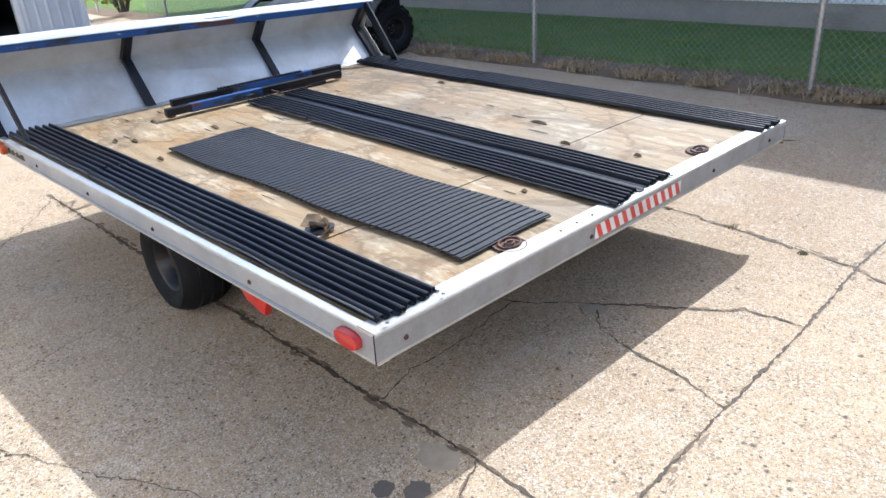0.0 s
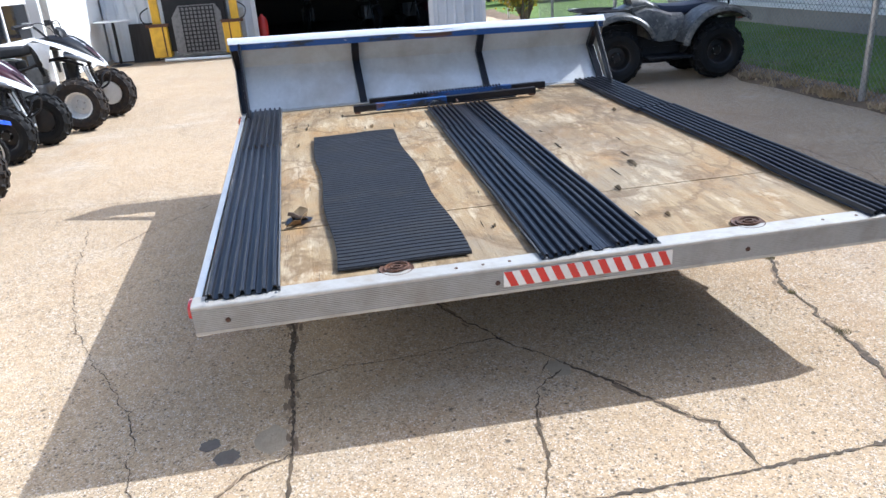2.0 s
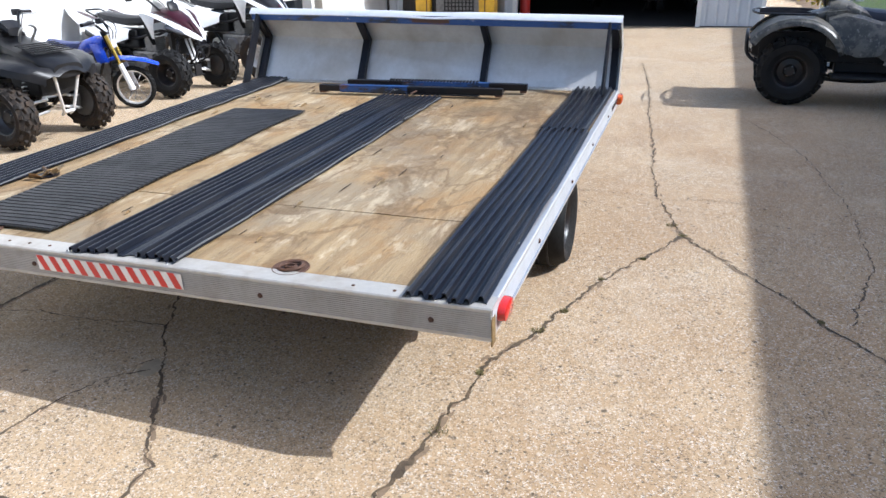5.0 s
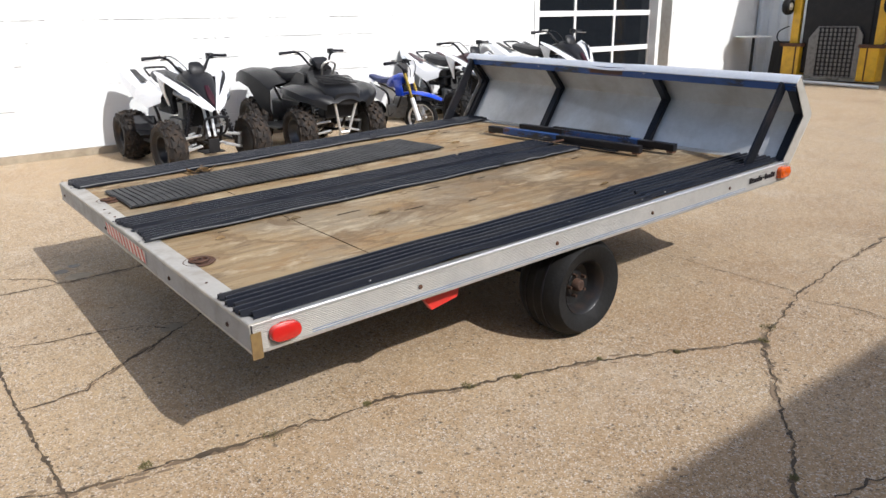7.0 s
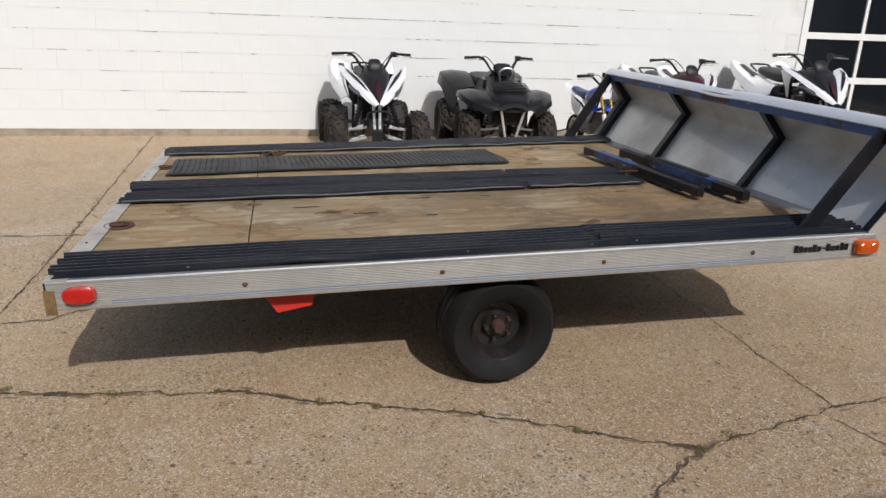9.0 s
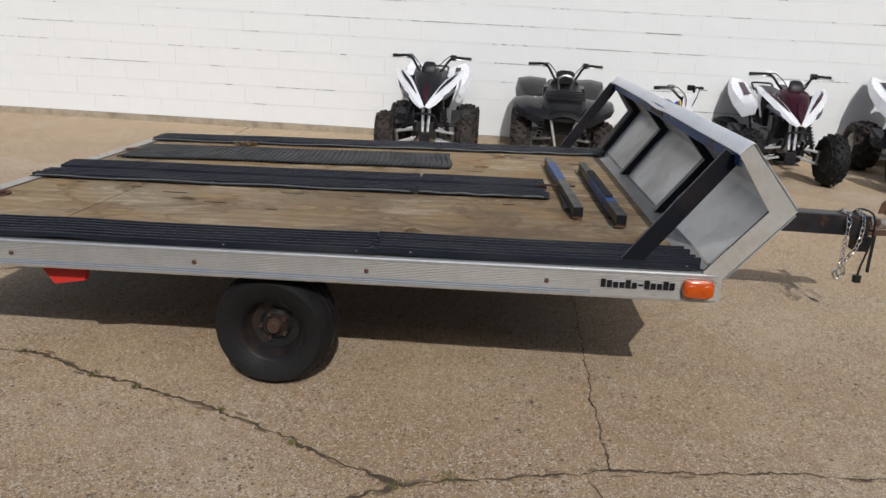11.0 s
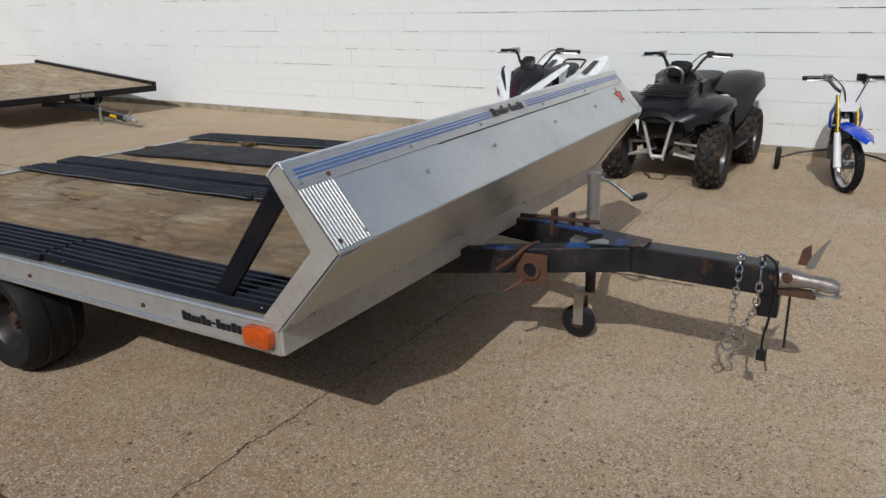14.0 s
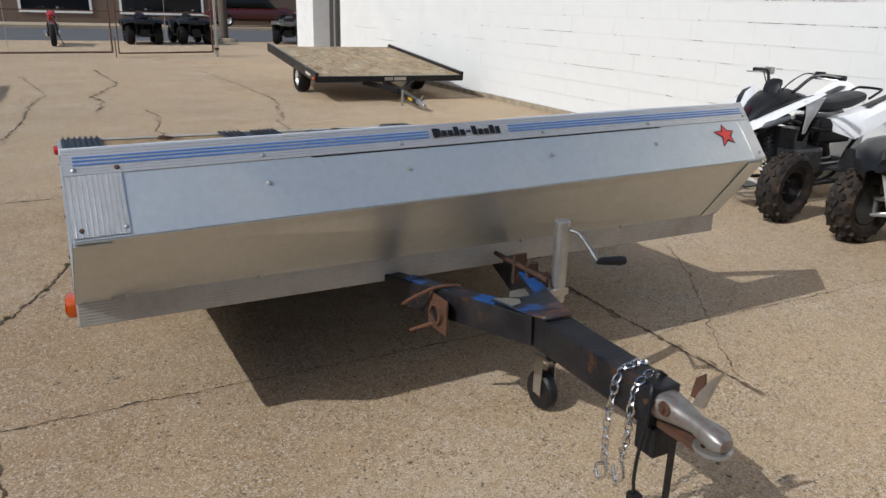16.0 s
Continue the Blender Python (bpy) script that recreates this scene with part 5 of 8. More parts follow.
# ---- tongue, coupler, jack ----
part("tongue", beam(bmesh.new(), (-3.62, 0, -0.095), (-4.25, 0, -0.11), 0.10, 0.105, bevel=0.006), WORN_BLACK, trailer, "black box-section tongue")
for side in (-1, 1):
    arm = part("drawbar_arm", beam(bmesh.new(), (-2.95, side * 0.33, -0.13), (-3.74, side * 0.035, -0.095), 0.06, 0.10, bevel=0.005), WORN_BLACK, trailer, "black drawbar arm")
    part("blue_patch", beam(bmesh.new(), (-3.22, side * 0.23, -0.066), (-3.6, side * 0.088, -0.048), 0.05, 0.006), FLAKING_BLUE, arm, "worn blue paint patch")
cap_piece = prism(bmesh.new(), [(-3.58, 0.112), (-3.8, 0.05), (-3.8, -0.05), (-3.58, -0.112), (-3.62, 0.0)], "z", -0.043, -0.037)
part("gusset", cap_piece, SCUFFED_BLUE, trailer, "scuffed gusset with blue and bare patches")
part("worn_patch", prism(bmesh.new(), [(-3.59, 0.105), (-3.67, 0.085), (-3.66, 0.045), (-3.63, 0.03), (-3.605, 0.06)], "z", -0.0368, -0.0352), GALV, trailer, "bare metal where paint has worn off")
plate = part("hinge_plate", boxes((-3.475, -3.345, 0.205, 0.213, -0.20, -0.075), bevel=0.002), RUST, trailer, "rusty hinge plate with a round hole")
part("hinge_boss", lathe(bmesh.new(), [(0.028, 0.012), (0.04, 0.012), (0.042, 0.0), (0.028, 0.0)], (-3.41, 0.213, -0.137), (0, 1, 0), 20), RUST, plate)
part("hinge_hole", lathe(bmesh.new(), [(0.0, 0.003), (0.029, 0.003), (0.029, 0.0), (0.0, 0.0)], (-3.41, 0.213, -0.137), (0, 1, 0), 20), BLACK_TAPE, plate)
part("hinge_pin", tube(bmesh.new(), curve([(-3.40, 0.12, -0.055), (-3.39, 0.2, -0.05), (-3.35, 0.27, -0.09), (-3.30, 0.29, -0.13)]), 0.007, 8), RUST, plate, smooth=True)
part("hinge_pin", tube(bmesh.new(), [(-3.38, 0.21, -0.185), (-3.32, 0.27, -0.225)], 0.007, 8), RUST, plate, smooth=True)
for latch in ((-3.36, -3.346, -0.185, -0.13, -0.1, 0.012), (-3.44, -3.425, -0.18, -0.135, -0.08, 0.002), (-3.5, -3.485, -0.185, -0.145, -0.1, -0.018)):
    part("latch_bracket", boxes(latch, bevel=0.003), RUST_DARK, trailer, "rusty tilt latch bracket")
part("latch_rod", tube(bmesh.new(), [(-3.2, -0.15, -0.03), (-3.56, -0.13, -0.02)], 0.009, 8), RUST_DARK, trailer, smooth=True)
jack = part("jack", tube(bmesh.new(), [(-3.5, -0.225, -0.13), (-3.5, -0.225, 0.165)], 0.027, 16), GALV, trailer, "galvanised tongue jack with caster wheel", smooth=True)
part("jack_leg", tube(bmesh.new(), [(-3.5, -0.225, -0.37), (-3.5, -0.225, -0.12)], 0.023, 14), WORN_BLACK, jack, "dark inner leg", smooth=True)
part("jack_cap", lathe(bmesh.new(), [(0.0, 0.006), (0.024, 0.004), (0.029, 0.0), (0.029, -0.02), (0.0, -0.02)], (-3.5, -0.225, 0.165), (0, 0, 1), 16), GALV, jack, smooth=True)
part("crank", tube(bmesh.new(), curve([(-3.5, -0.225, 0.135), (-3.54, -0.25, 0.135), (-3.57, -0.26, 0.12), (-3.655, -0.262, 0.062)]), 0.008, 8), ENGINE, jack, "bent steel crank arm", smooth=True)
part("crank_handle", tube(bmesh.new(), [(-3.652, -0.262, 0.06), (-3.66, -0.29, 0.06), (-3.675, -0.345, 0.058), (-3.678, -0.36, 0.058)], [0.011, 0.014, 0.017, 0.014], 12), PLASTIC_BLACK, jack, "black plastic grip", smooth=True)
part("jack_clamp", boxes((-3.53, -3.47, -0.25, -0.04, -0.10, -0.075)), GALV, jack)
part("caster_fork", boxes((-3.48, -3.435, -0.262, -0.258, -0.52, -0.36), (-3.48, -3.435, -0.2, -0.196, -0.52, -0.36), (-3.52, -3.43, -0.262, -0.196, -0.37, -0.36)), GALV, jack)
part("caster_wheel", lathe(bmesh.new(), [(0.03, -0.022), (0.068, -0.022), (0.076, -0.012), (0.076, 0.012), (0.068, 0.022), (0.03, 0.022)], (-3.45, -0.229, -0.513), (0, 1, 0), 24), PLASTIC_BLACK, jack, "black caster wheel", smooth=True)
part("caster_hub", lathe(bmesh.new(), [(0.0, -0.018), (0.031, -0.018), (0.031, 0.018), (0.0, 0.018)], (-3.45, -0.229, -0.513), (0, 1, 0), 16), RUST, jack)

# stamped coupler
rings = []
for x, w, h, zc in ((-4.215, 0.09, 0.07, -0.102), (-4.262, 0.09, 0.07, -0.102), (-4.31, 0.068, 0.058, -0.101), (-4.36, 0.05, 0.042, -0.104), (-4.40, 0.064, 0.05, -0.107), (-4.43, 0.064, 0.046, -0.11), (-4.448, 0.044, 0.03, -0.114)):
    rings.append([(p[0], p[1], p[2]) for p in ring_of(x, 0, zc, w, h, 16, 3.0, axis="x")])
coupler = part("coupler", loft(bmesh.new(), rings), COUPLER, trailer, "worn steel ball coupler", smooth=True)
part("coupler_rim", lathe(bmesh.new(), [(0.03, 0.0), (0.045, 0.0), (0.047, -0.008), (0.03, -0.008)], (-4.412, 0, -0.134), (0, 0, 1), 20), GALV, coupler)
for bx, by in ((-4.285, 0.041), (-4.238, 0.047)):
    part("rust_spot", lathe(bmesh.new(), [(0.0, 0.002), (0.018, 0.001), (0.02, -0.003), (0.0, -0.003)], (bx, by, -0.09), (0, 1, 0), 12), RUST, coupler)
    part("coupler_bolt", lathe(bmesh.new(), [(0.0, 0.01), (0.008, 0.01), (0.009, 0.0), (0.0, 0.0)], (bx, by, -0.09), (0, 1, 0), 6), RUST, coupler)
part("latch_lever", prism(bmesh.new(), [(-4.335, -0.06), (-4.365, -0.058), (-4.385, 0.01), (-4.405, 0.055), (-4.385, 0.035), (-4.35, -0.02)], "y", -0.014, 0.002), GALV, coupler, "upright latch lever")
part("latch_plate", prism(bmesh.new(), [(-4.31, -0.055), (-4.36, -0.055), (-4.35, -0.02), (-4.345, 0.022), (-4.32, 0.0)], "y", -0.024, -0.018), RUST, coupler)
part("ball_clamp", boxes((-4.38, -4.25, -0.025, 0.025, -0.16, -0.142)), RUST, coupler)

# safety chains


def chain(pts, name, parent_ob, size=0.017, wire=0.0034):
    pts = curve(pts, 12)
    acc, last, spots = 0.0, pts[0], []
    for p, q in zip(pts, pts[1:]):
        acc += (q - p).length
        if acc >= size * 1.42:
            spots.append((q, (q - last).normalized()))
            last, acc = q, 0.0
    root = None
    for k, (p, d) in enumerate(spots):
        s = d.cross(Vector((0, 0.3, 1)) if abs(d.z) < 0.8 else Vector((1, 0.2, 0))).normalized()
        if k % 2:
            s = d.cross(s)
        loop = []
        for i in range(15):
            a = i * math.tau / 14
            loop.append(p + d * math.cos(a) * size + s * math.sin(a) * size * 0.62)
        ob = part("link" if root else name, tube(bmesh.new(), loop, wire, 5, caps=False), CHROME, root or parent_ob, smooth=True)
        root = root or ob
    return root


part_chain = chain([(-4.13, -0.055, -0.05), (-4.13, 0.0, -0.045), (-4.135, 0.055, -0.06), (-4.135, 0.07, -0.13), (-4.13, 0.074, -0.2), (-4.13, 0.072, -0.28), (-4.13, 0.07, -0.315)], "safety_chain", trailer)
part("chain_hook", tube(bmesh.new(), curve([(-4.13, 0.07, -0.315), (-4.145, 0.072, -0.355), (-4.12, 0.075, -0.385), (-4.10, 0.07, -0.355), (-4.125, 0.068, -0.335)]), 0.005, 8), CHROME, part_chain, "zinc S-hook", smooth=True)
part_chain = chain([(-4.2, -0.07, -0.09), (-4.2, 0.0, -0.04), (-4.205, 0.06, -0.065), (-4.205, 0.07, -0.14), (-4.195, 0.062, -0.22), (-4.17, 0.045, -0.28), (-4.16, 0.035, -0.315)], "safety_chain", trailer)
part("chain_hook", tube(bmesh.new(), curve([(-4.16, 0.035, -0.315), (-4.175, 0.037, -0.36), (-4.15, 0.04, -0.385), (-4.13, 0.035, -0.35)]), 0.005, 8), CHROME, part_chain, "zinc S-hook", smooth=True)
part("plug_holder", boxes((-4.27, -4.20, -0.035, 0.04, -0.245, -0.165), bevel=0.006), PLASTIC_BLACK, trailer, "black wiring box under the tongue")
part("wire", tube(bmesh.new(), curve([(-4.2, -0.05, -0.06), (-4.21, 0.0, -0.03), (-4.25, 0.052, -0.045), (-4.262, 0.065, -0.12), (-4.25, 0.07, -0.22), (-4.235, 0.06, -0.32), (-4.235, 0.05, -0.375)]), 0.005, 6), PLASTIC_BLACK, trailer, "black trailer wire", smooth=True)
part("plug", boxes((-4.252, -4.218, 0.035, 0.065, -0.405, -0.365), bevel=0.004), PLASTIC_BLACK, trailer, "trailer light plug")
part("strap", boxes((-4.305, -4.297, 0.0, 0.018, -0.36, -0.16)), PLASTIC_BLACK, trailer)


# ---- loose things lying on the deck ----
mat_thing = thing("rubber_mat", trailer.matrix_basis @ pose(0, 0, 0.001), "dark ribbed rubber mat lying on the plywood deck", "mat")
bm = bmesh.new()
rows = []
ribs = 62
for i in range(ribs * 4 + 1):
    u = min(1.0, (i // 4 + (0.0, 0.16, 0.22, 0.94)[i % 4]) / ribs)
    row = []
    for j in range(13):
        w = j / 12
        x = -0.135 - 1.955 * u + 0.018 * math.sin(w * 5 + 1) * (0.3 + 0.7 * u)
        y0, y1 = -0.835 - 0.08 * u, -0.375 - 0.07 * u
        y = y0 + (y1 - y0) * w + 0.008 * math.sin(u * 14)
        z = 0.007 + (0.0 if i % 4 < 2 else 0.0045) + 0.006 * max(0, noise.noise(Vector((x * 2.5, y * 3, 1))))
        row.append((x, y, z))
    rows.append(row)
slab(bm, rows, (0, 0, -0.006))
part("ribbed_sheet", bm, RUBBER_MAT, mat_thing, smooth=False)

for k, (x0, y0, x1, y1) in enumerate(((-2.68, -0.64, -2.725, 0.62), (-2.87, -0.52, -2.89, 0.74))):
    bar = thing("clamp_bar", trailer.matrix_basis @ pose(0, 0, 0.006), "black and blue square-tube hold-down bar on the deck", "bar", "hold-down bars")
    bm = bmesh.new()
    z = 0.03 if k == 0 else 0.032
    a, b = Vector((x0, y0, z)), Vector((x1, y1, z))
    beam(bm, a, b, 0.042, 0.042, bevel=0.004)
    part("square_tube", bm, STEEL_BLACK, bar)
    mid = a.lerp(b, 0.45)
    part("blue_patch", beam(bmesh.new(), a.lerp(b, 0.12 + 0.2 * k), a.lerp(b, 0.5 + 0.3 * k), 0.0435, 0.0435), WORN_BAR, bar, "worn blue paint")
    for s in (0.02, 0.98):
        e = a.lerp(b, s)
        part("rubber_foot", boxes((e.x - 0.022, e.x + 0.022, e.y - 0.02, e.y + 0.02, -0.001, 0.0105), bevel=0.002), RUST, bar, "rusty end foot")
    part("pad", boxes((mid.x - 0.018, mid.x + 0.018, y0 + 0.15, y1 - 0.15, 0.001, 0.0105)), RUBBER_MAT, bar, "rubber pad along the underside")
    if k == 1:
        teeth = bmesh.new()
        for i in range(28):
            q = a.lerp(b, 0.25 + 0.5 * i / 28)
            box(teeth, q.x - 0.016, q.x + 0.016, q.y, q.y + 0.009, z + 0.02, z + 0.033)
        part("toothed_strip", teeth, RUBBER_MAT, bar, "toothed black rubber strip")
    else:
        part("bolt", tube(bmesh.new(), [(x0 - 0.09, 0.06, z - 0.004), (x0 + 0.1, 0.05, z - 0.004)], 0.006, 8), RUST_DARK, bar, "threaded bolt", smooth=True)


# ---- quad bikes and motorcycles ----
def knobbly_tyre(r, rim, w, knobs, rows, height, axis=(1, 0, 0)):
    """A balloon tyre with tread blocks, round the origin, its axle along x."""
    bm = lathe(bmesh.new(), tyre_profile(r - height, rim, w, 0.035), (0, 0, 0), axis, 30)
    for j in range(rows):
        u = (j - (rows - 1) / 2) / max(1, (rows - 1) / 2)
        off = u * w * 0.42
        rr = r - height - 0.03 * abs(u) ** 2.2
        for k in range(knobs):
            a = (k + 0.5 * (j % 2)) * math.tau / knobs
            m = Matrix.Rotation(a, 4, "X") @ Matrix.Translation((off, 0, rr - 0.006)) @ Matrix.Rotation(-0.5 * u, 4, "Y") @ Matrix.Rotation(0.35 * (1 if j % 2 else -1), 4, "Z")
            lw, lh = w * 0.32 / rows * 1.9, r * 2.6 / knobs
            box(bm, -lw / 2, lw / 2, -lh / 2, lh / 2, 0, height + 0.006, m)
    return bm


def quad_wheel(parent, x, y, r, rim, w, tyre_mat, rim_mat, knobs=16, rows=5, height=0.018, turn=0.0):
    side = 1 if x > 0 else -1
    prof = [(0.0, 0.02), (rim * 0.3, 0.02), (rim * 0.42, -0.005), (rim * 0.75, -0.012), (rim * 0.88, 0.015), (rim * 0.95, w * 0.34), (rim * 1.05, w * 0.38), (rim * 1.05, w * 0.33), (rim * 0.98, w * 0.28), (rim * 0.95, -w * 0.36), (0.0, -w * 0.36)]
    wheel = part("wheel", lathe(bmesh.new(), prof, (0, 0, 0), (side, 0, 0), 26), rim_mat, parent, smooth=True)
    wheel.matrix_basis = pose(x, y, r, 0, 0, turn)
    part("tyre", knobbly_tyre(r, rim, w, knobs, rows, height), tyre_mat, wheel, "knobbly balloon tyre")
    for k in range(4):
        a = k * math.tau / 4 + 0.4
        part("lug_nut", lathe(bmesh.new(), [(0.0, 0.02), (0.008, 0.018), (0.009, 0.0), (0.0, 0.0)], (side * 0.0, 0.045 * math.cos(a), 0.045 * math.sin(a)), (side, 0, 0), 6), GALV, wheel)
    return wheel


def spring(bm, a, b, r, wire, turns):
    a, b = Vector(a), Vector(b)
    d = (b - a).normalized()
    n = d.orthogonal().normalized()
    o = d.cross(n)
    pts = [a.lerp(b, k / (turns * 9)) + (n * math.cos(k * math.tau / 9) + o * math.sin(k * math.tau / 9)) * r for k in range(turns * 9 + 1)]
    return tube(bm, pts, wire, 4)


def arms_and_shocks(q, y, wheel_x, hub_z, arm_mat, spring_mat, inner=0.11):
    for side in (-1, 1):
        for z0, z1 in ((hub_z + 0.1, hub_z + 0.06), (hub_z + 0.0, hub_z - 0.06)):
            bm = bmesh.new()
            tube(bm, [(side * inner, y + 0.12, z0), (side * (wheel_x - 0.1), y, z1)], 0.013, 8)
            tube(bm, [(side * inner, y - 0.12, z0), (side * (wheel_x - 0.1), y, z1)], 0.013, 8)
            part("suspension_arm", bm, arm_mat, q, smooth=True)
        a, b = (side * (inner + 0.02), y - 0.02, hub_z + 0.36), (side * (wheel_x - 0.16), y, hub_z + 0.03)
        shock = part("shock_absorber", tube(bmesh.new(), [a, b], 0.018, 8), STEEL_BLACK, q, smooth=True)
        part("coil_spring", spring(bmesh.new(), a, Vector(a).lerp(Vector(b), 0.8), 0.032, 0.006, 8), spring_mat, shock)
        part("steering_knuckle", tube(bmesh.new(), [(side * (wheel_x - 0.12), y, hub_z - 0.07), (side * (wheel_x - 0.1), y, hub_z + 0.08)], 0.02, 8), ENGINE, q)


def handlebar(q, y, z, half, rise, sweep=0.1, box_side=1):
    pts = curve([(-half, y - sweep, z), (-half * 0.55, y - sweep * 0.25, z + 0.005), (-half * 0.3, y + 0.05, z - rise * 0.75), (-half * 0.12, y + 0.06, z - rise), (half * 0.12, y + 0.06, z - rise), (half * 0.3, y + 0.05, z - rise * 0.75), (half * 0.55, y - sweep * 0.25, z + 0.005), (half, y - sweep, z)], 5)
    bar = part("handlebar", tube(bmesh.new(), pts, 0.0125, 8), STEEL_BLACK, q, smooth=True)
    for side in (-1, 1):
        part("grip", tube(bmesh.new(), [(side * (half + 0.01), y - sweep * 1.03, z), (side * (half - 0.12), y - sweep * 0.82, z + 0.002)], 0.019, 10), PLASTIC_BLACK, bar, "black rubber grip", smooth=True)
        part("lever", tube(bmesh.new(), curve([(side * (half - 0.15), y - sweep * 0.5, z), (side * (half - 0.13), y - sweep * 0.1 + 0.03, z - 0.005), (side * (half + 0.01), y - sweep * 0.5 + 0.035, z - 0.012)], 4), 0.006, 6), GALV, bar, "brake lever", smooth=True)
        part("switch_box", boxes((side * (half - 0.17) - 0.03, side * (half - 0.17) + 0.03, y - sweep * 0.6 - 0.025, y - sweep * 0.6 + 0.025, z - 0.02, z + 0.035), bevel=0.006), GALV if side == box_side else PLASTIC_BLACK, bar)
        part("cable", tube(bmesh.new(), curve([(side * (half - 0.17), y - sweep * 0.3, z + 0.01), (side * (half * 0.45), y + 0.07, z + 0.015), (side * 0.07, y + 0.13, z - rise * 0.7), (side * 0.03, y + 0.1, z - rise - 0.1)], 5), 0.005, 5), PLASTIC_BLACK, bar, smooth=True)
    return bar


def engine_and_frame(q, y0, y1, z0, w=0.3):
    engine = part("engine", boxes((-w * 0.42, w * 0.42, y0 + 0.05, y1, z0, z0 + 0.22), bevel=0.03), ENGINE, q, "grimy cast alloy engine")
    lathe_bm = lathe(bmesh.new(), [(0.0, 0.03), (0.07, 0.03), (0.085, 0.015), (0.09, 0.0), (0.0, 0.0)], (w * 0.42, (y0 + y1) / 2, z0 + 0.1), (1, 0, 0), 18)
    part("engine_cover", lathe_bm, ENGINE, engine, smooth=True)
    comb = [(y1 - 0.05, z0 + 0.2)]
    for k in range(7):
        z = z0 + 0.23 + 0.022 * k
        comb += [(y1 - 0.05, z), (y1 - 0.03, z), (y1 - 0.03, z + 0.01), (y1 - 0.05, z + 0.01)]
    comb += [(2 * y1 - 0.23 - y, z) for y, z in comb[::-1]]
    fins = prism(bmesh.new(), comb, "x", -w * 0.28, w * 0.28)
    part("cylinder", fins, ENGINE, engine, "finned cylinder")
    for side in (-1, 1):
        bm = tube(bmesh.new(), curve([(side * 0.1, 0.72, z0 + 0.2), (side * 0.14, 0.4, z0 - 0.02), (side * 0.15, -0.25, z0 - 0.03), (side * 0.12, -0.5, z0 + 0.2), (side * 0.12, -0.75, z0 + 0.42)], 5), 0.016, 8)
        tube(bm, curve([(side * 0.1, 0.68, z0 + 0.38), (side * 0.1, 0.3, z0 + 0.45), (side * 0.12, -0.1, z0 + 0.36), (side * 0.12, -0.75, z0 + 0.42)], 5), 0.015, 8)
        part("frame_tube", bm, STEEL_BLACK, q, smooth=True)
        part("foot_peg", boxes((side * 0.33 - 0.12, side * 0.33 + 0.02, -0.06, -0.0, z0 + 0.0, z0 + 0.02), (side * 0.35 - 0.02, side * 0.35 + 0.01, -0.3, 0.3, z0 - 0.01, z0 + 0.012)), STEEL_BLACK, q)
    return engine


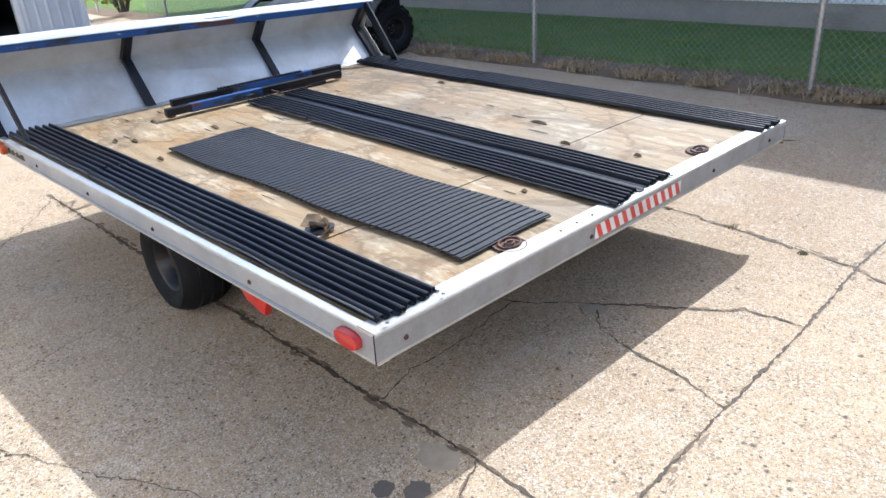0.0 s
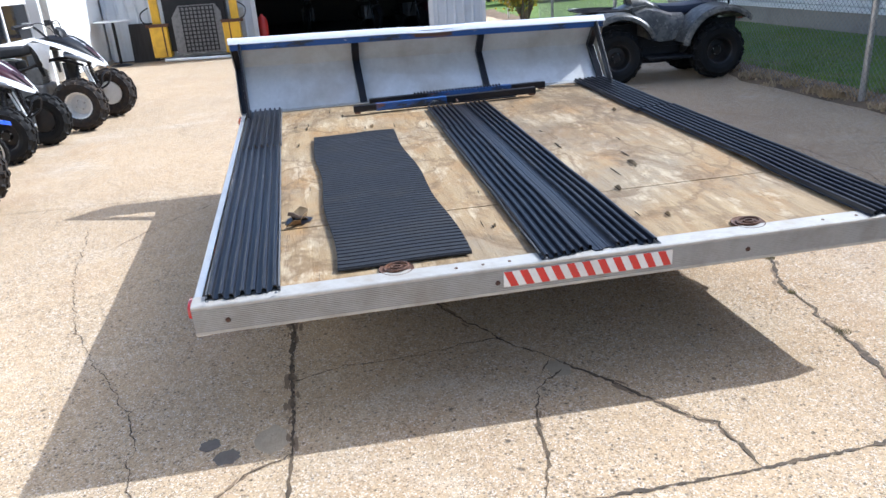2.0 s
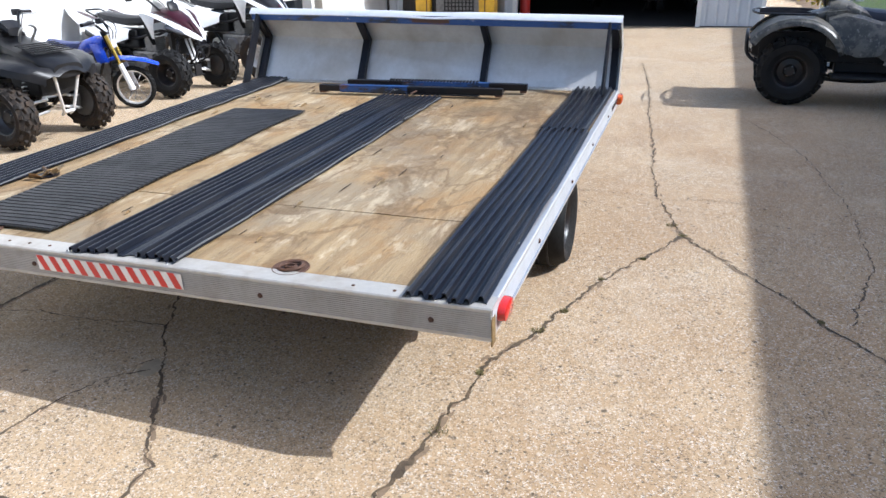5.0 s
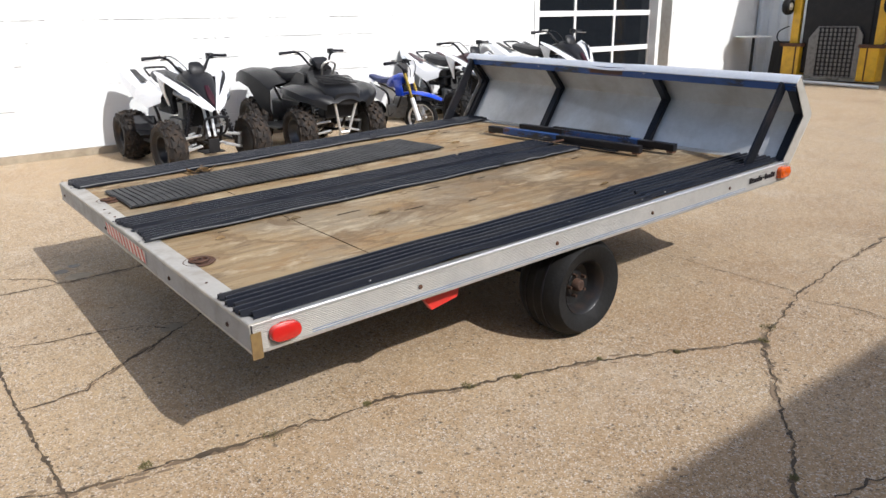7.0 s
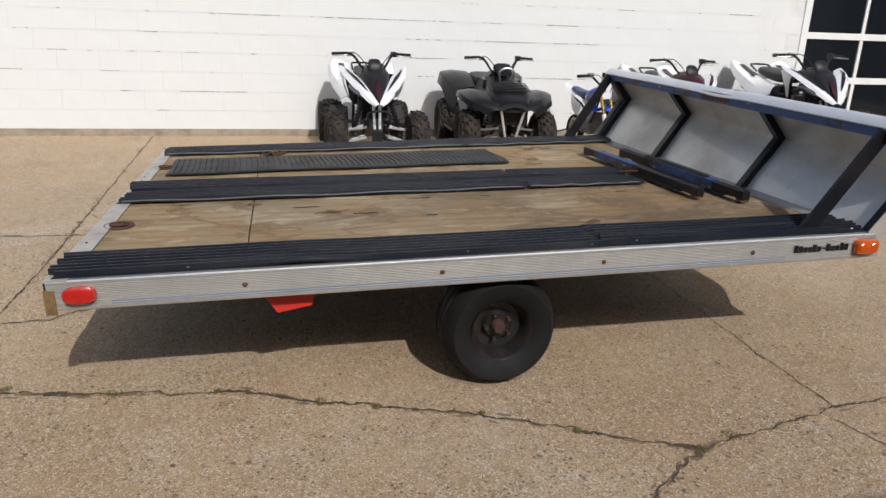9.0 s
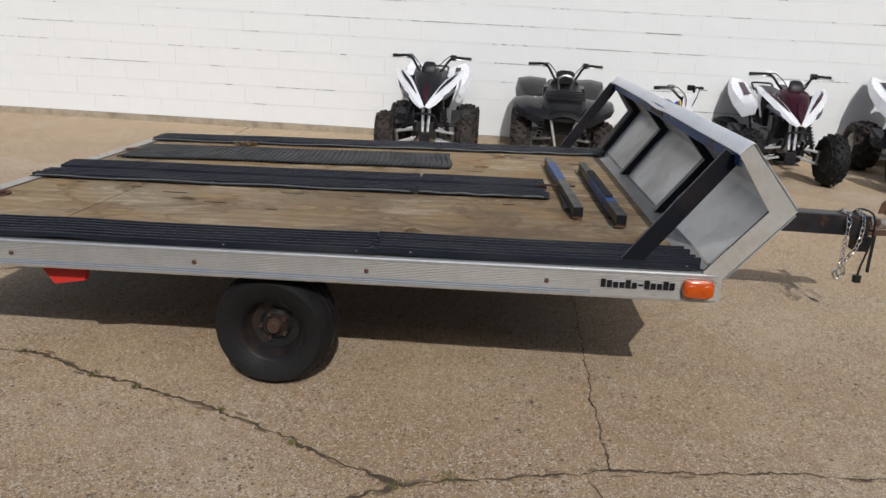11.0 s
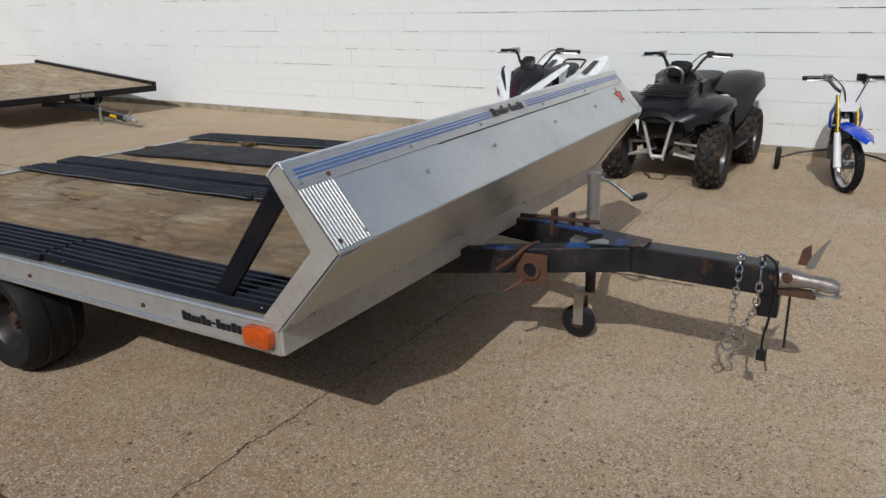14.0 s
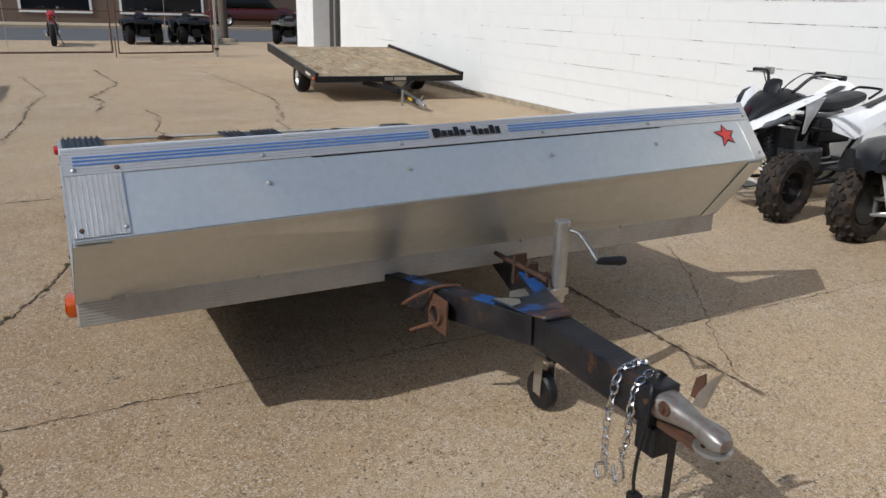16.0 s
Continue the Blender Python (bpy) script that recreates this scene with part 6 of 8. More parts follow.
def sport_quad(m, label, rim_mat, tyre_mat, dark, panel=PLASTIC_WHITE, group="parked quad bikes"):
    q = thing("quad_bike", m, label, "quad bike", group)
    for x in (-0.40, 0.40):
        quad_wheel(q, x, 0.63, 0.265, 0.128, 0.18, tyre_mat, rim_mat, 15, 5, 0.016, 4)
    for x in (-0.37, 0.37):
        quad_wheel(q, x, -0.62, 0.255, 0.115, 0.27, tyre_mat, rim_mat, 14, 6, 0.02)
    arms_and_shocks(q, 0.63, 0.40, 0.265, FRAME_STEEL, STEEL_BLACK)
    engine_and_frame(q, -0.22, 0.2, 0.24)
    part("rear_axle", tube(bmesh.new(), [(-0.36, -0.62, 0.255), (0.36, -0.62, 0.255)], 0.022, 10), ENGINE, q, smooth=True)
    part("swingarm", boxes((-0.1, -0.05, -0.62, -0.2, 0.25, 0.31), (0.05, 0.1, -0.62, -0.2, 0.25, 0.31), (-0.06, 0.06, -0.68, -0.56, 0.2, 0.33)), ENGINE, q)
    handlebar(q, 0.27, 1.035, 0.392, 0.15)
    # nose, hood and headlights
    hood = part("hood", loft(bmesh.new(), [ring_of(0, y, z, w, h, 14, 2.6) for y, z, w, h in ((0.92, 0.60, 0.025, 0.035), (0.84, 0.65, 0.09, 0.075), (0.72, 0.72, 0.17, 0.12), (0.58, 0.79, 0.25, 0.14), (0.44, 0.845, 0.29, 0.14), (0.3, 0.865, 0.25, 0.13))]), dark, q, "dark graphic hood", smooth=True)
    part("hood_stripe", loft(bmesh.new(), [ring_of(0, y, z, w, 0.012, 8, 2.2) for y, z, w in ((0.925, 0.64, 0.02), (0.84, 0.712, 0.06), (0.72, 0.80, 0.04))]), PLASTIC_MAROON, hood, "maroon emblem")
    part("number_plate", loft(bmesh.new(), [ring_of(0, y, z, w, h, 10, 3) for y, z, w, h in ((0.47, 0.88, 0.12, 0.07), (0.44, 0.93, 0.15, 0.1), (0.40, 0.97, 0.12, 0.07))]), PLASTIC_BLACK, q, smooth=True)
    for s in (-1, 1):
        # pointed front fender: a V from the nose, cresting over the wheel
        rows = []
        for y, pts in ((0.955, ((0.0, 0.60), (0.012, 0.602), (0.03, 0.596), (0.036, 0.582))), (0.88, ((0.028, 0.648), (0.055, 0.654), (0.09, 0.645), (0.10, 0.615))), (0.76, ((0.07, 0.71), (0.105, 0.728), (0.155, 0.722), (0.175, 0.685))), (0.62, ((0.115, 0.775), (0.155, 0.80), (0.215, 0.80), (0.245, 0.765))), (0.48, ((0.155, 0.825), (0.205, 0.855), (0.27, 0.862), (0.305, 0.83))), (0.36, ((0.2, 0.86), (0.25, 0.89), (0.305, 0.905), (0.335, 0.88))), (0.27, ((0.25, 0.895), (0.285, 0.915), (0.325, 0.93), (0.345, 0.92)))):
            rows.append([(s * x, y, z) for x, z in pts])
        fender = part("front_fender", shell(bmesh.new(), rows, 0.006), panel, q, smooth=True)
        rows = [[(s * x0, y, z0), (s * x1, y, z1)] for y, x0, z0, x1, z1 in ((0.79, 0.092, 0.714, 0.1, 0.717), (0.68, 0.135, 0.776, 0.165, 0.78), (0.55, 0.188, 0.834, 0.232, 0.84), (0.42, 0.25, 0.882, 0.275, 0.887), (0.33, 0.28, 0.905, 0.285, 0.906))]
        part("graphic", slab(bmesh.new(), rows, (0, 0.004, 0.004)), dark, fender, "dark swoosh graphic")
        # side shroud: an arch behind the front wheel
        rows = [[(s * (x + 0.012 * math.sin(math.pi * u)), y - deep * u, z + 0.02 * u) for u in (0.0, 0.33, 0.67, 1.0)] for x, y, z, deep in ((0.3, 0.44, 0.87, 0.24), (0.31, 0.42, 0.82, 0.17), (0.3, 0.39, 0.75, 0.11), (0.275, 0.36, 0.68, 0.07), (0.25, 0.33, 0.61, 0.04))]
        part("side_shroud", shell(bmesh.new(), rows, 0.007), panel, q, smooth=True)
        part("shroud_lining", shell(bmesh.new(), [[(s * x, y, z) for x in (x0, x1)] for x0, x1, y, z in ((0.16, 0.29, 0.22, 0.85), (0.16, 0.27, 0.22, 0.78), (0.15, 0.24, 0.22, 0.66), (0.15, 0.2, 0.24, 0.54))], 0.005), PLASTIC_GREY, q)
        part("headlight", loft(bmesh.new(), [ring_of(s * x, y, z, w, h, 14, 2.3) for x, y, z, w, h in ((0.21, 0.54, 0.745, 0.12, 0.06), (0.18, 0.66, 0.715, 0.115, 0.07), (0.15, 0.75, 0.68, 0.09, 0.055), (0.13, 0.79, 0.665, 0.04, 0.025))]), mat("headlight_lens", (0.14, 0.145, 0.155), 0.08, 0.3, amount=0.1, relief=0) if "headlight_lens" not in bpy.data.materials else bpy.data.materials["headlight_lens"], q, "clear headlight", smooth=True)
        # rear fender: rises to a pointed tail
        rows = []
        for y, pts in ((-0.12, ((0.12, 0.70), (0.16, 0.70), (0.19, 0.66), (0.2, 0.60))), (-0.30, ((0.13, 0.73), (0.2, 0.73), (0.26, 0.66), (0.28, 0.54))), (-0.48, ((0.13, 0.765), (0.24, 0.79), (0.33, 0.76), (0.36, 0.66))), (-0.66, ((0.12, 0.80), (0.25, 0.84), (0.36, 0.84), (0.39, 0.77))), (-0.84, ((0.11, 0.83), (0.24, 0.88), (0.35, 0.90), (0.38, 0.86))), (-0.99, ((0.12, 0.87), (0.22, 0.92), (0.31, 0.945), (0.33, 0.935)))):
            rows.append([(s * x, y, z) for x, z in pts])
        rear = part("rear_fender", shell(bmesh.new(), rows, 0.006), panel, q, smooth=True)
        rows = [[(s * (0.2 + 0.06 * j), y, z) for j in (0, 1)] for y, z in ((-0.42, 0.792), (-0.64, 0.846), (-0.86, 0.892))]
        part("graphic", slab(bmesh.new(), rows, (0, 0, 0.004)), dark, rear, "dark swoosh graphic")
        part("heel_guard", shell(bmesh.new(), [[(s * 0.2, -0.1, 0.3), (s * 0.42, -0.14, 0.3)], [(s * 0.2, -0.26, 0.32), (s * 0.42, -0.28, 0.33)], [(s * 0.2, -0.36, 0.45), (s * 0.4, -0.38, 0.47)]], 0.006), PLASTIC_BLACK, q)
    part("tank_cover", loft(bmesh.new(), [ring_of(0, y, z, w, h, 12, 2.5) for y, z, w, h in ((0.40, 0.83, 0.19, 0.12), (0.28, 0.85, 0.24, 0.14), (0.12, 0.82, 0.23, 0.13), (0.02, 0.79, 0.18, 0.1))]), dark, q, "dark tank cover", smooth=True)
    part("seat", loft(bmesh.new(), [ring_of(0, y, z, w, h, 14, 2.8) for y, z, w, h in ((0.10, 0.80, 0.14, 0.08), (-0.02, 0.79, 0.2, 0.11), (-0.22, 0.785, 0.25, 0.12), (-0.45, 0.81, 0.26, 0.11), (-0.62, 0.84, 0.22, 0.09), (-0.70, 0.85, 0.14, 0.05))]), SEAT, q, "black vinyl seat", smooth=True)
    part("grab_bar", tube(bmesh.new(), curve([(-0.11, -0.66, 0.83), (-0.11, -0.86, 0.89), (-0.07, -0.92, 0.90), (0.07, -0.92, 0.90), (0.11, -0.86, 0.89), (0.11, -0.66, 0.83)], 4), 0.011, 7), STEEL_BLACK, q, smooth=True)
    part("front_bumper", tube(bmesh.new(), curve([(-0.09, 0.70, 0.34), (-0.10, 0.86, 0.40), (-0.09, 0.92, 0.52), (0.09, 0.92, 0.52), (0.10, 0.86, 0.40), (0.09, 0.70, 0.34)], 4), 0.012, 7), STEEL_BLACK, q, smooth=True)
    part("skid_plate", boxes((-0.1, 0.1, 0.5, 0.76, 0.19, 0.2), (-0.05, 0.05, 0.74, 0.77, 0.2, 0.32)), PLASTIC_BLACK, q)
    for x in (-0.035, 0.03):
        part("front_tube", tube(bmesh.new(), [(x, 0.62, 0.60), (x * 0.8, 0.73, 0.34)], 0.014, 8), FRAME_STEEL, q, "bright frame tube", smooth=True)
    part("radiator", boxes((-0.13, 0.13, 0.42, 0.46, 0.42, 0.66)), PLASTIC_BLACK, q)
    part("airbox", boxes((-0.12, 0.12, -0.5, -0.05, 0.48, 0.7), bevel=0.03), PLASTIC_BLACK, q)
    part("exhaust", tube(bmesh.new(), [(0.16, -0.2, 0.55), (0.17, -0.35, 0.6), (0.18, -0.8, 0.66)], [0.022, 0.05, 0.05], 12), ENGINE, q, smooth=True)
    # short overhangs before the front axle and behind the rear one
    for ob in q.children_recursive:
        if ob.type == "MESH" and ob.name.split(".")[0] not in ("wheel", "tyre", "lug_nut"):
            for v in ob.data.vertices:
                if v.co.y > 0.45:
                    v.co.y = 0.45 + (v.co.y - 0.45) * 0.72
                elif v.co.y < -0.62:
                    v.co.y = -0.62 + (v.co.y + 0.62) * 0.72
    return q


def fender_over(bm, cx, w, cy, cz, r, a0, a1, out=0.05, steps=10, thick=0.008):
    """A fender arched over a wheel: w wide, from angle a0 to a1 (degrees, 0 ahead, 90 up)."""
    rows = []
    for i in range(steps + 1):
        a = radians(a0 + (a1 - a0) * i / steps)
        c, s = math.cos(a), math.sin(a)
        sign = 1 if cx > 0 else -1
        rows.append([(cx - sign * w / 2 + sign * w * u, cy + c * (r - dz), cz + s * (r - dz)) for u, dz in ((0, -0.02), (0.3, -0.005), (0.7, 0.0), (0.93, 0.012), (1.0, 0.045))])
    return shell(bm, rows, thick)


def rack(name, q, y0, y1, half, z, rails=6):
    frame_bm = tube(bmesh.new(), curve([(-half, y0, z), (-half, y1, z + 0.01), (half, y1, z + 0.01), (half, y0, z), (-half, y0, z)], 5), 0.011, 7)
    holder = part(name, frame_bm, STEEL_BLACK, q, "black tubular steel rack", smooth=True)
    for k in range(rails):
        x = -half + 2 * half * (k + 0.5) / rails
        part("rack_bar", tube(bmesh.new(), [(x, y0, z), (x, y1, z + 0.01)], 0.008, 6), STEEL_BLACK, holder, smooth=True)
    for x in (-half * 0.6, half * 0.6):
        part("rack_leg", tube(bmesh.new(), [(x, (y0 + y1) / 2, z), (x * 0.8, (y0 + y1) / 2, z - 0.13)], 0.01, 6), STEEL_BLACK, holder, smooth=True)
    return holder


def utility_quad(m, label, body, seat_mat, r=0.30, racks=True, tyre_mat=TYRE, group="parked quad bikes", rim_mat=RIM_BLACK, bars=1.07):
    q = thing("quad_bike", m, label, "quad bike", group)
    wb = 0.62
    for x in (-0.42, 0.42):
        quad_wheel(q, x, wb, r, 0.15, 0.2, tyre_mat, rim_mat, 17, 5, 0.022)
        quad_wheel(q, x, -wb, r, 0.15, 0.25, tyre_mat, rim_mat, 16, 6, 0.022)
    arms_and_shocks(q, wb, 0.42, r, FRAME_STEEL if not racks else STEEL_BLACK, GALV if not racks else STEEL_BLACK)
    engine_and_frame(q, -0.25, 0.2, 0.26, 0.34)
    part("rear_axle", tube(bmesh.new(), [(-0.4, -wb, r), (0.4, -wb, r)], 0.025, 10), ENGINE, q, smooth=True)
    handlebar(q, 0.26, bars, 0.38, 0.16)
    part("instrument_pod", loft(bmesh.new(), [ring_of(0, y, z, w, h, 10, 3) for y, z, w, h in ((0.40, bars - 0.14, 0.14, 0.07), (0.34, bars - 0.09, 0.2, 0.1), (0.24, bars - 0.09, 0.16, 0.07))]), PLASTIC_BLACK, q, smooth=True)
    for s in (-1, 1):
        if racks:
            part("front_fender", fender_over(bmesh.new(), s * 0.42, 0.30, wb, r + 0.02, r + 0.16, 36, 152), body, q, smooth=True)
            part("rear_fender", fender_over(bmesh.new(), s * 0.42, 0.32, -wb, r + 0.03, r + 0.17, 12, 132), body, q, smooth=True)
            part("inner_fender", fender_over(bmesh.new(), s * 0.41, 0.28, wb, r + 0.02, r + 0.135, 32, 160), PLASTIC_BLACK, q, smooth=True)
            part("inner_fender", fender_over(bmesh.new(), s * 0.41, 0.30, -wb, r + 0.03, r + 0.145, 16, 128), PLASTIC_BLACK, q, smooth=True)
            rows = [[(s * x, y, z) for x, z in ((0.2, zt), (0.27, zt - 0.03), (0.33, (zt + zb) / 2), (0.35, zb))] for y, zt, zb in ((0.34, 0.82, 0.56), (0.2, 0.86, 0.50), (0.05, 0.83, 0.46), (-0.1, 0.78, 0.47), (-0.26, 0.77, 0.55))]
            part("body_panel", shell(bmesh.new(), rows, 0.008), body, q, "patterned side panel", smooth=True)
            part("inner_panel", boxes((s * 0.25 - 0.01, s * 0.25 + 0.01, -wb - 0.3, wb + 0.3, 0.4, 0.68), bevel=0.004), PLASTIC_BLACK, q, "dark inner wheel-well panel")
            part("fender_flare", fender_over(bmesh.new(), s * 0.575, 0.03, wb, r + 0.02, r + 0.135, 34, 154, thick=0.012), body, q, smooth=True)
            part("fender_flare", fender_over(bmesh.new(), s * 0.585, 0.03, -wb, r + 0.03, r + 0.145, 8, 136, thick=0.012), body, q, smooth=True)
        else:
            rows = []
            for y, pts in ((-0.22, ((0.16, 0.74), (0.3, 0.72), (0.38, 0.66), (0.40, 0.40))), (-0.38, ((0.17, 0.80), (0.34, 0.80), (0.43, 0.76), (0.45, 0.46))), (-0.55, ((0.17, 0.86), (0.36, 0.87), (0.49, 0.84), (0.51, 0.68))), (-0.78, ((0.17, 0.88), (0.36, 0.895), (0.5, 0.87), (0.53, 0.74))), (-0.98, ((0.17, 0.84), (0.34, 0.85), (0.48, 0.82), (0.5, 0.72)))):
                rows.append([(s * x, y, z) for x, z in pts])
            part("rear_fender", shell(bmesh.new(), rows, 0.01), body, q, smooth=True)
        part("footwell", boxes((s * 0.36 - 0.16, s * 0.36 + 0.16, -0.3, 0.26, 0.27, 0.3), (s * 0.21 - 0.02, s * 0.21 + 0.02, -0.25, 0.22, 0.3, 0.55), bevel=0.012), PLASTIC_BLACK, q)
        part("side_panel", loft(bmesh.new(), [[(s * (0.16 + o), y, z) for o, z in ((0, 0.55), (0.07, 0.56), (0.05, zt), (0, zt))] for y, zt in ((0.36, 0.86), (0.18, 0.88), (-0.02, 0.76), (-0.24, 0.70))]), body, q, smooth=True)
        if racks:
            part("headlight", loft(bmesh.new(), [ring_of(s * 0.2, y, z, w, h, 12, 2.6) for y, z, w, h in ((0.84, 0.68, 0.17, 0.09), (0.93, 0.66, 0.15, 0.08), (0.95, 0.655, 0.08, 0.04))]), bpy.data.materials["headlight_lens"], q, "headlight", smooth=True)
        part("tail_lamp", boxes((s * 0.24 - 0.06, s * 0.24 + 0.06, -0.99, -0.96, 0.66, 0.71), bevel=0.008), RED_LENS, q, "red tail lamp")
    if not racks:
        rows = []
        for y, w, zc in ((0.97, 0.24, 0.62), (0.92, 0.36, 0.68), (0.80, 0.47, 0.73), (0.62, 0.52, 0.775), (0.45, 0.52, 0.79), (0.34, 0.46, 0.77)):
            rows.append([(w * u, y - 0.05 * abs(u) ** 3, zc - dz) for u, dz in ((-1, 0.10), (-0.97, 0.045), (-0.75, 0.02), (-0.55, 0.03), (-0.3, 0.0), (0, -0.012), (0.3, 0.0), (0.55, 0.03), (0.75, 0.02), (0.97, 0.045), (1, 0.10))])
        part("front_fender", shell(bmesh.new(), rows, 0.01), body, q, "one-piece hood and front fenders", smooth=True)
    part("hood", loft(bmesh.new(), [ring_of(0, y, z, w, h, 14, 3.2) for y, z, w, h in ((0.94, 0.63, 0.30, 0.12), (0.84, 0.69, 0.44, 0.12), (0.62, 0.755, 0.46, 0.12), (0.42, 0.80, 0.40, 0.14), (0.30, 0.84, 0.32, 0.16))]), body, q, smooth=True)
    part("tank_cover", loft(bmesh.new(), [ring_of(0, y, z, w, h, 14, 2.8) for y, z, w, h in ((0.34, 0.86, 0.3, 0.2), (0.18, 0.86, 0.32, 0.2), (0.02, 0.80, 0.3, 0.16), (-0.06, 0.76, 0.26, 0.12))]), body, q, smooth=True)
    part("seat", loft(bmesh.new(), [ring_of(0, y, z, w, h, 14, 3) for y, z, w, h in ((0.08, 0.86, 0.18, 0.08), (-0.06, 0.815, 0.28, 0.13), (-0.3, 0.80, 0.33, 0.14), (-0.55, 0.825, 0.34, 0.13), (-0.72, 0.84, 0.3, 0.09), (-0.76, 0.84, 0.2, 0.05))]), seat_mat, q, "vinyl seat", smooth=True)
    part("rear_deck", loft(bmesh.new(), [ring_of(0, y, z, w, h, 12, 3.5) for y, z, w, h in ((-0.5, 0.72, 0.6, 0.1), (-0.75, 0.75, 0.74, 0.09), (-0.95, 0.72, 0.72, 0.1), (-1.0, 0.68, 0.6, 0.08))]), body, q, smooth=True)
    part("gearbox", boxes((-0.14, 0.14, -0.8, -0.4, 0.24, 0.5), bevel=0.03), PLASTIC_BLACK, q)
    part("air_intake", boxes((-0.2, 0.2, 0.45, 0.8, 0.42, 0.66), bevel=0.03), PLASTIC_BLACK, q)
    bumper = bmesh.new()
    if racks:
        tube(bumper, curve([(-0.26, 0.86, 0.34), (-0.27, 1.02, 0.46), (-0.24, 1.04, 0.64), (0.24, 1.04, 0.64), (0.27, 1.02, 0.46), (0.26, 0.86, 0.34)], 5), 0.018, 8)
        tube(bumper, [(-0.26, 1.02, 0.48), (0.26, 1.02, 0.48)], 0.014, 8)
        part("front_bumper", bumper, STEEL_BLACK, q, smooth=True)
        part("front_grille", loft(bmesh.new(), [ring_of(0, y, z, w, h, 14, 3.4) for y, z, w, h in ((0.7, 0.5, 0.5, 0.3), (0.9, 0.52, 0.48, 0.28), (0.985, 0.53, 0.4, 0.2))]), PLASTIC_BLACK, q, "black front grille", smooth=True)
        rack("front_rack", q, 0.46, 0.96, 0.38, 0.845, 4)
        rack("rear_rack", q, -1.06, -0.6, 0.40, 0.885, 4)
    else:
        tube(bumper, [(-0.04, 0.80, 0.24), (-0.05, 0.84, 0.27), (-0.13, 0.9, 0.6)], 0.014, 8)
        tube(bumper, [(0.04, 0.80, 0.24), (0.05, 0.84, 0.27), (0.13, 0.9, 0.6)], 0.014, 8)
        tube(bumper, [(-0.05, 0.84, 0.27), (0.05, 0.84, 0.27)], 0.016, 8)
        part("front_bumper", bumper, FRAME_STEEL, q, "pale tubular bumper", smooth=True)
        part("brush_guard", tube(bmesh.new(), curve([(-0.06, 0.5, 0.86), (-0.075, 0.56, 0.96), (0.0, 0.57, 1.0), (0.075, 0.56, 0.96), (0.06, 0.5, 0.86)], 5), 0.012, 7), GALV, q, smooth=True)
        slots = bmesh.new()
        for k in range(6):
            box(slots, -0.2, 0.2, 0.6 + 0.04 * k, 0.62 + 0.04 * k, 0.838 - 0.012 * k, 0.848 - 0.012 * k)
        part("hood_grille", slots, PLASTIC_BLACK, q, "slotted grille on the hood")
    return q


quad_one = sport_quad(pose(-1.674, -4.03, 0, 0, 0, 0), "white sport quad bike with black graphics and muddy tyres", RIM_BLACK, TYRE_MUD, PLASTIC_BLACK)
sport_quad(pose(-5.38, -4.33, 0, 0, 0, -4.5), "white and maroon sport quad bike with black rims", RIM_BLACK, TYRE, PLASTIC_MAROON)
sport_quad(pose(-6.9, -4.13, 0, 0, 0, -7) @ Matrix.Scale(1.1, 4), "large white and black sport quad bike with silver rims", RIM_SILVER, TYRE_MUD, PLASTIC_BLACK)
utility_quad(pose(-3.04, -4.03, 0, 0, 0, -2.6) @ Matrix.Scale(0.95, 4), "faded black utility quad bike with muddy tyres", PLASTIC_GREY, SEAT, 0.285, False, TYRE_MUD, rim_mat=RIM_GREY, bars=1.08)
camo = utility_quad(pose(-6.5, 3.26, 0, 0, 0, 177), "camouflage utility quad bike with black racks and navy seat", CAMO, SEAT_BLUE, 0.325, True, TYRE, bars=1.12)
bottle = thing("spray_bottle", camo.matrix_basis @ pose(0.02, 0.08, 0.945), "white plastic spray bottle standing on the camouflage quad", "bottle")
part("body", lathe(bmesh.new(), [(0.0, 0.0), (0.036, 0.0), (0.04, 0.01), (0.04, 0.1), (0.03, 0.13), (0.014, 0.15), (0.014, 0.165), (0.0, 0.165)], (0, 0, 0), (0, 0, 1), 16), PLASTIC_WHITE, bottle, smooth=True)
part("trigger_head", boxes((-0.012, 0.012, -0.03, 0.045, 0.165, 0.19), (-0.006, 0.006, 0.02, 0.03, 0.12, 0.165), bevel=0.003), PAINT_WHITE, bottle)


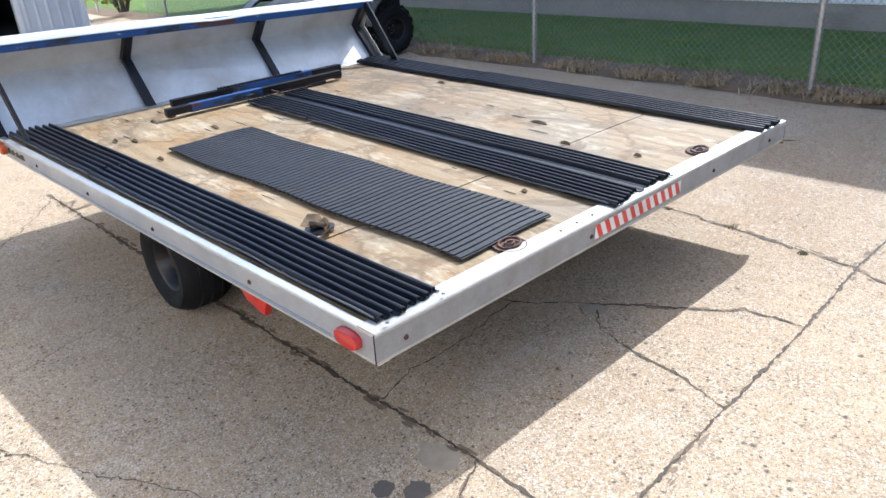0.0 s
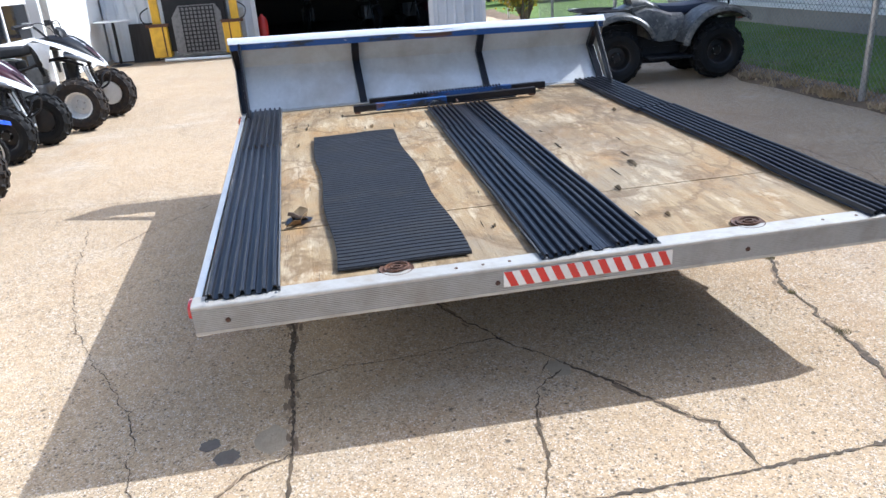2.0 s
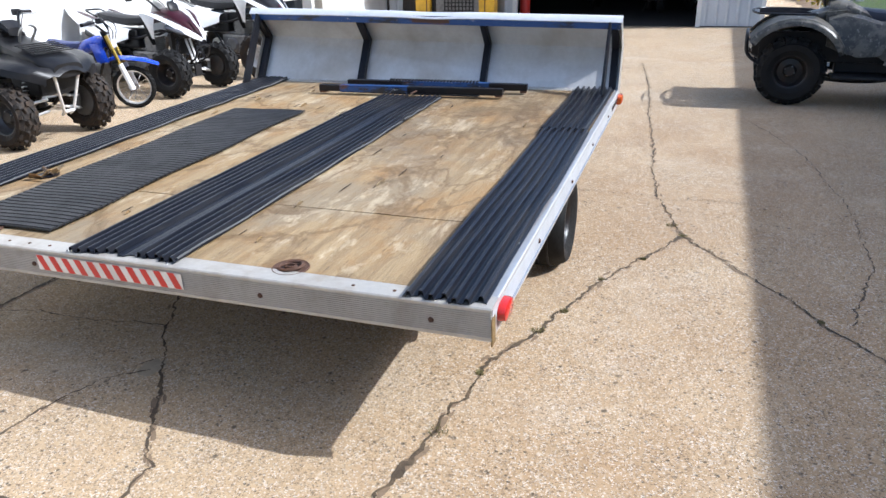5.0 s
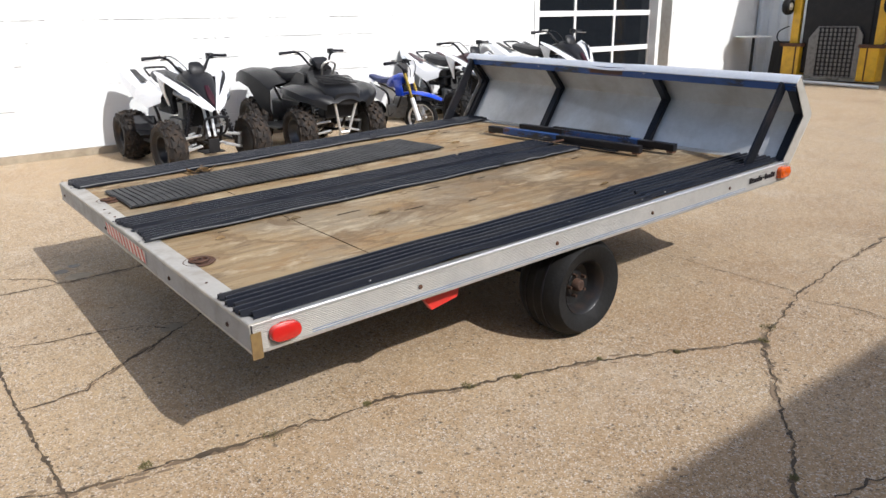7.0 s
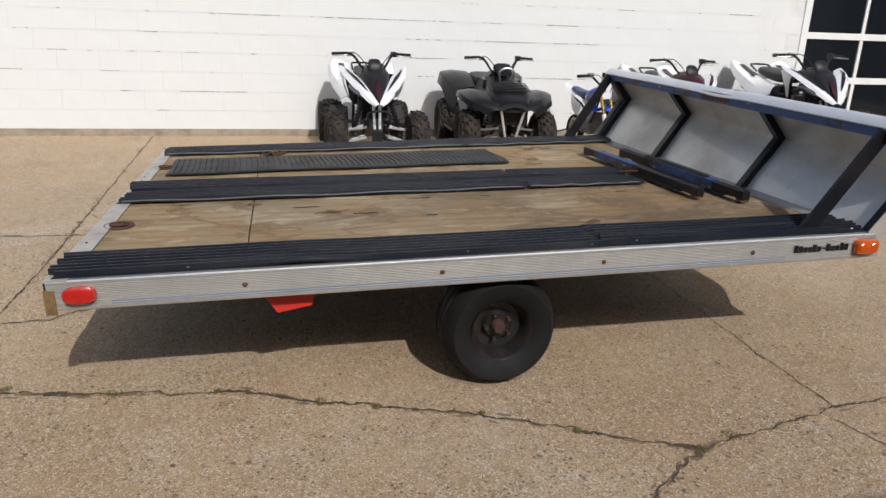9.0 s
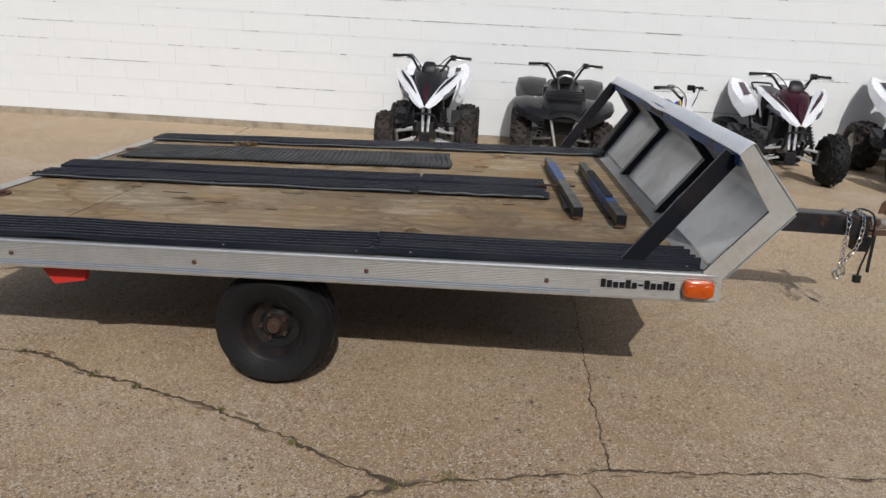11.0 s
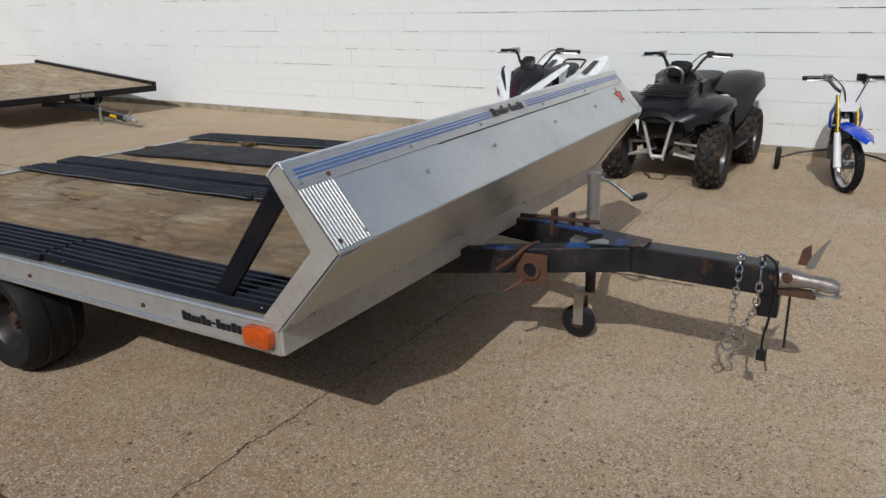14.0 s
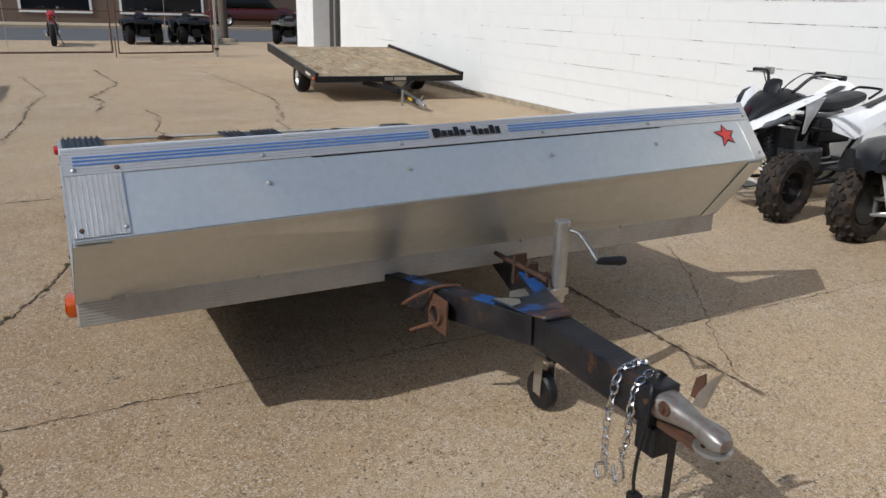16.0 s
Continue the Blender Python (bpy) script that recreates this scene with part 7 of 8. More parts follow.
def spoked_wheel(parent, y, z, r, w, rim_mat, tyre_mat):
    wheel = part("wheel", lathe(bmesh.new(), [(r * 0.74, -0.016), (r * 0.82, -0.02), (r * 0.82, 0.02), (r * 0.74, 0.016), (r * 0.77, 0.0)], (0, y, z), (1, 0, 0), 30), rim_mat, parent, smooth=True)
    bm = lathe(bmesh.new(), tyre_profile(r - 0.012, r * 0.8, w, 0.02), (0, y, z), (1, 0, 0), 30)
    for k in range(26):
        for j in (-1, 0, 1):
            m = Matrix.Translation((0, y, z)) @ Matrix.Rotation((k + 0.5 * (j == 0)) * math.tau / 26, 4, "X") @ Matrix.Translation((j * w * 0.3, 0, r - 0.022)) @ Matrix.Rotation(-0.5 * j, 4, "Y")
            box(bm, -w * 0.11, w * 0.11, -0.013, 0.013, 0, 0.02 - 0.005 * abs(j), m)
    part("tyre", bm, tyre_mat, wheel, "knobbly tyre")
    part("hub", lathe(bmesh.new(), [(0.0, -0.04), (0.03, -0.04), (0.025, 0.0), (0.03, 0.04), (0.0, 0.04)], (0, y, z), (1, 0, 0), 14), ENGINE, wheel)
    spokes = bmesh.new()
    for k in range(28):
        a = k * math.tau / 28
        b = a + (0.35 if k % 2 else -0.35)
        tube(spokes, [((0.03 if k % 4 < 2 else -0.03), y + 0.028 * math.cos(a), z + 0.028 * math.sin(a)), (0, y + r * 0.77 * math.cos(b), z + r * 0.77 * math.sin(b))], 0.0022, 3)
    part("spokes", spokes, CHROME, wheel)
    return wheel


def dirt_bike(m, label):
    b = thing("dirt_bike", m, label, "motorcycle")
    front = spoked_wheel(b, 0.40, 0.215, 0.215, 0.07, RIM_SILVER, TYRE)
    spoked_wheel(b, -0.42, 0.185, 0.185, 0.08, RIM_SILVER, TYRE)
    for s in (-1, 1):
        part("fork_tube", tube(bmesh.new(), [(s * 0.075, 0.23, 0.74), (s * 0.075, 0.33, 0.42)], 0.019, 10), GOLD, b, "gold fork tube", smooth=True)
        part("fork_guard", tube(bmesh.new(), [(s * 0.078, 0.32, 0.46), (s * 0.078, 0.405, 0.2)], [0.026, 0.03], 10), PLASTIC_WHITE, b, "white fork guard", smooth=True)
        part("tank_shroud", loft(bmesh.new(), [[(s * (x + d), y + e, z) for d, e in ((0, 0.06), (0.02, 0.02), (0.02, -0.07), (0, -0.08))] for x, y, z in ((0.07, 0.12, 0.66), (0.10, 0.18, 0.58), (0.09, 0.2, 0.48))]), PLASTIC_BLUE, b, "blue tank shroud", smooth=True)
        part("side_plate", shell(bmesh.new(), [[(s * 0.09, -0.12, 0.5), (s * 0.10, -0.2, 0.38)], [(s * 0.1, -0.3, 0.56), (s * 0.11, -0.3, 0.42)], [(s * 0.07, -0.46, 0.62), (s * 0.08, -0.44, 0.52)]], 0.006), PLASTIC_WHITE, b, "white side plate", smooth=True)
        arm = part("stabiliser_arm", tube(bmesh.new(), [(s * 0.08, -0.4, 0.2), (s * 0.3, -0.38, 0.16), (s * 0.45, -0.36, 0.105)], 0.009, 7), STEEL_BLACK, b, smooth=True)
        part("stabiliser_wheel", lathe(bmesh.new(), [(0.02, -0.02), (0.085, -0.022), (0.1, -0.014), (0.1, 0.014), (0.085, 0.022), (0.02, 0.02)], (s * 0.47, -0.36, 0.1), (1, 0, 0), 20), TYRE, b, "small black training wheel", smooth=True)
        part("swingarm", beam(bmesh.new(), (s * 0.06, -0.05, 0.24), (s * 0.06, -0.44, 0.19), 0.02, 0.035), ENGINE, b)
        part("frame_tube", tube(bmesh.new(), curve([(s * 0.03, 0.2, 0.62), (s * 0.07, 0.1, 0.35), (s * 0.08, -0.06, 0.22), (s * 0.07, -0.1, 0.48), (s * 0.06, -0.45, 0.58)], 4), 0.014, 7), STEEL_BLACK, b, smooth=True)
    rows = []
    for y, z, w in ((0.68, 0.46, 0.03), (0.56, 0.505, 0.075), (0.42, 0.53, 0.085), (0.28, 0.54, 0.075), (0.12, 0.50, 0.06)):
        rows.append([(w * u, y, z - 0.03 * u * u) for u in (-1, -0.5, 0, 0.5, 1)])
    part("front_fender", shell(bmesh.new(), rows, 0.005), PLASTIC_BLUE, b, "blue front fender", smooth=True)
    part("front_plate", shell(bmesh.new(), [[(x, 0.27 + 0.02 * (1 - abs(x) * 8), z) for x in (-0.08, -0.04, 0.04, 0.08)] for z in (0.62, 0.72, 0.83)], 0.005), PLASTIC_WHITE, b, "white front number plate", smooth=True)
    part("tank", loft(bmesh.new(), [ring_of(0, y, z, w, h, 12, 2.4) for y, z, w, h in ((0.18, 0.66, 0.1, 0.1), (0.08, 0.66, 0.18, 0.15), (-0.05, 0.62, 0.17, 0.14), (-0.12, 0.6, 0.12, 0.1))]), PLASTIC_BLUE, b, "blue fuel tank", smooth=True)
    part("seat", loft(bmesh.new(), [ring_of(0, y, z, w, h, 12, 2.8) for y, z, w, h in ((0.02, 0.69, 0.1, 0.05), (-0.12, 0.63, 0.13, 0.08), (-0.3, 0.63, 0.14, 0.08), (-0.5, 0.67, 0.1, 0.05))]), mat("blue_seat", (0.02, 0.035, 0.14), 0.5, 0, amount=0.2), b, "dark blue seat", smooth=True)
    part("rear_fender", shell(bmesh.new(), [[(w * u, y, z - 0.03 * u * u) for u in (-1, -0.5, 0, 0.5, 1)] for y, z, w in ((-0.36, 0.63, 0.08), (-0.5, 0.66, 0.09), (-0.66, 0.70, 0.07), (-0.74, 0.72, 0.03))], 0.005), PLASTIC_WHITE, b, "white rear fender", smooth=True)
    part("engine", boxes((-0.09, 0.09, -0.12, 0.1, 0.2, 0.36), (-0.06, 0.06, 0.0, 0.14, 0.34, 0.46), bevel=0.02), ENGINE, b, "small alloy engine")
    handlebar(b, 0.17, 0.86, 0.3, 0.1, 0.07)
    part("steering_stem", tube(bmesh.new(), [(0, 0.18, 0.78), (0, 0.25, 0.56)], 0.025, 8), STEEL_BLACK, b)
    steer = pose(0, 0.25, 0) @ pose(0, 0, 0, 0, 0, 24) @ pose(0, -0.25, 0)
    for ob in b.children:
        if ob.name.split(".")[0] in ("fork_tube", "fork_guard", "front_fender", "front_plate", "handlebar", "steering_stem") or ob.name == front.name:
            ob.matrix_basis = steer
    return b


dirt_bike(pose(-4.28, -4.12, 0, 0, 0, 3), "small blue and white dirt bike with training wheels")


# ---- the second trailer by the wall ----
def second_trailer(m):
    t = thing("flatbed_trailer", m, "older grey plywood flatbed trailer with black side rails", "trailer")
    for k, (y0, y1) in enumerate(((-1.2, -0.006), (0.006, 1.2))):
        part("plywood_panel", boxes((0.0, 3.3, y0, y1, -0.02, 0.0)), PLY_FAR, t, "grey weathered plywood panel")
    for s in (-1, 1):
        rail = part("side_rail", boxes((-0.03, 3.35, s * 1.22 - 0.025, s * 1.22 + 0.025, -0.09, 0.05), bevel=0.006), STEEL_BLACK, t, "black steel side rail")
        part("marker_lamp", lens(0.05, s * 1.245, -0.04, 0.09, 0.05, 0.02, (1, 0, 0), (0, s, 0)), AMBER_LENS, rail, "amber marker lamp")
        if s > 0:
            part("decal", boxes(*[(0.25 + 0.05 * k, 0.29 + 0.05 * k, 1.2455, 1.247, -0.045, -0.005) for k in range(6)]), WHITE_TAPE, rail, "row of white decal bars")
    part("front_rail", boxes((-0.05, 0.0, -1.22, 1.22, -0.09, 0.0), bevel=0.004), STEEL_BLACK, t)
    part("plate_bars", boxes((-0.053, -0.05, -0.22, -0.02, -0.07, -0.02), (-0.053, -0.05, 0.0, 0.14, -0.07, -0.02)), GALV, t, "pale label plates")
    part("tongue", beam(bmesh.new(), (0.3, 0, -0.16), (-1.15, 0, -0.21), 0.08, 0.07, bevel=0.004), STEEL_BLACK, t, "black tongue")
    part("drawbar_arm", beam(beam(bmesh.new(), (0.2, 0.4, -0.14), (-0.4, 0.03, -0.17), 0.05, 0.07), (0.2, -0.4, -0.14), (-0.4, -0.03, -0.17), 0.05, 0.07), STEEL_BLACK, t)
    part("yellow_label", boxes((-0.95, -0.8, 0.041, 0.043, -0.22, -0.18)), YELLOW, t, "yellow warning label")
    cp = [ring_of(x, 0, z, w, h, 12, 3, axis="x") for x, w, h, z in ((-1.1, 0.09, 0.08, -0.20), (-1.22, 0.07, 0.07, -0.20), (-1.3, 0.08, 0.08, -0.21), (-1.33, 0.05, 0.05, -0.215))]
    part("coupler", loft(bmesh.new(), cp), GALV, t, "steel coupler", smooth=True)
    part("latch", prism(bmesh.new(), [(-1.15, -0.17), (-1.2, -0.17), (-1.25, -0.07), (-1.22, -0.08)], "y", -0.01, 0.01), GALV, t)
    part("stand", tube(bmesh.new(), [(-0.6, 0.05, -0.4), (-0.6, 0.05, -0.12)], 0.02, 8), GALV, t)
    part("axle", beam(bmesh.new(), (1.5, -1.05, -0.2), (1.5, 1.05, -0.2), 0.05, 0.05), STEEL_BLACK, t)
    for s in (-1, 1):
        road_wheel(t, 1.5, s * 1.06, -0.27, 0.24, 0.12, 0.2, s, RIM_SILVER)
    return t


second_trailer(pose(5.12, -3.47, 0.40, 0, -4.2, -3.2))


# ---- glazed overhead door in the block wall ----
door = thing("overhead_door", pose(0, 0, 0), "white overhead door with dark glass panes", "door")
tagged(door, kind="structure")
part("door_frame", boxes((DOOR_X1, DOOR_X1 + 0.1, WALL_Y - 0.25, WALL_Y + 0.012, 0, 3.2), (DOOR_X0 - 0.1, DOOR_X0, WALL_Y - 0.25, WALL_Y + 0.012, 0, 3.2), (DOOR_X0, DOOR_X1, WALL_Y - 0.25, WALL_Y + 0.012, 3.1, 3.2)), PAINT_WHITE, door, "white door frame")
for k in range(5):
    z0 = 0.16 + 0.61 * k
    part("rail", boxes((DOOR_X0, DOOR_X1, WALL_Y - 0.2, WALL_Y - 0.15, z0 - 0.045, z0 + 0.045), bevel=0.006), PAINT_WHITE, door)
    if k == 4:
        break
    for j in range(4):
        x = DOOR_X0 + (DOOR_X1 - DOOR_X0) * j / 3
        part("stile", boxes((x - 0.025, x + 0.025, WALL_Y - 0.198, WALL_Y - 0.152, z0 + 0.045, z0 + 0.565)), PAINT_WHITE, door)
    for j in range(3):
        x = DOOR_X0 + (DOOR_X1 - DOOR_X0) * j / 3
        part("pane", boxes((x + 0.025, x + 0.975, WALL_Y - 0.18, WALL_Y - 0.172, z0 + 0.045, z0 + 0.565)), GLASS_DARK, door, "dark glass pane")
part("bottom_panel", boxes((DOOR_X0, DOOR_X1, WALL_Y - 0.2, WALL_Y - 0.15, 0, 0.115)), PAINT_WHITE, door)
part("grey_jamb", boxes((DOOR_X0 - 0.42, DOOR_X0 - 0.1, WALL_Y + 0.001, WALL_Y + 0.02, 0, 3.2)), GALV, door, "grey sheet metal jamb")

# ---- things along the garage front ----
table = thing("pedestal_table", GARAGE @ pose(-13.55, -4.72, 0), "round white pedestal table on a dark post", "table")
part("tabletop", lathe(bmesh.new(), [(0.0, 0.025), (0.34, 0.025), (0.36, 0.012), (0.34, 0.0), (0.0, 0.0)], (0, 0, 0.86), (0, 0, 1), 30, closed=False), PAINT_WHITE, table, smooth=True)
part("post", tube(bmesh.new(), [(0, 0, 0.02), (0, 0, 0.86)], 0.03, 12), STEEL_BLACK, table)
part("base", lathe(bmesh.new(), [(0.0, 0.05), (0.05, 0.045), (0.2, 0.015), (0.22, 0.0), (0.0, 0.0)], (0, 0, 0), (0, 0, 1), 24, closed=False), STEEL_BLACK, table, smooth=True)

board = thing("plywood_board", GARAGE @ pose(-13.95, -4.25, 0, 0, -8, 0), "olive-brown board leaning on the tin wall", "board")
part("board", boxes((-0.01, 0.01, -0.3, 0.22, 0, 0.78)), WOOD_DARK, board)

mower = thing("mowing_machine", GARAGE @ pose(-13.55, -3.1, 0), "yellow and black ride-on machine parked against the wall", "machine")
for s in (-1, 1):
    part("side_panel", boxes((-0.2, 0.12, s * 0.72 - 0.2, s * 0.72 + 0.14, 0.1, 0.72), bevel=0.02), YELLOW, mower, "yellow side panel")
    part("upright", boxes((-0.1, 0.0, s * 0.78 - 0.08, s * 0.78 + 0.08, 0.72, 1.75), bevel=0.012), YELLOW, mower)
    part("seam", boxes((0.121, 0.126, s * 0.66 - 0.012, s * 0.66 + 0.012, 0.12, 0.7)), RUST, mower)
    part("cross_bracket", boxes((0.0, 0.14, s * 0.74 - 0.24, s * 0.74 + 0.2, 0.70, 0.76), bevel=0.006), RUST, mower, "rusty bracket")
    part("wheel", lathe(bmesh.new(), tyre_profile(0.16, 0.07, 0.13), (0.1, s * 0.92, 1.45), (0, 1, 0), 24), TYRE, mower, "raised rubber wheel", smooth=True)
    part("wheel_hub", lathe(bmesh.new(), [(0.0, -0.06), (0.07, -0.06), (0.07, 0.06), (0.0, 0.06)], (0.1, s * 0.92, 1.45), (0, 1, 0), 18), RIM_SILVER, mower)
    part("hose", tube(bmesh.new(), curve([(0.1, s * 0.85, 0.74), (0.2, s * 1.0, 0.82), (0.16, s * 1.02, 0.98), (0.05, s * 0.88, 1.08)], 5), 0.012, 6), PLASTIC_BLACK, mower, smooth=True)
part("black_body", boxes((-0.3, 0.0, -0.62, 0.62, 0.2, 1.8), bevel=0.03), PLASTIC_BLACK, mower)
ramp = part("foot_ramp", prism(bmesh.new(), [(-0.46, 0.14), (-0.46, 0.86), (-0.3, 1.08), (0.42, 1.08), (0.52, 0.92), (0.52, 0.14)], "x", 0.02, 0.06), ENGINE, mower, "grey metal ramp with a mesh insert")
for k in range(9):
    part("mesh_bar", boxes((0.062, 0.075, -0.27 + 0.08 * k, -0.245 + 0.08 * k, 0.16, 1.06)), BLACK_TAPE, ramp)
for k in range(12):
    part("mesh_bar", boxes((0.0615, 0.0745, -0.28, 0.4, 0.18 + 0.078 * k, 0.2 + 0.078 * k)), BLACK_TAPE, ramp)
part("front_bar", tube(bmesh.new(), [(0.25, -0.7, 0.06), (0.25, 1.0, 0.03)], 0.03, 8), PAINT_WHITE, mower)
sheet_thing = thing("metal_sheet", GARAGE @ pose(-14.05, -2.3, 0, 0, -5, 0), "pale metal sheet leaning against the tin wall", "sheet")
part("sheet", boxes((-0.008, 0.008, -0.16, 0.12, 0, 0.95)), GALV, sheet_thing)
can = thing("gas_cylinder", GARAGE @ pose(-14.75, -1.87, 0), "red steel gas cylinder just inside the doorway", "cylinder")
part("body", lathe(bmesh.new(), [(0.0, 0.0), (0.11, 0.0), (0.115, 0.02), (0.115, 0.6), (0.09, 0.68), (0.04, 0.72), (0.03, 0.76), (0.0, 0.76)], (0, 0, 0), (0, 0, 1), 22), RED_TAPE, can, smooth=True)


def motorcycle(m, label, colour, chrome=CHROME):
    b = thing("motorcycle", m, label, "motorcycle", "parked motorcycles")
    for y, r, w in ((0.72, 0.31, 0.1), (-0.68, 0.31, 0.14)):
        wheel = part("wheel", lathe(bmesh.new(), [(0.0, 0.03), (0.05, 0.03), (0.06, 0.01), (r * 0.62, 0.012), (r * 0.68, 0.04), (r * 0.68, -0.04), (r * 0.62, -0.012), (0.06, -0.01), (0.05, -0.03), (0.0, -0.03)], (0, y, r), (1, 0, 0), 24), RIM_BLACK, b, smooth=True)
        part("tyre", lathe(bmesh.new(), tyre_profile(r, r * 0.66, w), (0, y, r), (1, 0, 0), 28), TYRE, wheel, smooth=True)
    for s in (-1, 1):
        part("fork_tube", tube(bmesh.new(), [(s * 0.1, 0.72, 0.31), (s * 0.1, 0.42, 0.95)], 0.022, 10), chrome, b, "bright fork tube", smooth=True)
        part("exhaust", tube(bmesh.new(), [(s * 0.12, 0.2, 0.32), (s * 0.17, -0.2, 0.3), (s * 0.19, -0.8, 0.42)], [0.02, 0.04, 0.045], 10), chrome, b, smooth=True)
        part("frame_tube", tube(bmesh.new(), curve([(s * 0.04, 0.42, 0.85), (s * 0.13, 0.15, 0.3), (s * 0.13, -0.25, 0.3), (s * 0.1, -0.6, 0.7)], 4), 0.018, 7), STEEL_BLACK, b, smooth=True)
    part("tank", loft(bmesh.new(), [ring_of(0, y, z, w, h, 12, 2.4) for y, z, w, h in ((0.38, 0.86, 0.14, 0.14), (0.2, 0.88, 0.28, 0.22), (-0.02, 0.82, 0.24, 0.18), (-0.12, 0.78, 0.14, 0.1))]), colour, b, smooth=True)
    part("seat", loft(bmesh.new(), [ring_of(0, y, z, w, h, 12, 2.8) for y, z, w, h in ((-0.06, 0.78, 0.16, 0.08), (-0.3, 0.76, 0.26, 0.1), (-0.6, 0.82, 0.22, 0.1), (-0.85, 0.88, 0.1, 0.05))]), SEAT, b, smooth=True)
    part("tail", loft(bmesh.new(), [ring_of(0, y, z, w, h, 10, 2.6) for y, z, w, h in ((-0.4, 0.74, 0.2, 0.1), (-0.75, 0.8, 0.18, 0.1), (-0.98, 0.86, 0.1, 0.06))]), colour, b, smooth=True)
    part("front_fender", fender_over(bmesh.new(), 0.01, 0.13, 0.72, 0.31, 0.34, 20, 140, thick=0.005), colour, b, smooth=True)
    part("engine", boxes((-0.17, 0.17, -0.15, 0.22, 0.28, 0.62), bevel=0.04), ENGINE, b)
    part("headlight", lathe(bmesh.new(), [(0.0, 0.06), (0.06, 0.05), (0.09, 0.02), (0.08, -0.04), (0.03, -0.08), (0.0, -0.08)], (0, 0.58, 0.88), (0, 1, 0), 18), chrome, b, smooth=True)
    handlebar(b, 0.34, 1.08, 0.36, 0.12, 0.12)
    part("stand", tube(bmesh.new(), [(0.12, -0.1, 0.3), (0.26, -0.14, 0.01)], 0.012, 6), STEEL_BLACK, b)
    return b


motorcycle(GARAGE @ pose(-19.3, -0.9, 0.012, 0, 0, -90), "dark motorcycle with bright forks inside the unlit garage", BLACK_TAPE)
motorcycle(GARAGE @ pose(-18.4, 0.75, 0.012, 0, 0, -75), "dark motorcycle with bright forks inside the unlit garage", BLACK_TAPE)
motorcycle(GARAGE @ pose(-18.2, 1.9, 0.012, 0, 0, -70), "dark red motorcycle with bright forks inside the unlit garage", PLASTIC_MAROON)

# ---- beyond the garage corner: bush, board fence, pickup ----
bush_rng = random.Random(21)
bush = thing("bush", BEYOND @ pose(-15.9, 4.3, 0.1), "leafy bush with yellowing leaves beside the garage", "bush")
leaves = bmesh.new()
for _ in range(34):
    a, r = bush_rng.uniform(0, math.tau), bush_rng.uniform(0.1, 0.85)
    tip_pt = Vector((math.cos(a) * r, math.sin(a) * r, bush_rng.uniform(0.7, 2.4)))
    pts = curve([(0.1 * math.cos(a), 0.1 * math.sin(a), 0), tip_pt * 0.55 + Vector((0, 0, 0.15)), tip_pt], 4)
    part("stem", tube(bmesh.new(), pts, [0.016 - 0.012 * k / len(pts) for k in range(len(pts))], 5), BARK, bush)
    for _ in range(120):
        p = pts[bush_rng.randrange(3, len(pts))] + Vector([bush_rng.gauss(0, 0.12) for _ in range(3)])
        if p.z < 0.05:
            continue
        d = Vector([bush_rng.uniform(-1, 1) for _ in range(3)]).normalized()
        n = d.orthogonal().normalized()
        ln, wd = bush_rng.uniform(0.06, 0.11), bush_rng.uniform(0.024, 0.042)
        leaves.faces.new([leaves.verts.new(q) for q in (p, p + d * ln * 0.5 + n * wd, p + d * ln, p + d * ln * 0.5 - n * wd)])
part("foliage", leaves, LEAF, bush, "yellow and green leaves")

board_fence = thing("board_fence", BEYOND @ pose(-26.5, 0, 0), "dark grey wooden board fence behind the lawn", "fence")
for k in range(34):
    part("board", boxes((0, 0.025, 3.5 + 0.15 * k, 3.64 + 0.15 * k, 0.1, 1.75 + 0.03 * (k % 3))), WOOD_DARK, board_fence) if k == 0 else None
    if k:
        ob = new("board", board_fence.children[0].data)
        ob.parent, ob.location = board_fence, (0, 0.15 * k, 0.02 * (k % 3))


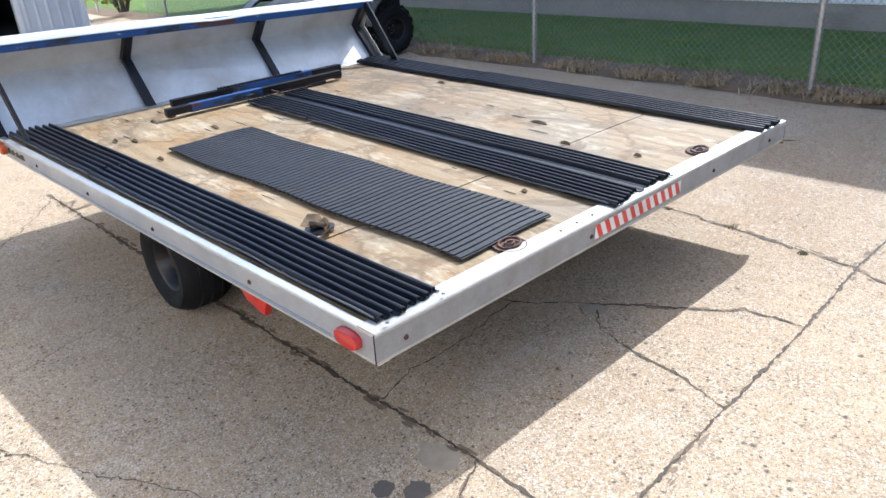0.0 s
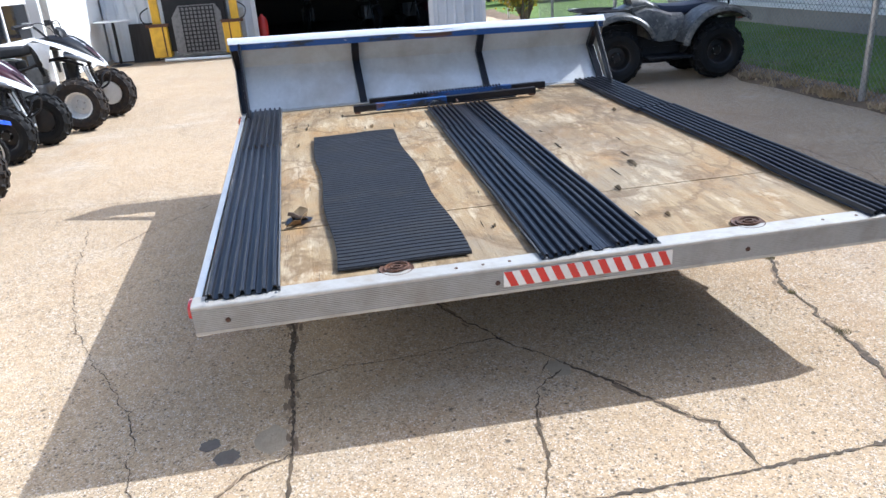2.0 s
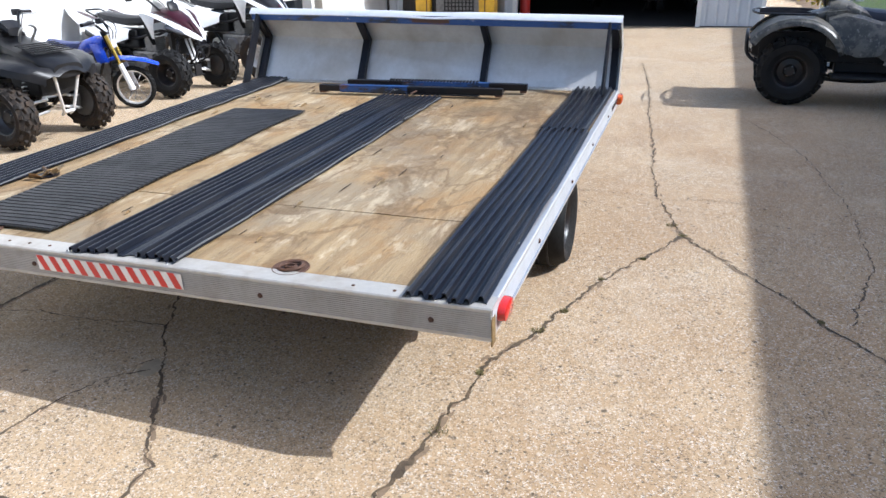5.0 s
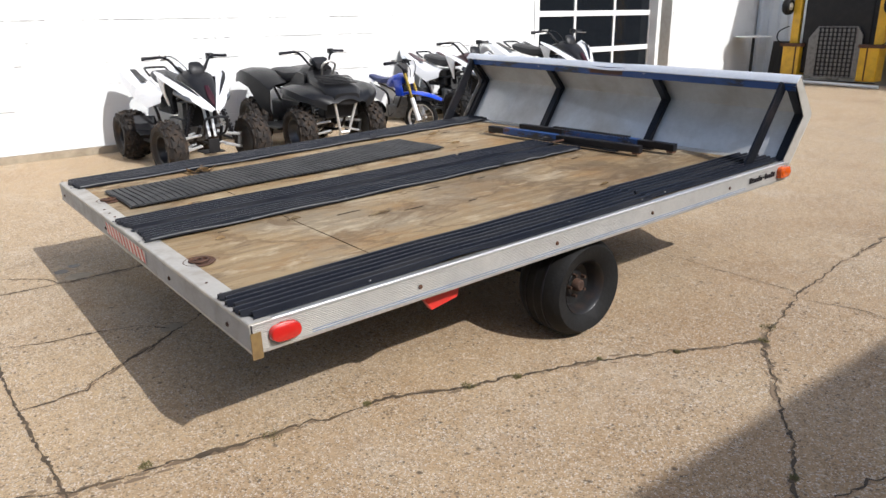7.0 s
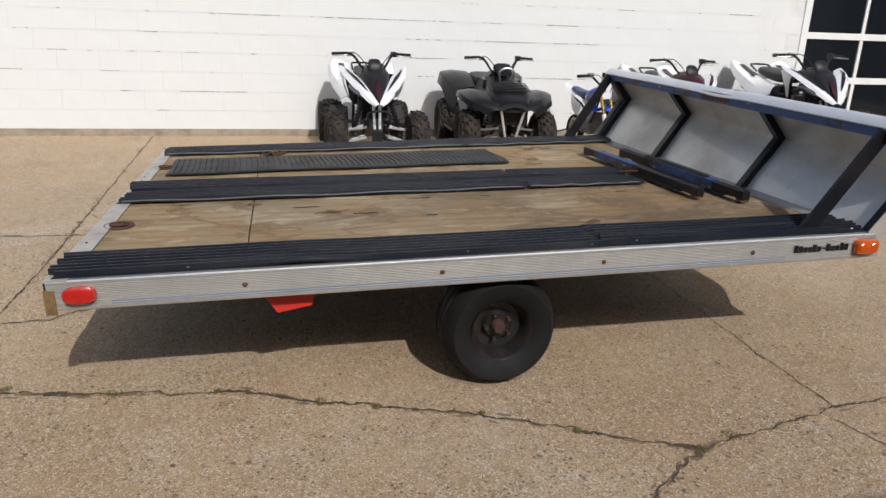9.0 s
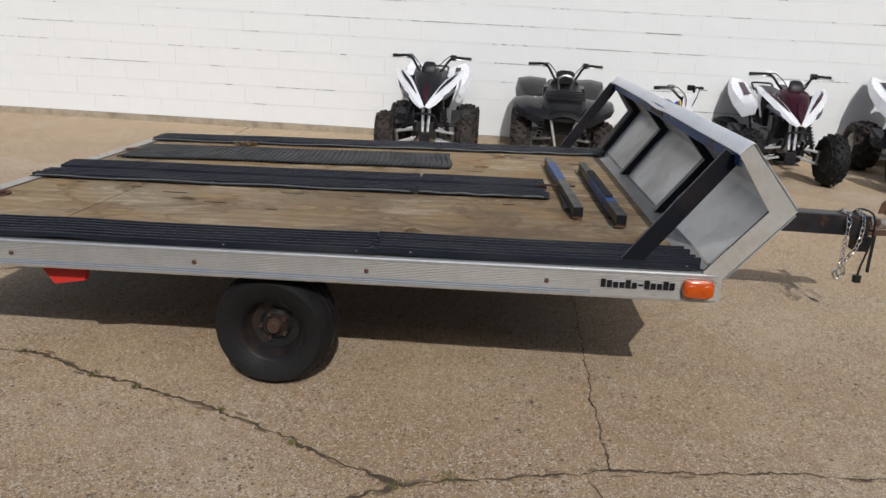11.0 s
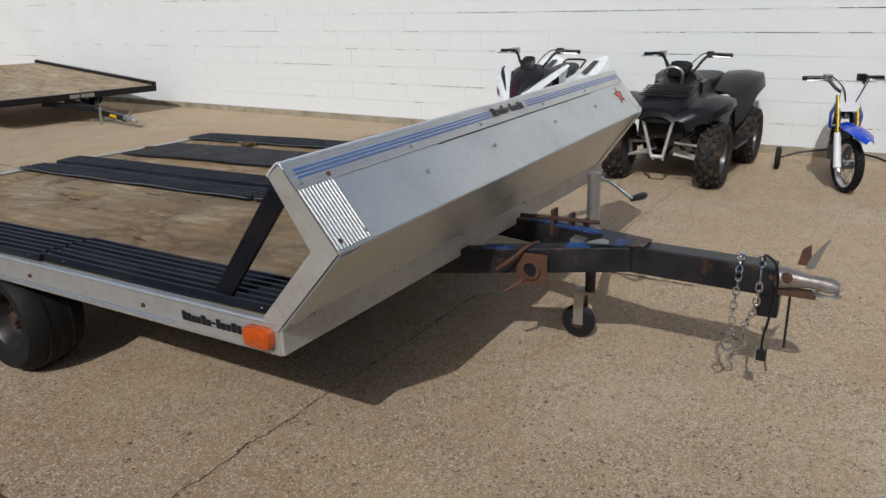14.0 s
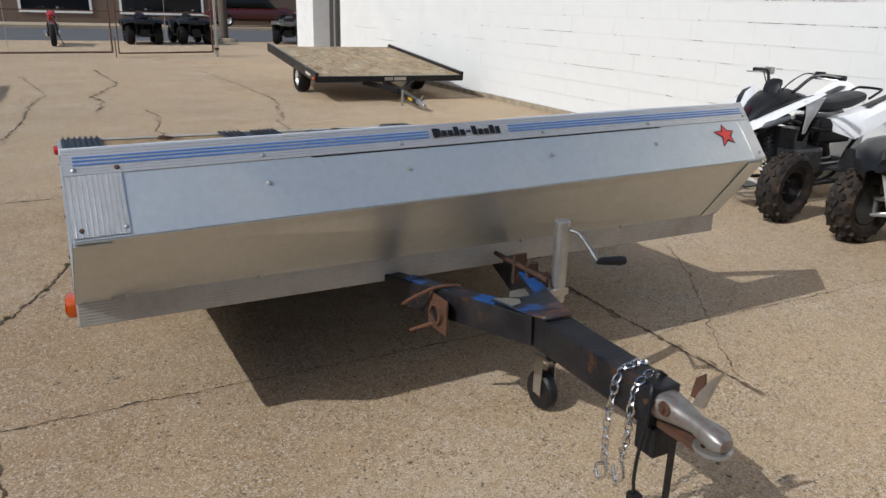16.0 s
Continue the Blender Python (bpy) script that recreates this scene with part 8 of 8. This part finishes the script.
def vehicle(name, m, label, paint, length, height, bonnet, cabin0, cabin1, category):
    """A parked car or pickup: lofted body, cabin, wheels, glazing. Front towards +x."""
    v = thing(name, m, label, category, "parked cars")
    w = 1.8
    prof = [(-length / 2, 0.55, 0.3), (-length / 2 + 0.15, 0.8, 0.42), (cabin0, 0.95, 0.6), (cabin1, 0.98, 0.62), (length / 2 - 0.5, bonnet, 0.55), (length / 2, bonnet - 0.25, 0.35)]
    body = part("body", loft(bmesh.new(), [ring_of(x, 0, 0.3 + h / 2, w, h, 16, 4, axis="x") for x, top, h in [(x, t, t - 0.25) for x, t, _ in prof]]), paint, v, smooth=True)
    part("cabin", loft(bmesh.new(), [ring_of(x, 0, 0.9 + h / 2, ww, h, 16, 4, axis="x") for x, ww, h in ((cabin0 - 0.2, 1.6, 0.1), (cabin0 + 0.15, 1.45, height - 0.95), (cabin1 - 0.6, 1.45, height - 0.92), (cabin1 + 0.1, 1.6, 0.1))]), GLASS_DARK, v, "dark glazed cabin", smooth=True)
    part("roof_panel", loft(bmesh.new(), [ring_of(x, 0, height, ww, 0.06, 12, 4, axis="x") for x, ww in ((cabin0 + 0.05, 1.2), (cabin0 + 0.3, 1.4), (cabin1 - 0.75, 1.4), (cabin1 - 0.5, 1.2))]), paint, v, smooth=True)
    for x in (-length / 2 + 0.85, length / 2 - 0.85):
        for s in (-1, 1):
            wheel = part("wheel", lathe(bmesh.new(), [(0.0, 0.02), (0.16, 0.02), (0.2, 0.04), (0.22, 0.06), (0.22, -0.08), (0.0, -0.08)], (x, s * 0.82, 0.36), (0, s, 0), 20), RIM_SILVER, v, smooth=True)
            part("tyre", lathe(bmesh.new(), tyre_profile(0.36, 0.22, 0.22), (x, s * 0.82, 0.36), (0, s, 0), 26), TYRE, wheel, smooth=True)
    for s in (-1, 1):
        part("headlight", boxes((length / 2 - 0.06, length / 2 - 0.01, s * 0.65 - 0.15, s * 0.65 + 0.15, bonnet - 0.42, bonnet - 0.28), bevel=0.02), PAINT_WHITE, v)
        part("tail_lamp", boxes((-length / 2 + 0.0, -length / 2 + 0.05, s * 0.72 - 0.1, s * 0.72 + 0.1, 0.55, 0.75), bevel=0.02), RED_LENS, v)
    return v


DARK_PAINT = mat("dark_car_paint", (0.02, 0.02, 0.024), 0.25, 0.3, amount=0.2, relief=0, coat=0.6)
MAROON_PAINT = mat("maroon_car_paint", (0.09, 0.015, 0.02), 0.25, 0.3, amount=0.2, relief=0, coat=0.6)
RED_PAINT = mat("red_car_paint", (0.45, 0.02, 0.015), 0.25, 0.1, amount=0.2, relief=0, coat=0.6)
BLUE_CAR = mat("blue_car_paint", (0.05, 0.13, 0.28), 0.25, 0.3, amount=0.2, relief=0, coat=0.6)
vehicle("van", BEYOND @ pose(-23.6, 7.95, 0.13, 0, 0, -90), "dark van parked beyond the lawn", DARK_PAINT, 5.4, 1.95, 1.15, -2.35, 1.7, "van")

# ---- the street end of the yard ----
gate = thing("pipe_gate", pose(14.75, -0.26, 0), "open tubular steel yard gate with thin mesh", "gate")
for y0, y1, lean in ((0.1, 4.6, 0.0), (-2.35, -0.05, 0.03)):
    leaf = part("gate_leaf", tube(bmesh.new(), [(lean, y0, 0.13), (0, y0, 2.1), (0, y1, 2.1), (0, y1, 0.1), (lean, y0, 0.13)], 0.024, 8), RUST, gate, "rusty pipe gate leaf", smooth=True)
    part("wire_tie", tube(bmesh.new(), [(0, (y0 + y1) / 2, 0.12), (0, (y0 + y1) / 2, 2.1)], 0.006, 5), GALV, leaf)
    part("mid_rail", tube(bmesh.new(), [(0, y0, 1.1), (0, y1, 1.1)], 0.014, 6), RUST, leaf)
for y in (-2.45, 4.7):
    part("gate_post", tube(bmesh.new(), [(0.02, y, 0), (0.02, y, 2.3)], 0.04, 10), GALV, gate, smooth=True)
    part("gate_hinge", boxes((-0.05, 0.07, y - 0.05, y + 0.05, 0.18, 0.24), (-0.05, 0.07, y - 0.05, y + 0.05, 1.7, 1.76)), RUST, gate)
part("drop_bolt", tube(bmesh.new(), [(0.0, 0.02, 0.0), (0.0, 0.02, 0.5)], 0.012, 6), RUST, gate)

tagged(part("pillar", boxes((14.68, 16.2, -5.95, -5.37, 0, 4.2)), PAINT_WHITE), "white painted wall pillar beside a dark doorway", "pillar", kind="structure")
# Near-black boxes stand in for the shade in the doorway.
tagged(part("dark_doorway", boxes((WALL_END, 14.68, -5.95, -5.85, 0, 4.2), (WALL_END, 14.68, -5.85, -5.4, 2.6, 4.2)), ROOM_SHADE), "glazed shop doorway, its shade put into near-black surfaces", "doorway", kind="structure")
part("door_stile", boxes((14.0, 14.12, -5.84, -5.77, 0, 2.6)), GALV, bpy.data.objects["dark_doorway"])

road = tagged(part("road", sheet(22.5, 33, -200, 200, 0.006), ASPHALT), "grey asphalt street across the end of the yard", "road", kind="structure")
tagged(part("verge", sheet(33.6, 35.5, -200, 200, 0.06), GRASS), "green grass verge beyond the street", "grass", kind="structure")
tagged(part("kerb", boxes((33.0, 33.6, -200, 200, 0, 0.13)), PATCH), "pale concrete kerb", "kerb", kind="structure")
tagged(part("pavement", sheet(35.5, 39, -200, 200, 0.065), PATCH), "pale concrete pavement", "pavement", kind="structure")
BROWN_WALL = mat("brown_storefront", (0.16, 0.11, 0.08), 0.8, 0, amount=0.4, scale=2)
shop = thing("storefront", pose(39, 0, 0), "brown storefront with large windows across the street", "building")
part("wall", boxes((0, 10, -60, 60, 0, 4.5)), BROWN_WALL, shop)
part("cornice", boxes((-0.25, 0.2, -60, 60, 4.3, 4.8)), PAINT_WHITE, shop)
for k, (y0, y1) in enumerate(((3.6, 6.5), (-1.0, 2.2), (-6.8, -2.6), (-10.5, -8.0))):
    win = part("window", boxes((-0.06, 0.02, y0 - 0.12, y1 + 0.12, 0.55, 0.7), (-0.06, 0.02, y0 - 0.12, y1 + 0.12, 2.9, 3.05), (-0.06, 0.02, y0 - 0.12, y0, 0.7, 2.9), (-0.06, 0.02, y1, y1 + 0.12, 0.7, 2.9)), PAINT_WHITE, shop, "pale window frame")
    part("pane", boxes((-0.03, 0.0 - 0.005, y0, y1, 0.7, 2.9)), GLASS_DARK, win, "dark shop window")
pole = thing("utility_pole", STREET @ pose(21.6, -4.1, 0), "brown wooden utility pole by the street", "pole")
part("shaft", tube(bmesh.new(), [(0, 0, 0), (0, 0, 8)], [0.16, 0.12], 14), BARK, pole, smooth=True)
part("collar", lathe(bmesh.new(), [(0.16, 0.0), (0.5, 0.0), (0.42, 0.12), (0.17, 0.14)], (0, 0, 0), (0, 0, 1), 14), PATCH, pole)

utility_quad(STREET @ pose(20.4, -1.2, 0, 0, 0, -90), "black utility quad bike with racks by the street", PLASTIC_BLACK, SEAT, 0.3, True, TYRE, "quad bikes by the street")
utility_quad(STREET @ pose(20.6, -2.75, 0, 0, 0, -84), "black utility quad bike with racks by the street", PLASTIC_BLACK, SEAT, 0.3, True, TYRE, "quad bikes by the street")
utility_quad(STREET @ pose(20.8, -6.3, 0, 0, 0, -110), "olive camouflage quad bike by the street", CAMO, SEAT, 0.3, True, TYRE, "quad bikes by the street")
motorcycle(pose(19.9, 1.05, 0, 0, 0, -92), "red motorcycle parked by the street", RED_PAINT)
motorcycle(pose(19.6, 3.6, 0, 0, 0, -95), "dark motorcycle parked by the street", BLACK_TAPE)
vehicle("suv", pose(37.2, -9.2, 0.06, 0, 0, -90), "dark maroon car parked across the street", MAROON_PAINT, 4.8, 1.75, 1.05, -1.6, 1.2, "car")
vehicle("car", pose(36.5, -15.5, 0.06, 0, 0, -90), "blue car parked across the street", BLUE_CAR, 4.5, 1.5, 0.95, -1.4, 1.0, "car")
vehicle("car", pose(29.5, -17.5, 0.0, 0, 0, 90), "red car on the street", RED_PAINT, 4.4, 1.45, 0.95, -1.3, 1.0, "car")

# ---- painted blocks of the wall ----
BW, BH, GAP = 0.437, 0.219, 0.0018


def block_mesh(name, w):
    bm = bmesh.new()
    box(bm, 0.0002, w - 0.0002, -0.03, 0.0, GAP / 2, BH - GAP / 2)
    top = [e for e in bm.edges if all(abs(v.co.y) < 1e-6 for v in e.verts)]
    bmesh.ops.bevel(bm, geom=top, offset=0.0007, segments=1, affect="EDGES")
    me = bpy.data.meshes.new(name)
    bm.to_mesh(me)
    bm.free()
    me.materials.append(BLOCK)
    return me


block_me = block_mesh("block", BW)
block_rng = random.Random(3)
rest_v, rest_f = [], []
count = 0
for course in range(19):
    z = 0.075 + course * BH
    x = -14.3 + (BW / 2 if course % 2 else 0)
    while x < WALL_END - 0.05:
        lo, hi = x, min(x + BW, WALL_END - 0.01)
        if not (hi > DOOR_X0 - 0.1 and lo < DOOR_X1 + 0.1 and z < 3.2):
            y = WALL_Y + block_rng.uniform(-0.0012, 0.0008)
            if -7.2 < x < 5.0 and course < 11 and hi - lo > BW * 0.99 and count < 300:
                ob = new("block", block_me)
                ob.parent, ob.location = wall_south, (x, y, z)
                count += 1
            else:
                g = GAP / 2
                base = len(rest_v)
                rest_v += [(a, b, c) for a in (lo + 0.0002, hi - 0.0002) for b in (y - 0.03, y) for c in (z + g, z + BH - g)]
                rest_f += [tuple(base + i for i in q) for q in ((0, 1, 3, 2), (4, 6, 7, 5), (0, 4, 5, 1), (2, 3, 7, 6), (0, 2, 6, 4), (1, 5, 7, 3))]
        x += BW
rest_me = bpy.data.meshes.new("blocks")
rest_me.from_pydata(rest_v, [], rest_f)
rest_me.materials.append(BLOCK)
rest = tagged(new("blocks", rest_me), "white painted concrete blocks", kind="stuff")
rest.parent = wall_south
part("wall_cap", boxes((-14.6, WALL_END + 0.05, WALL_Y - 0.35, WALL_Y + 0.05, WALL_TOP, WALL_TOP + 0.06)), GALV, wall_south)

# short stretches where the joint has lost its paint and filler
joint_bm = bmesh.new()
for _ in range(260):
    course = block_rng.choice((1, 2, 3, 3, 4, 4, 5, 5, 6, 6, 7, 7, 8, 8, 9, 10, 11))
    z = 0.075 + course * BH
    x, ln = block_rng.uniform(-7.3, 11), block_rng.choice((0.04, 0.06, 0.08, 0.15, 0.3, 0.7)) * block_rng.uniform(0.5, 1.3)
    segs = max(2, int(ln / 0.03))
    for k in range(segs):
        if block_rng.random() < 0.75:
            h = block_rng.uniform(0.0015, 0.005)
            x0, x1 = x + ln * k / segs, x + ln * (k + 1) / segs
            joint_bm.faces.new([joint_bm.verts.new((a, WALL_Y + 0.0035, c)) for a, c in ((x0, z - h), (x1, z - h * block_rng.uniform(0.4, 1)), (x1, z + h * 0.6), (x0, z + h * block_rng.uniform(0.2, 0.8)))])
tagged(part("open_joint", joint_bm, OPEN_JOINT, wall_south, "dark gaps in the painted joints"), kind="stuff")
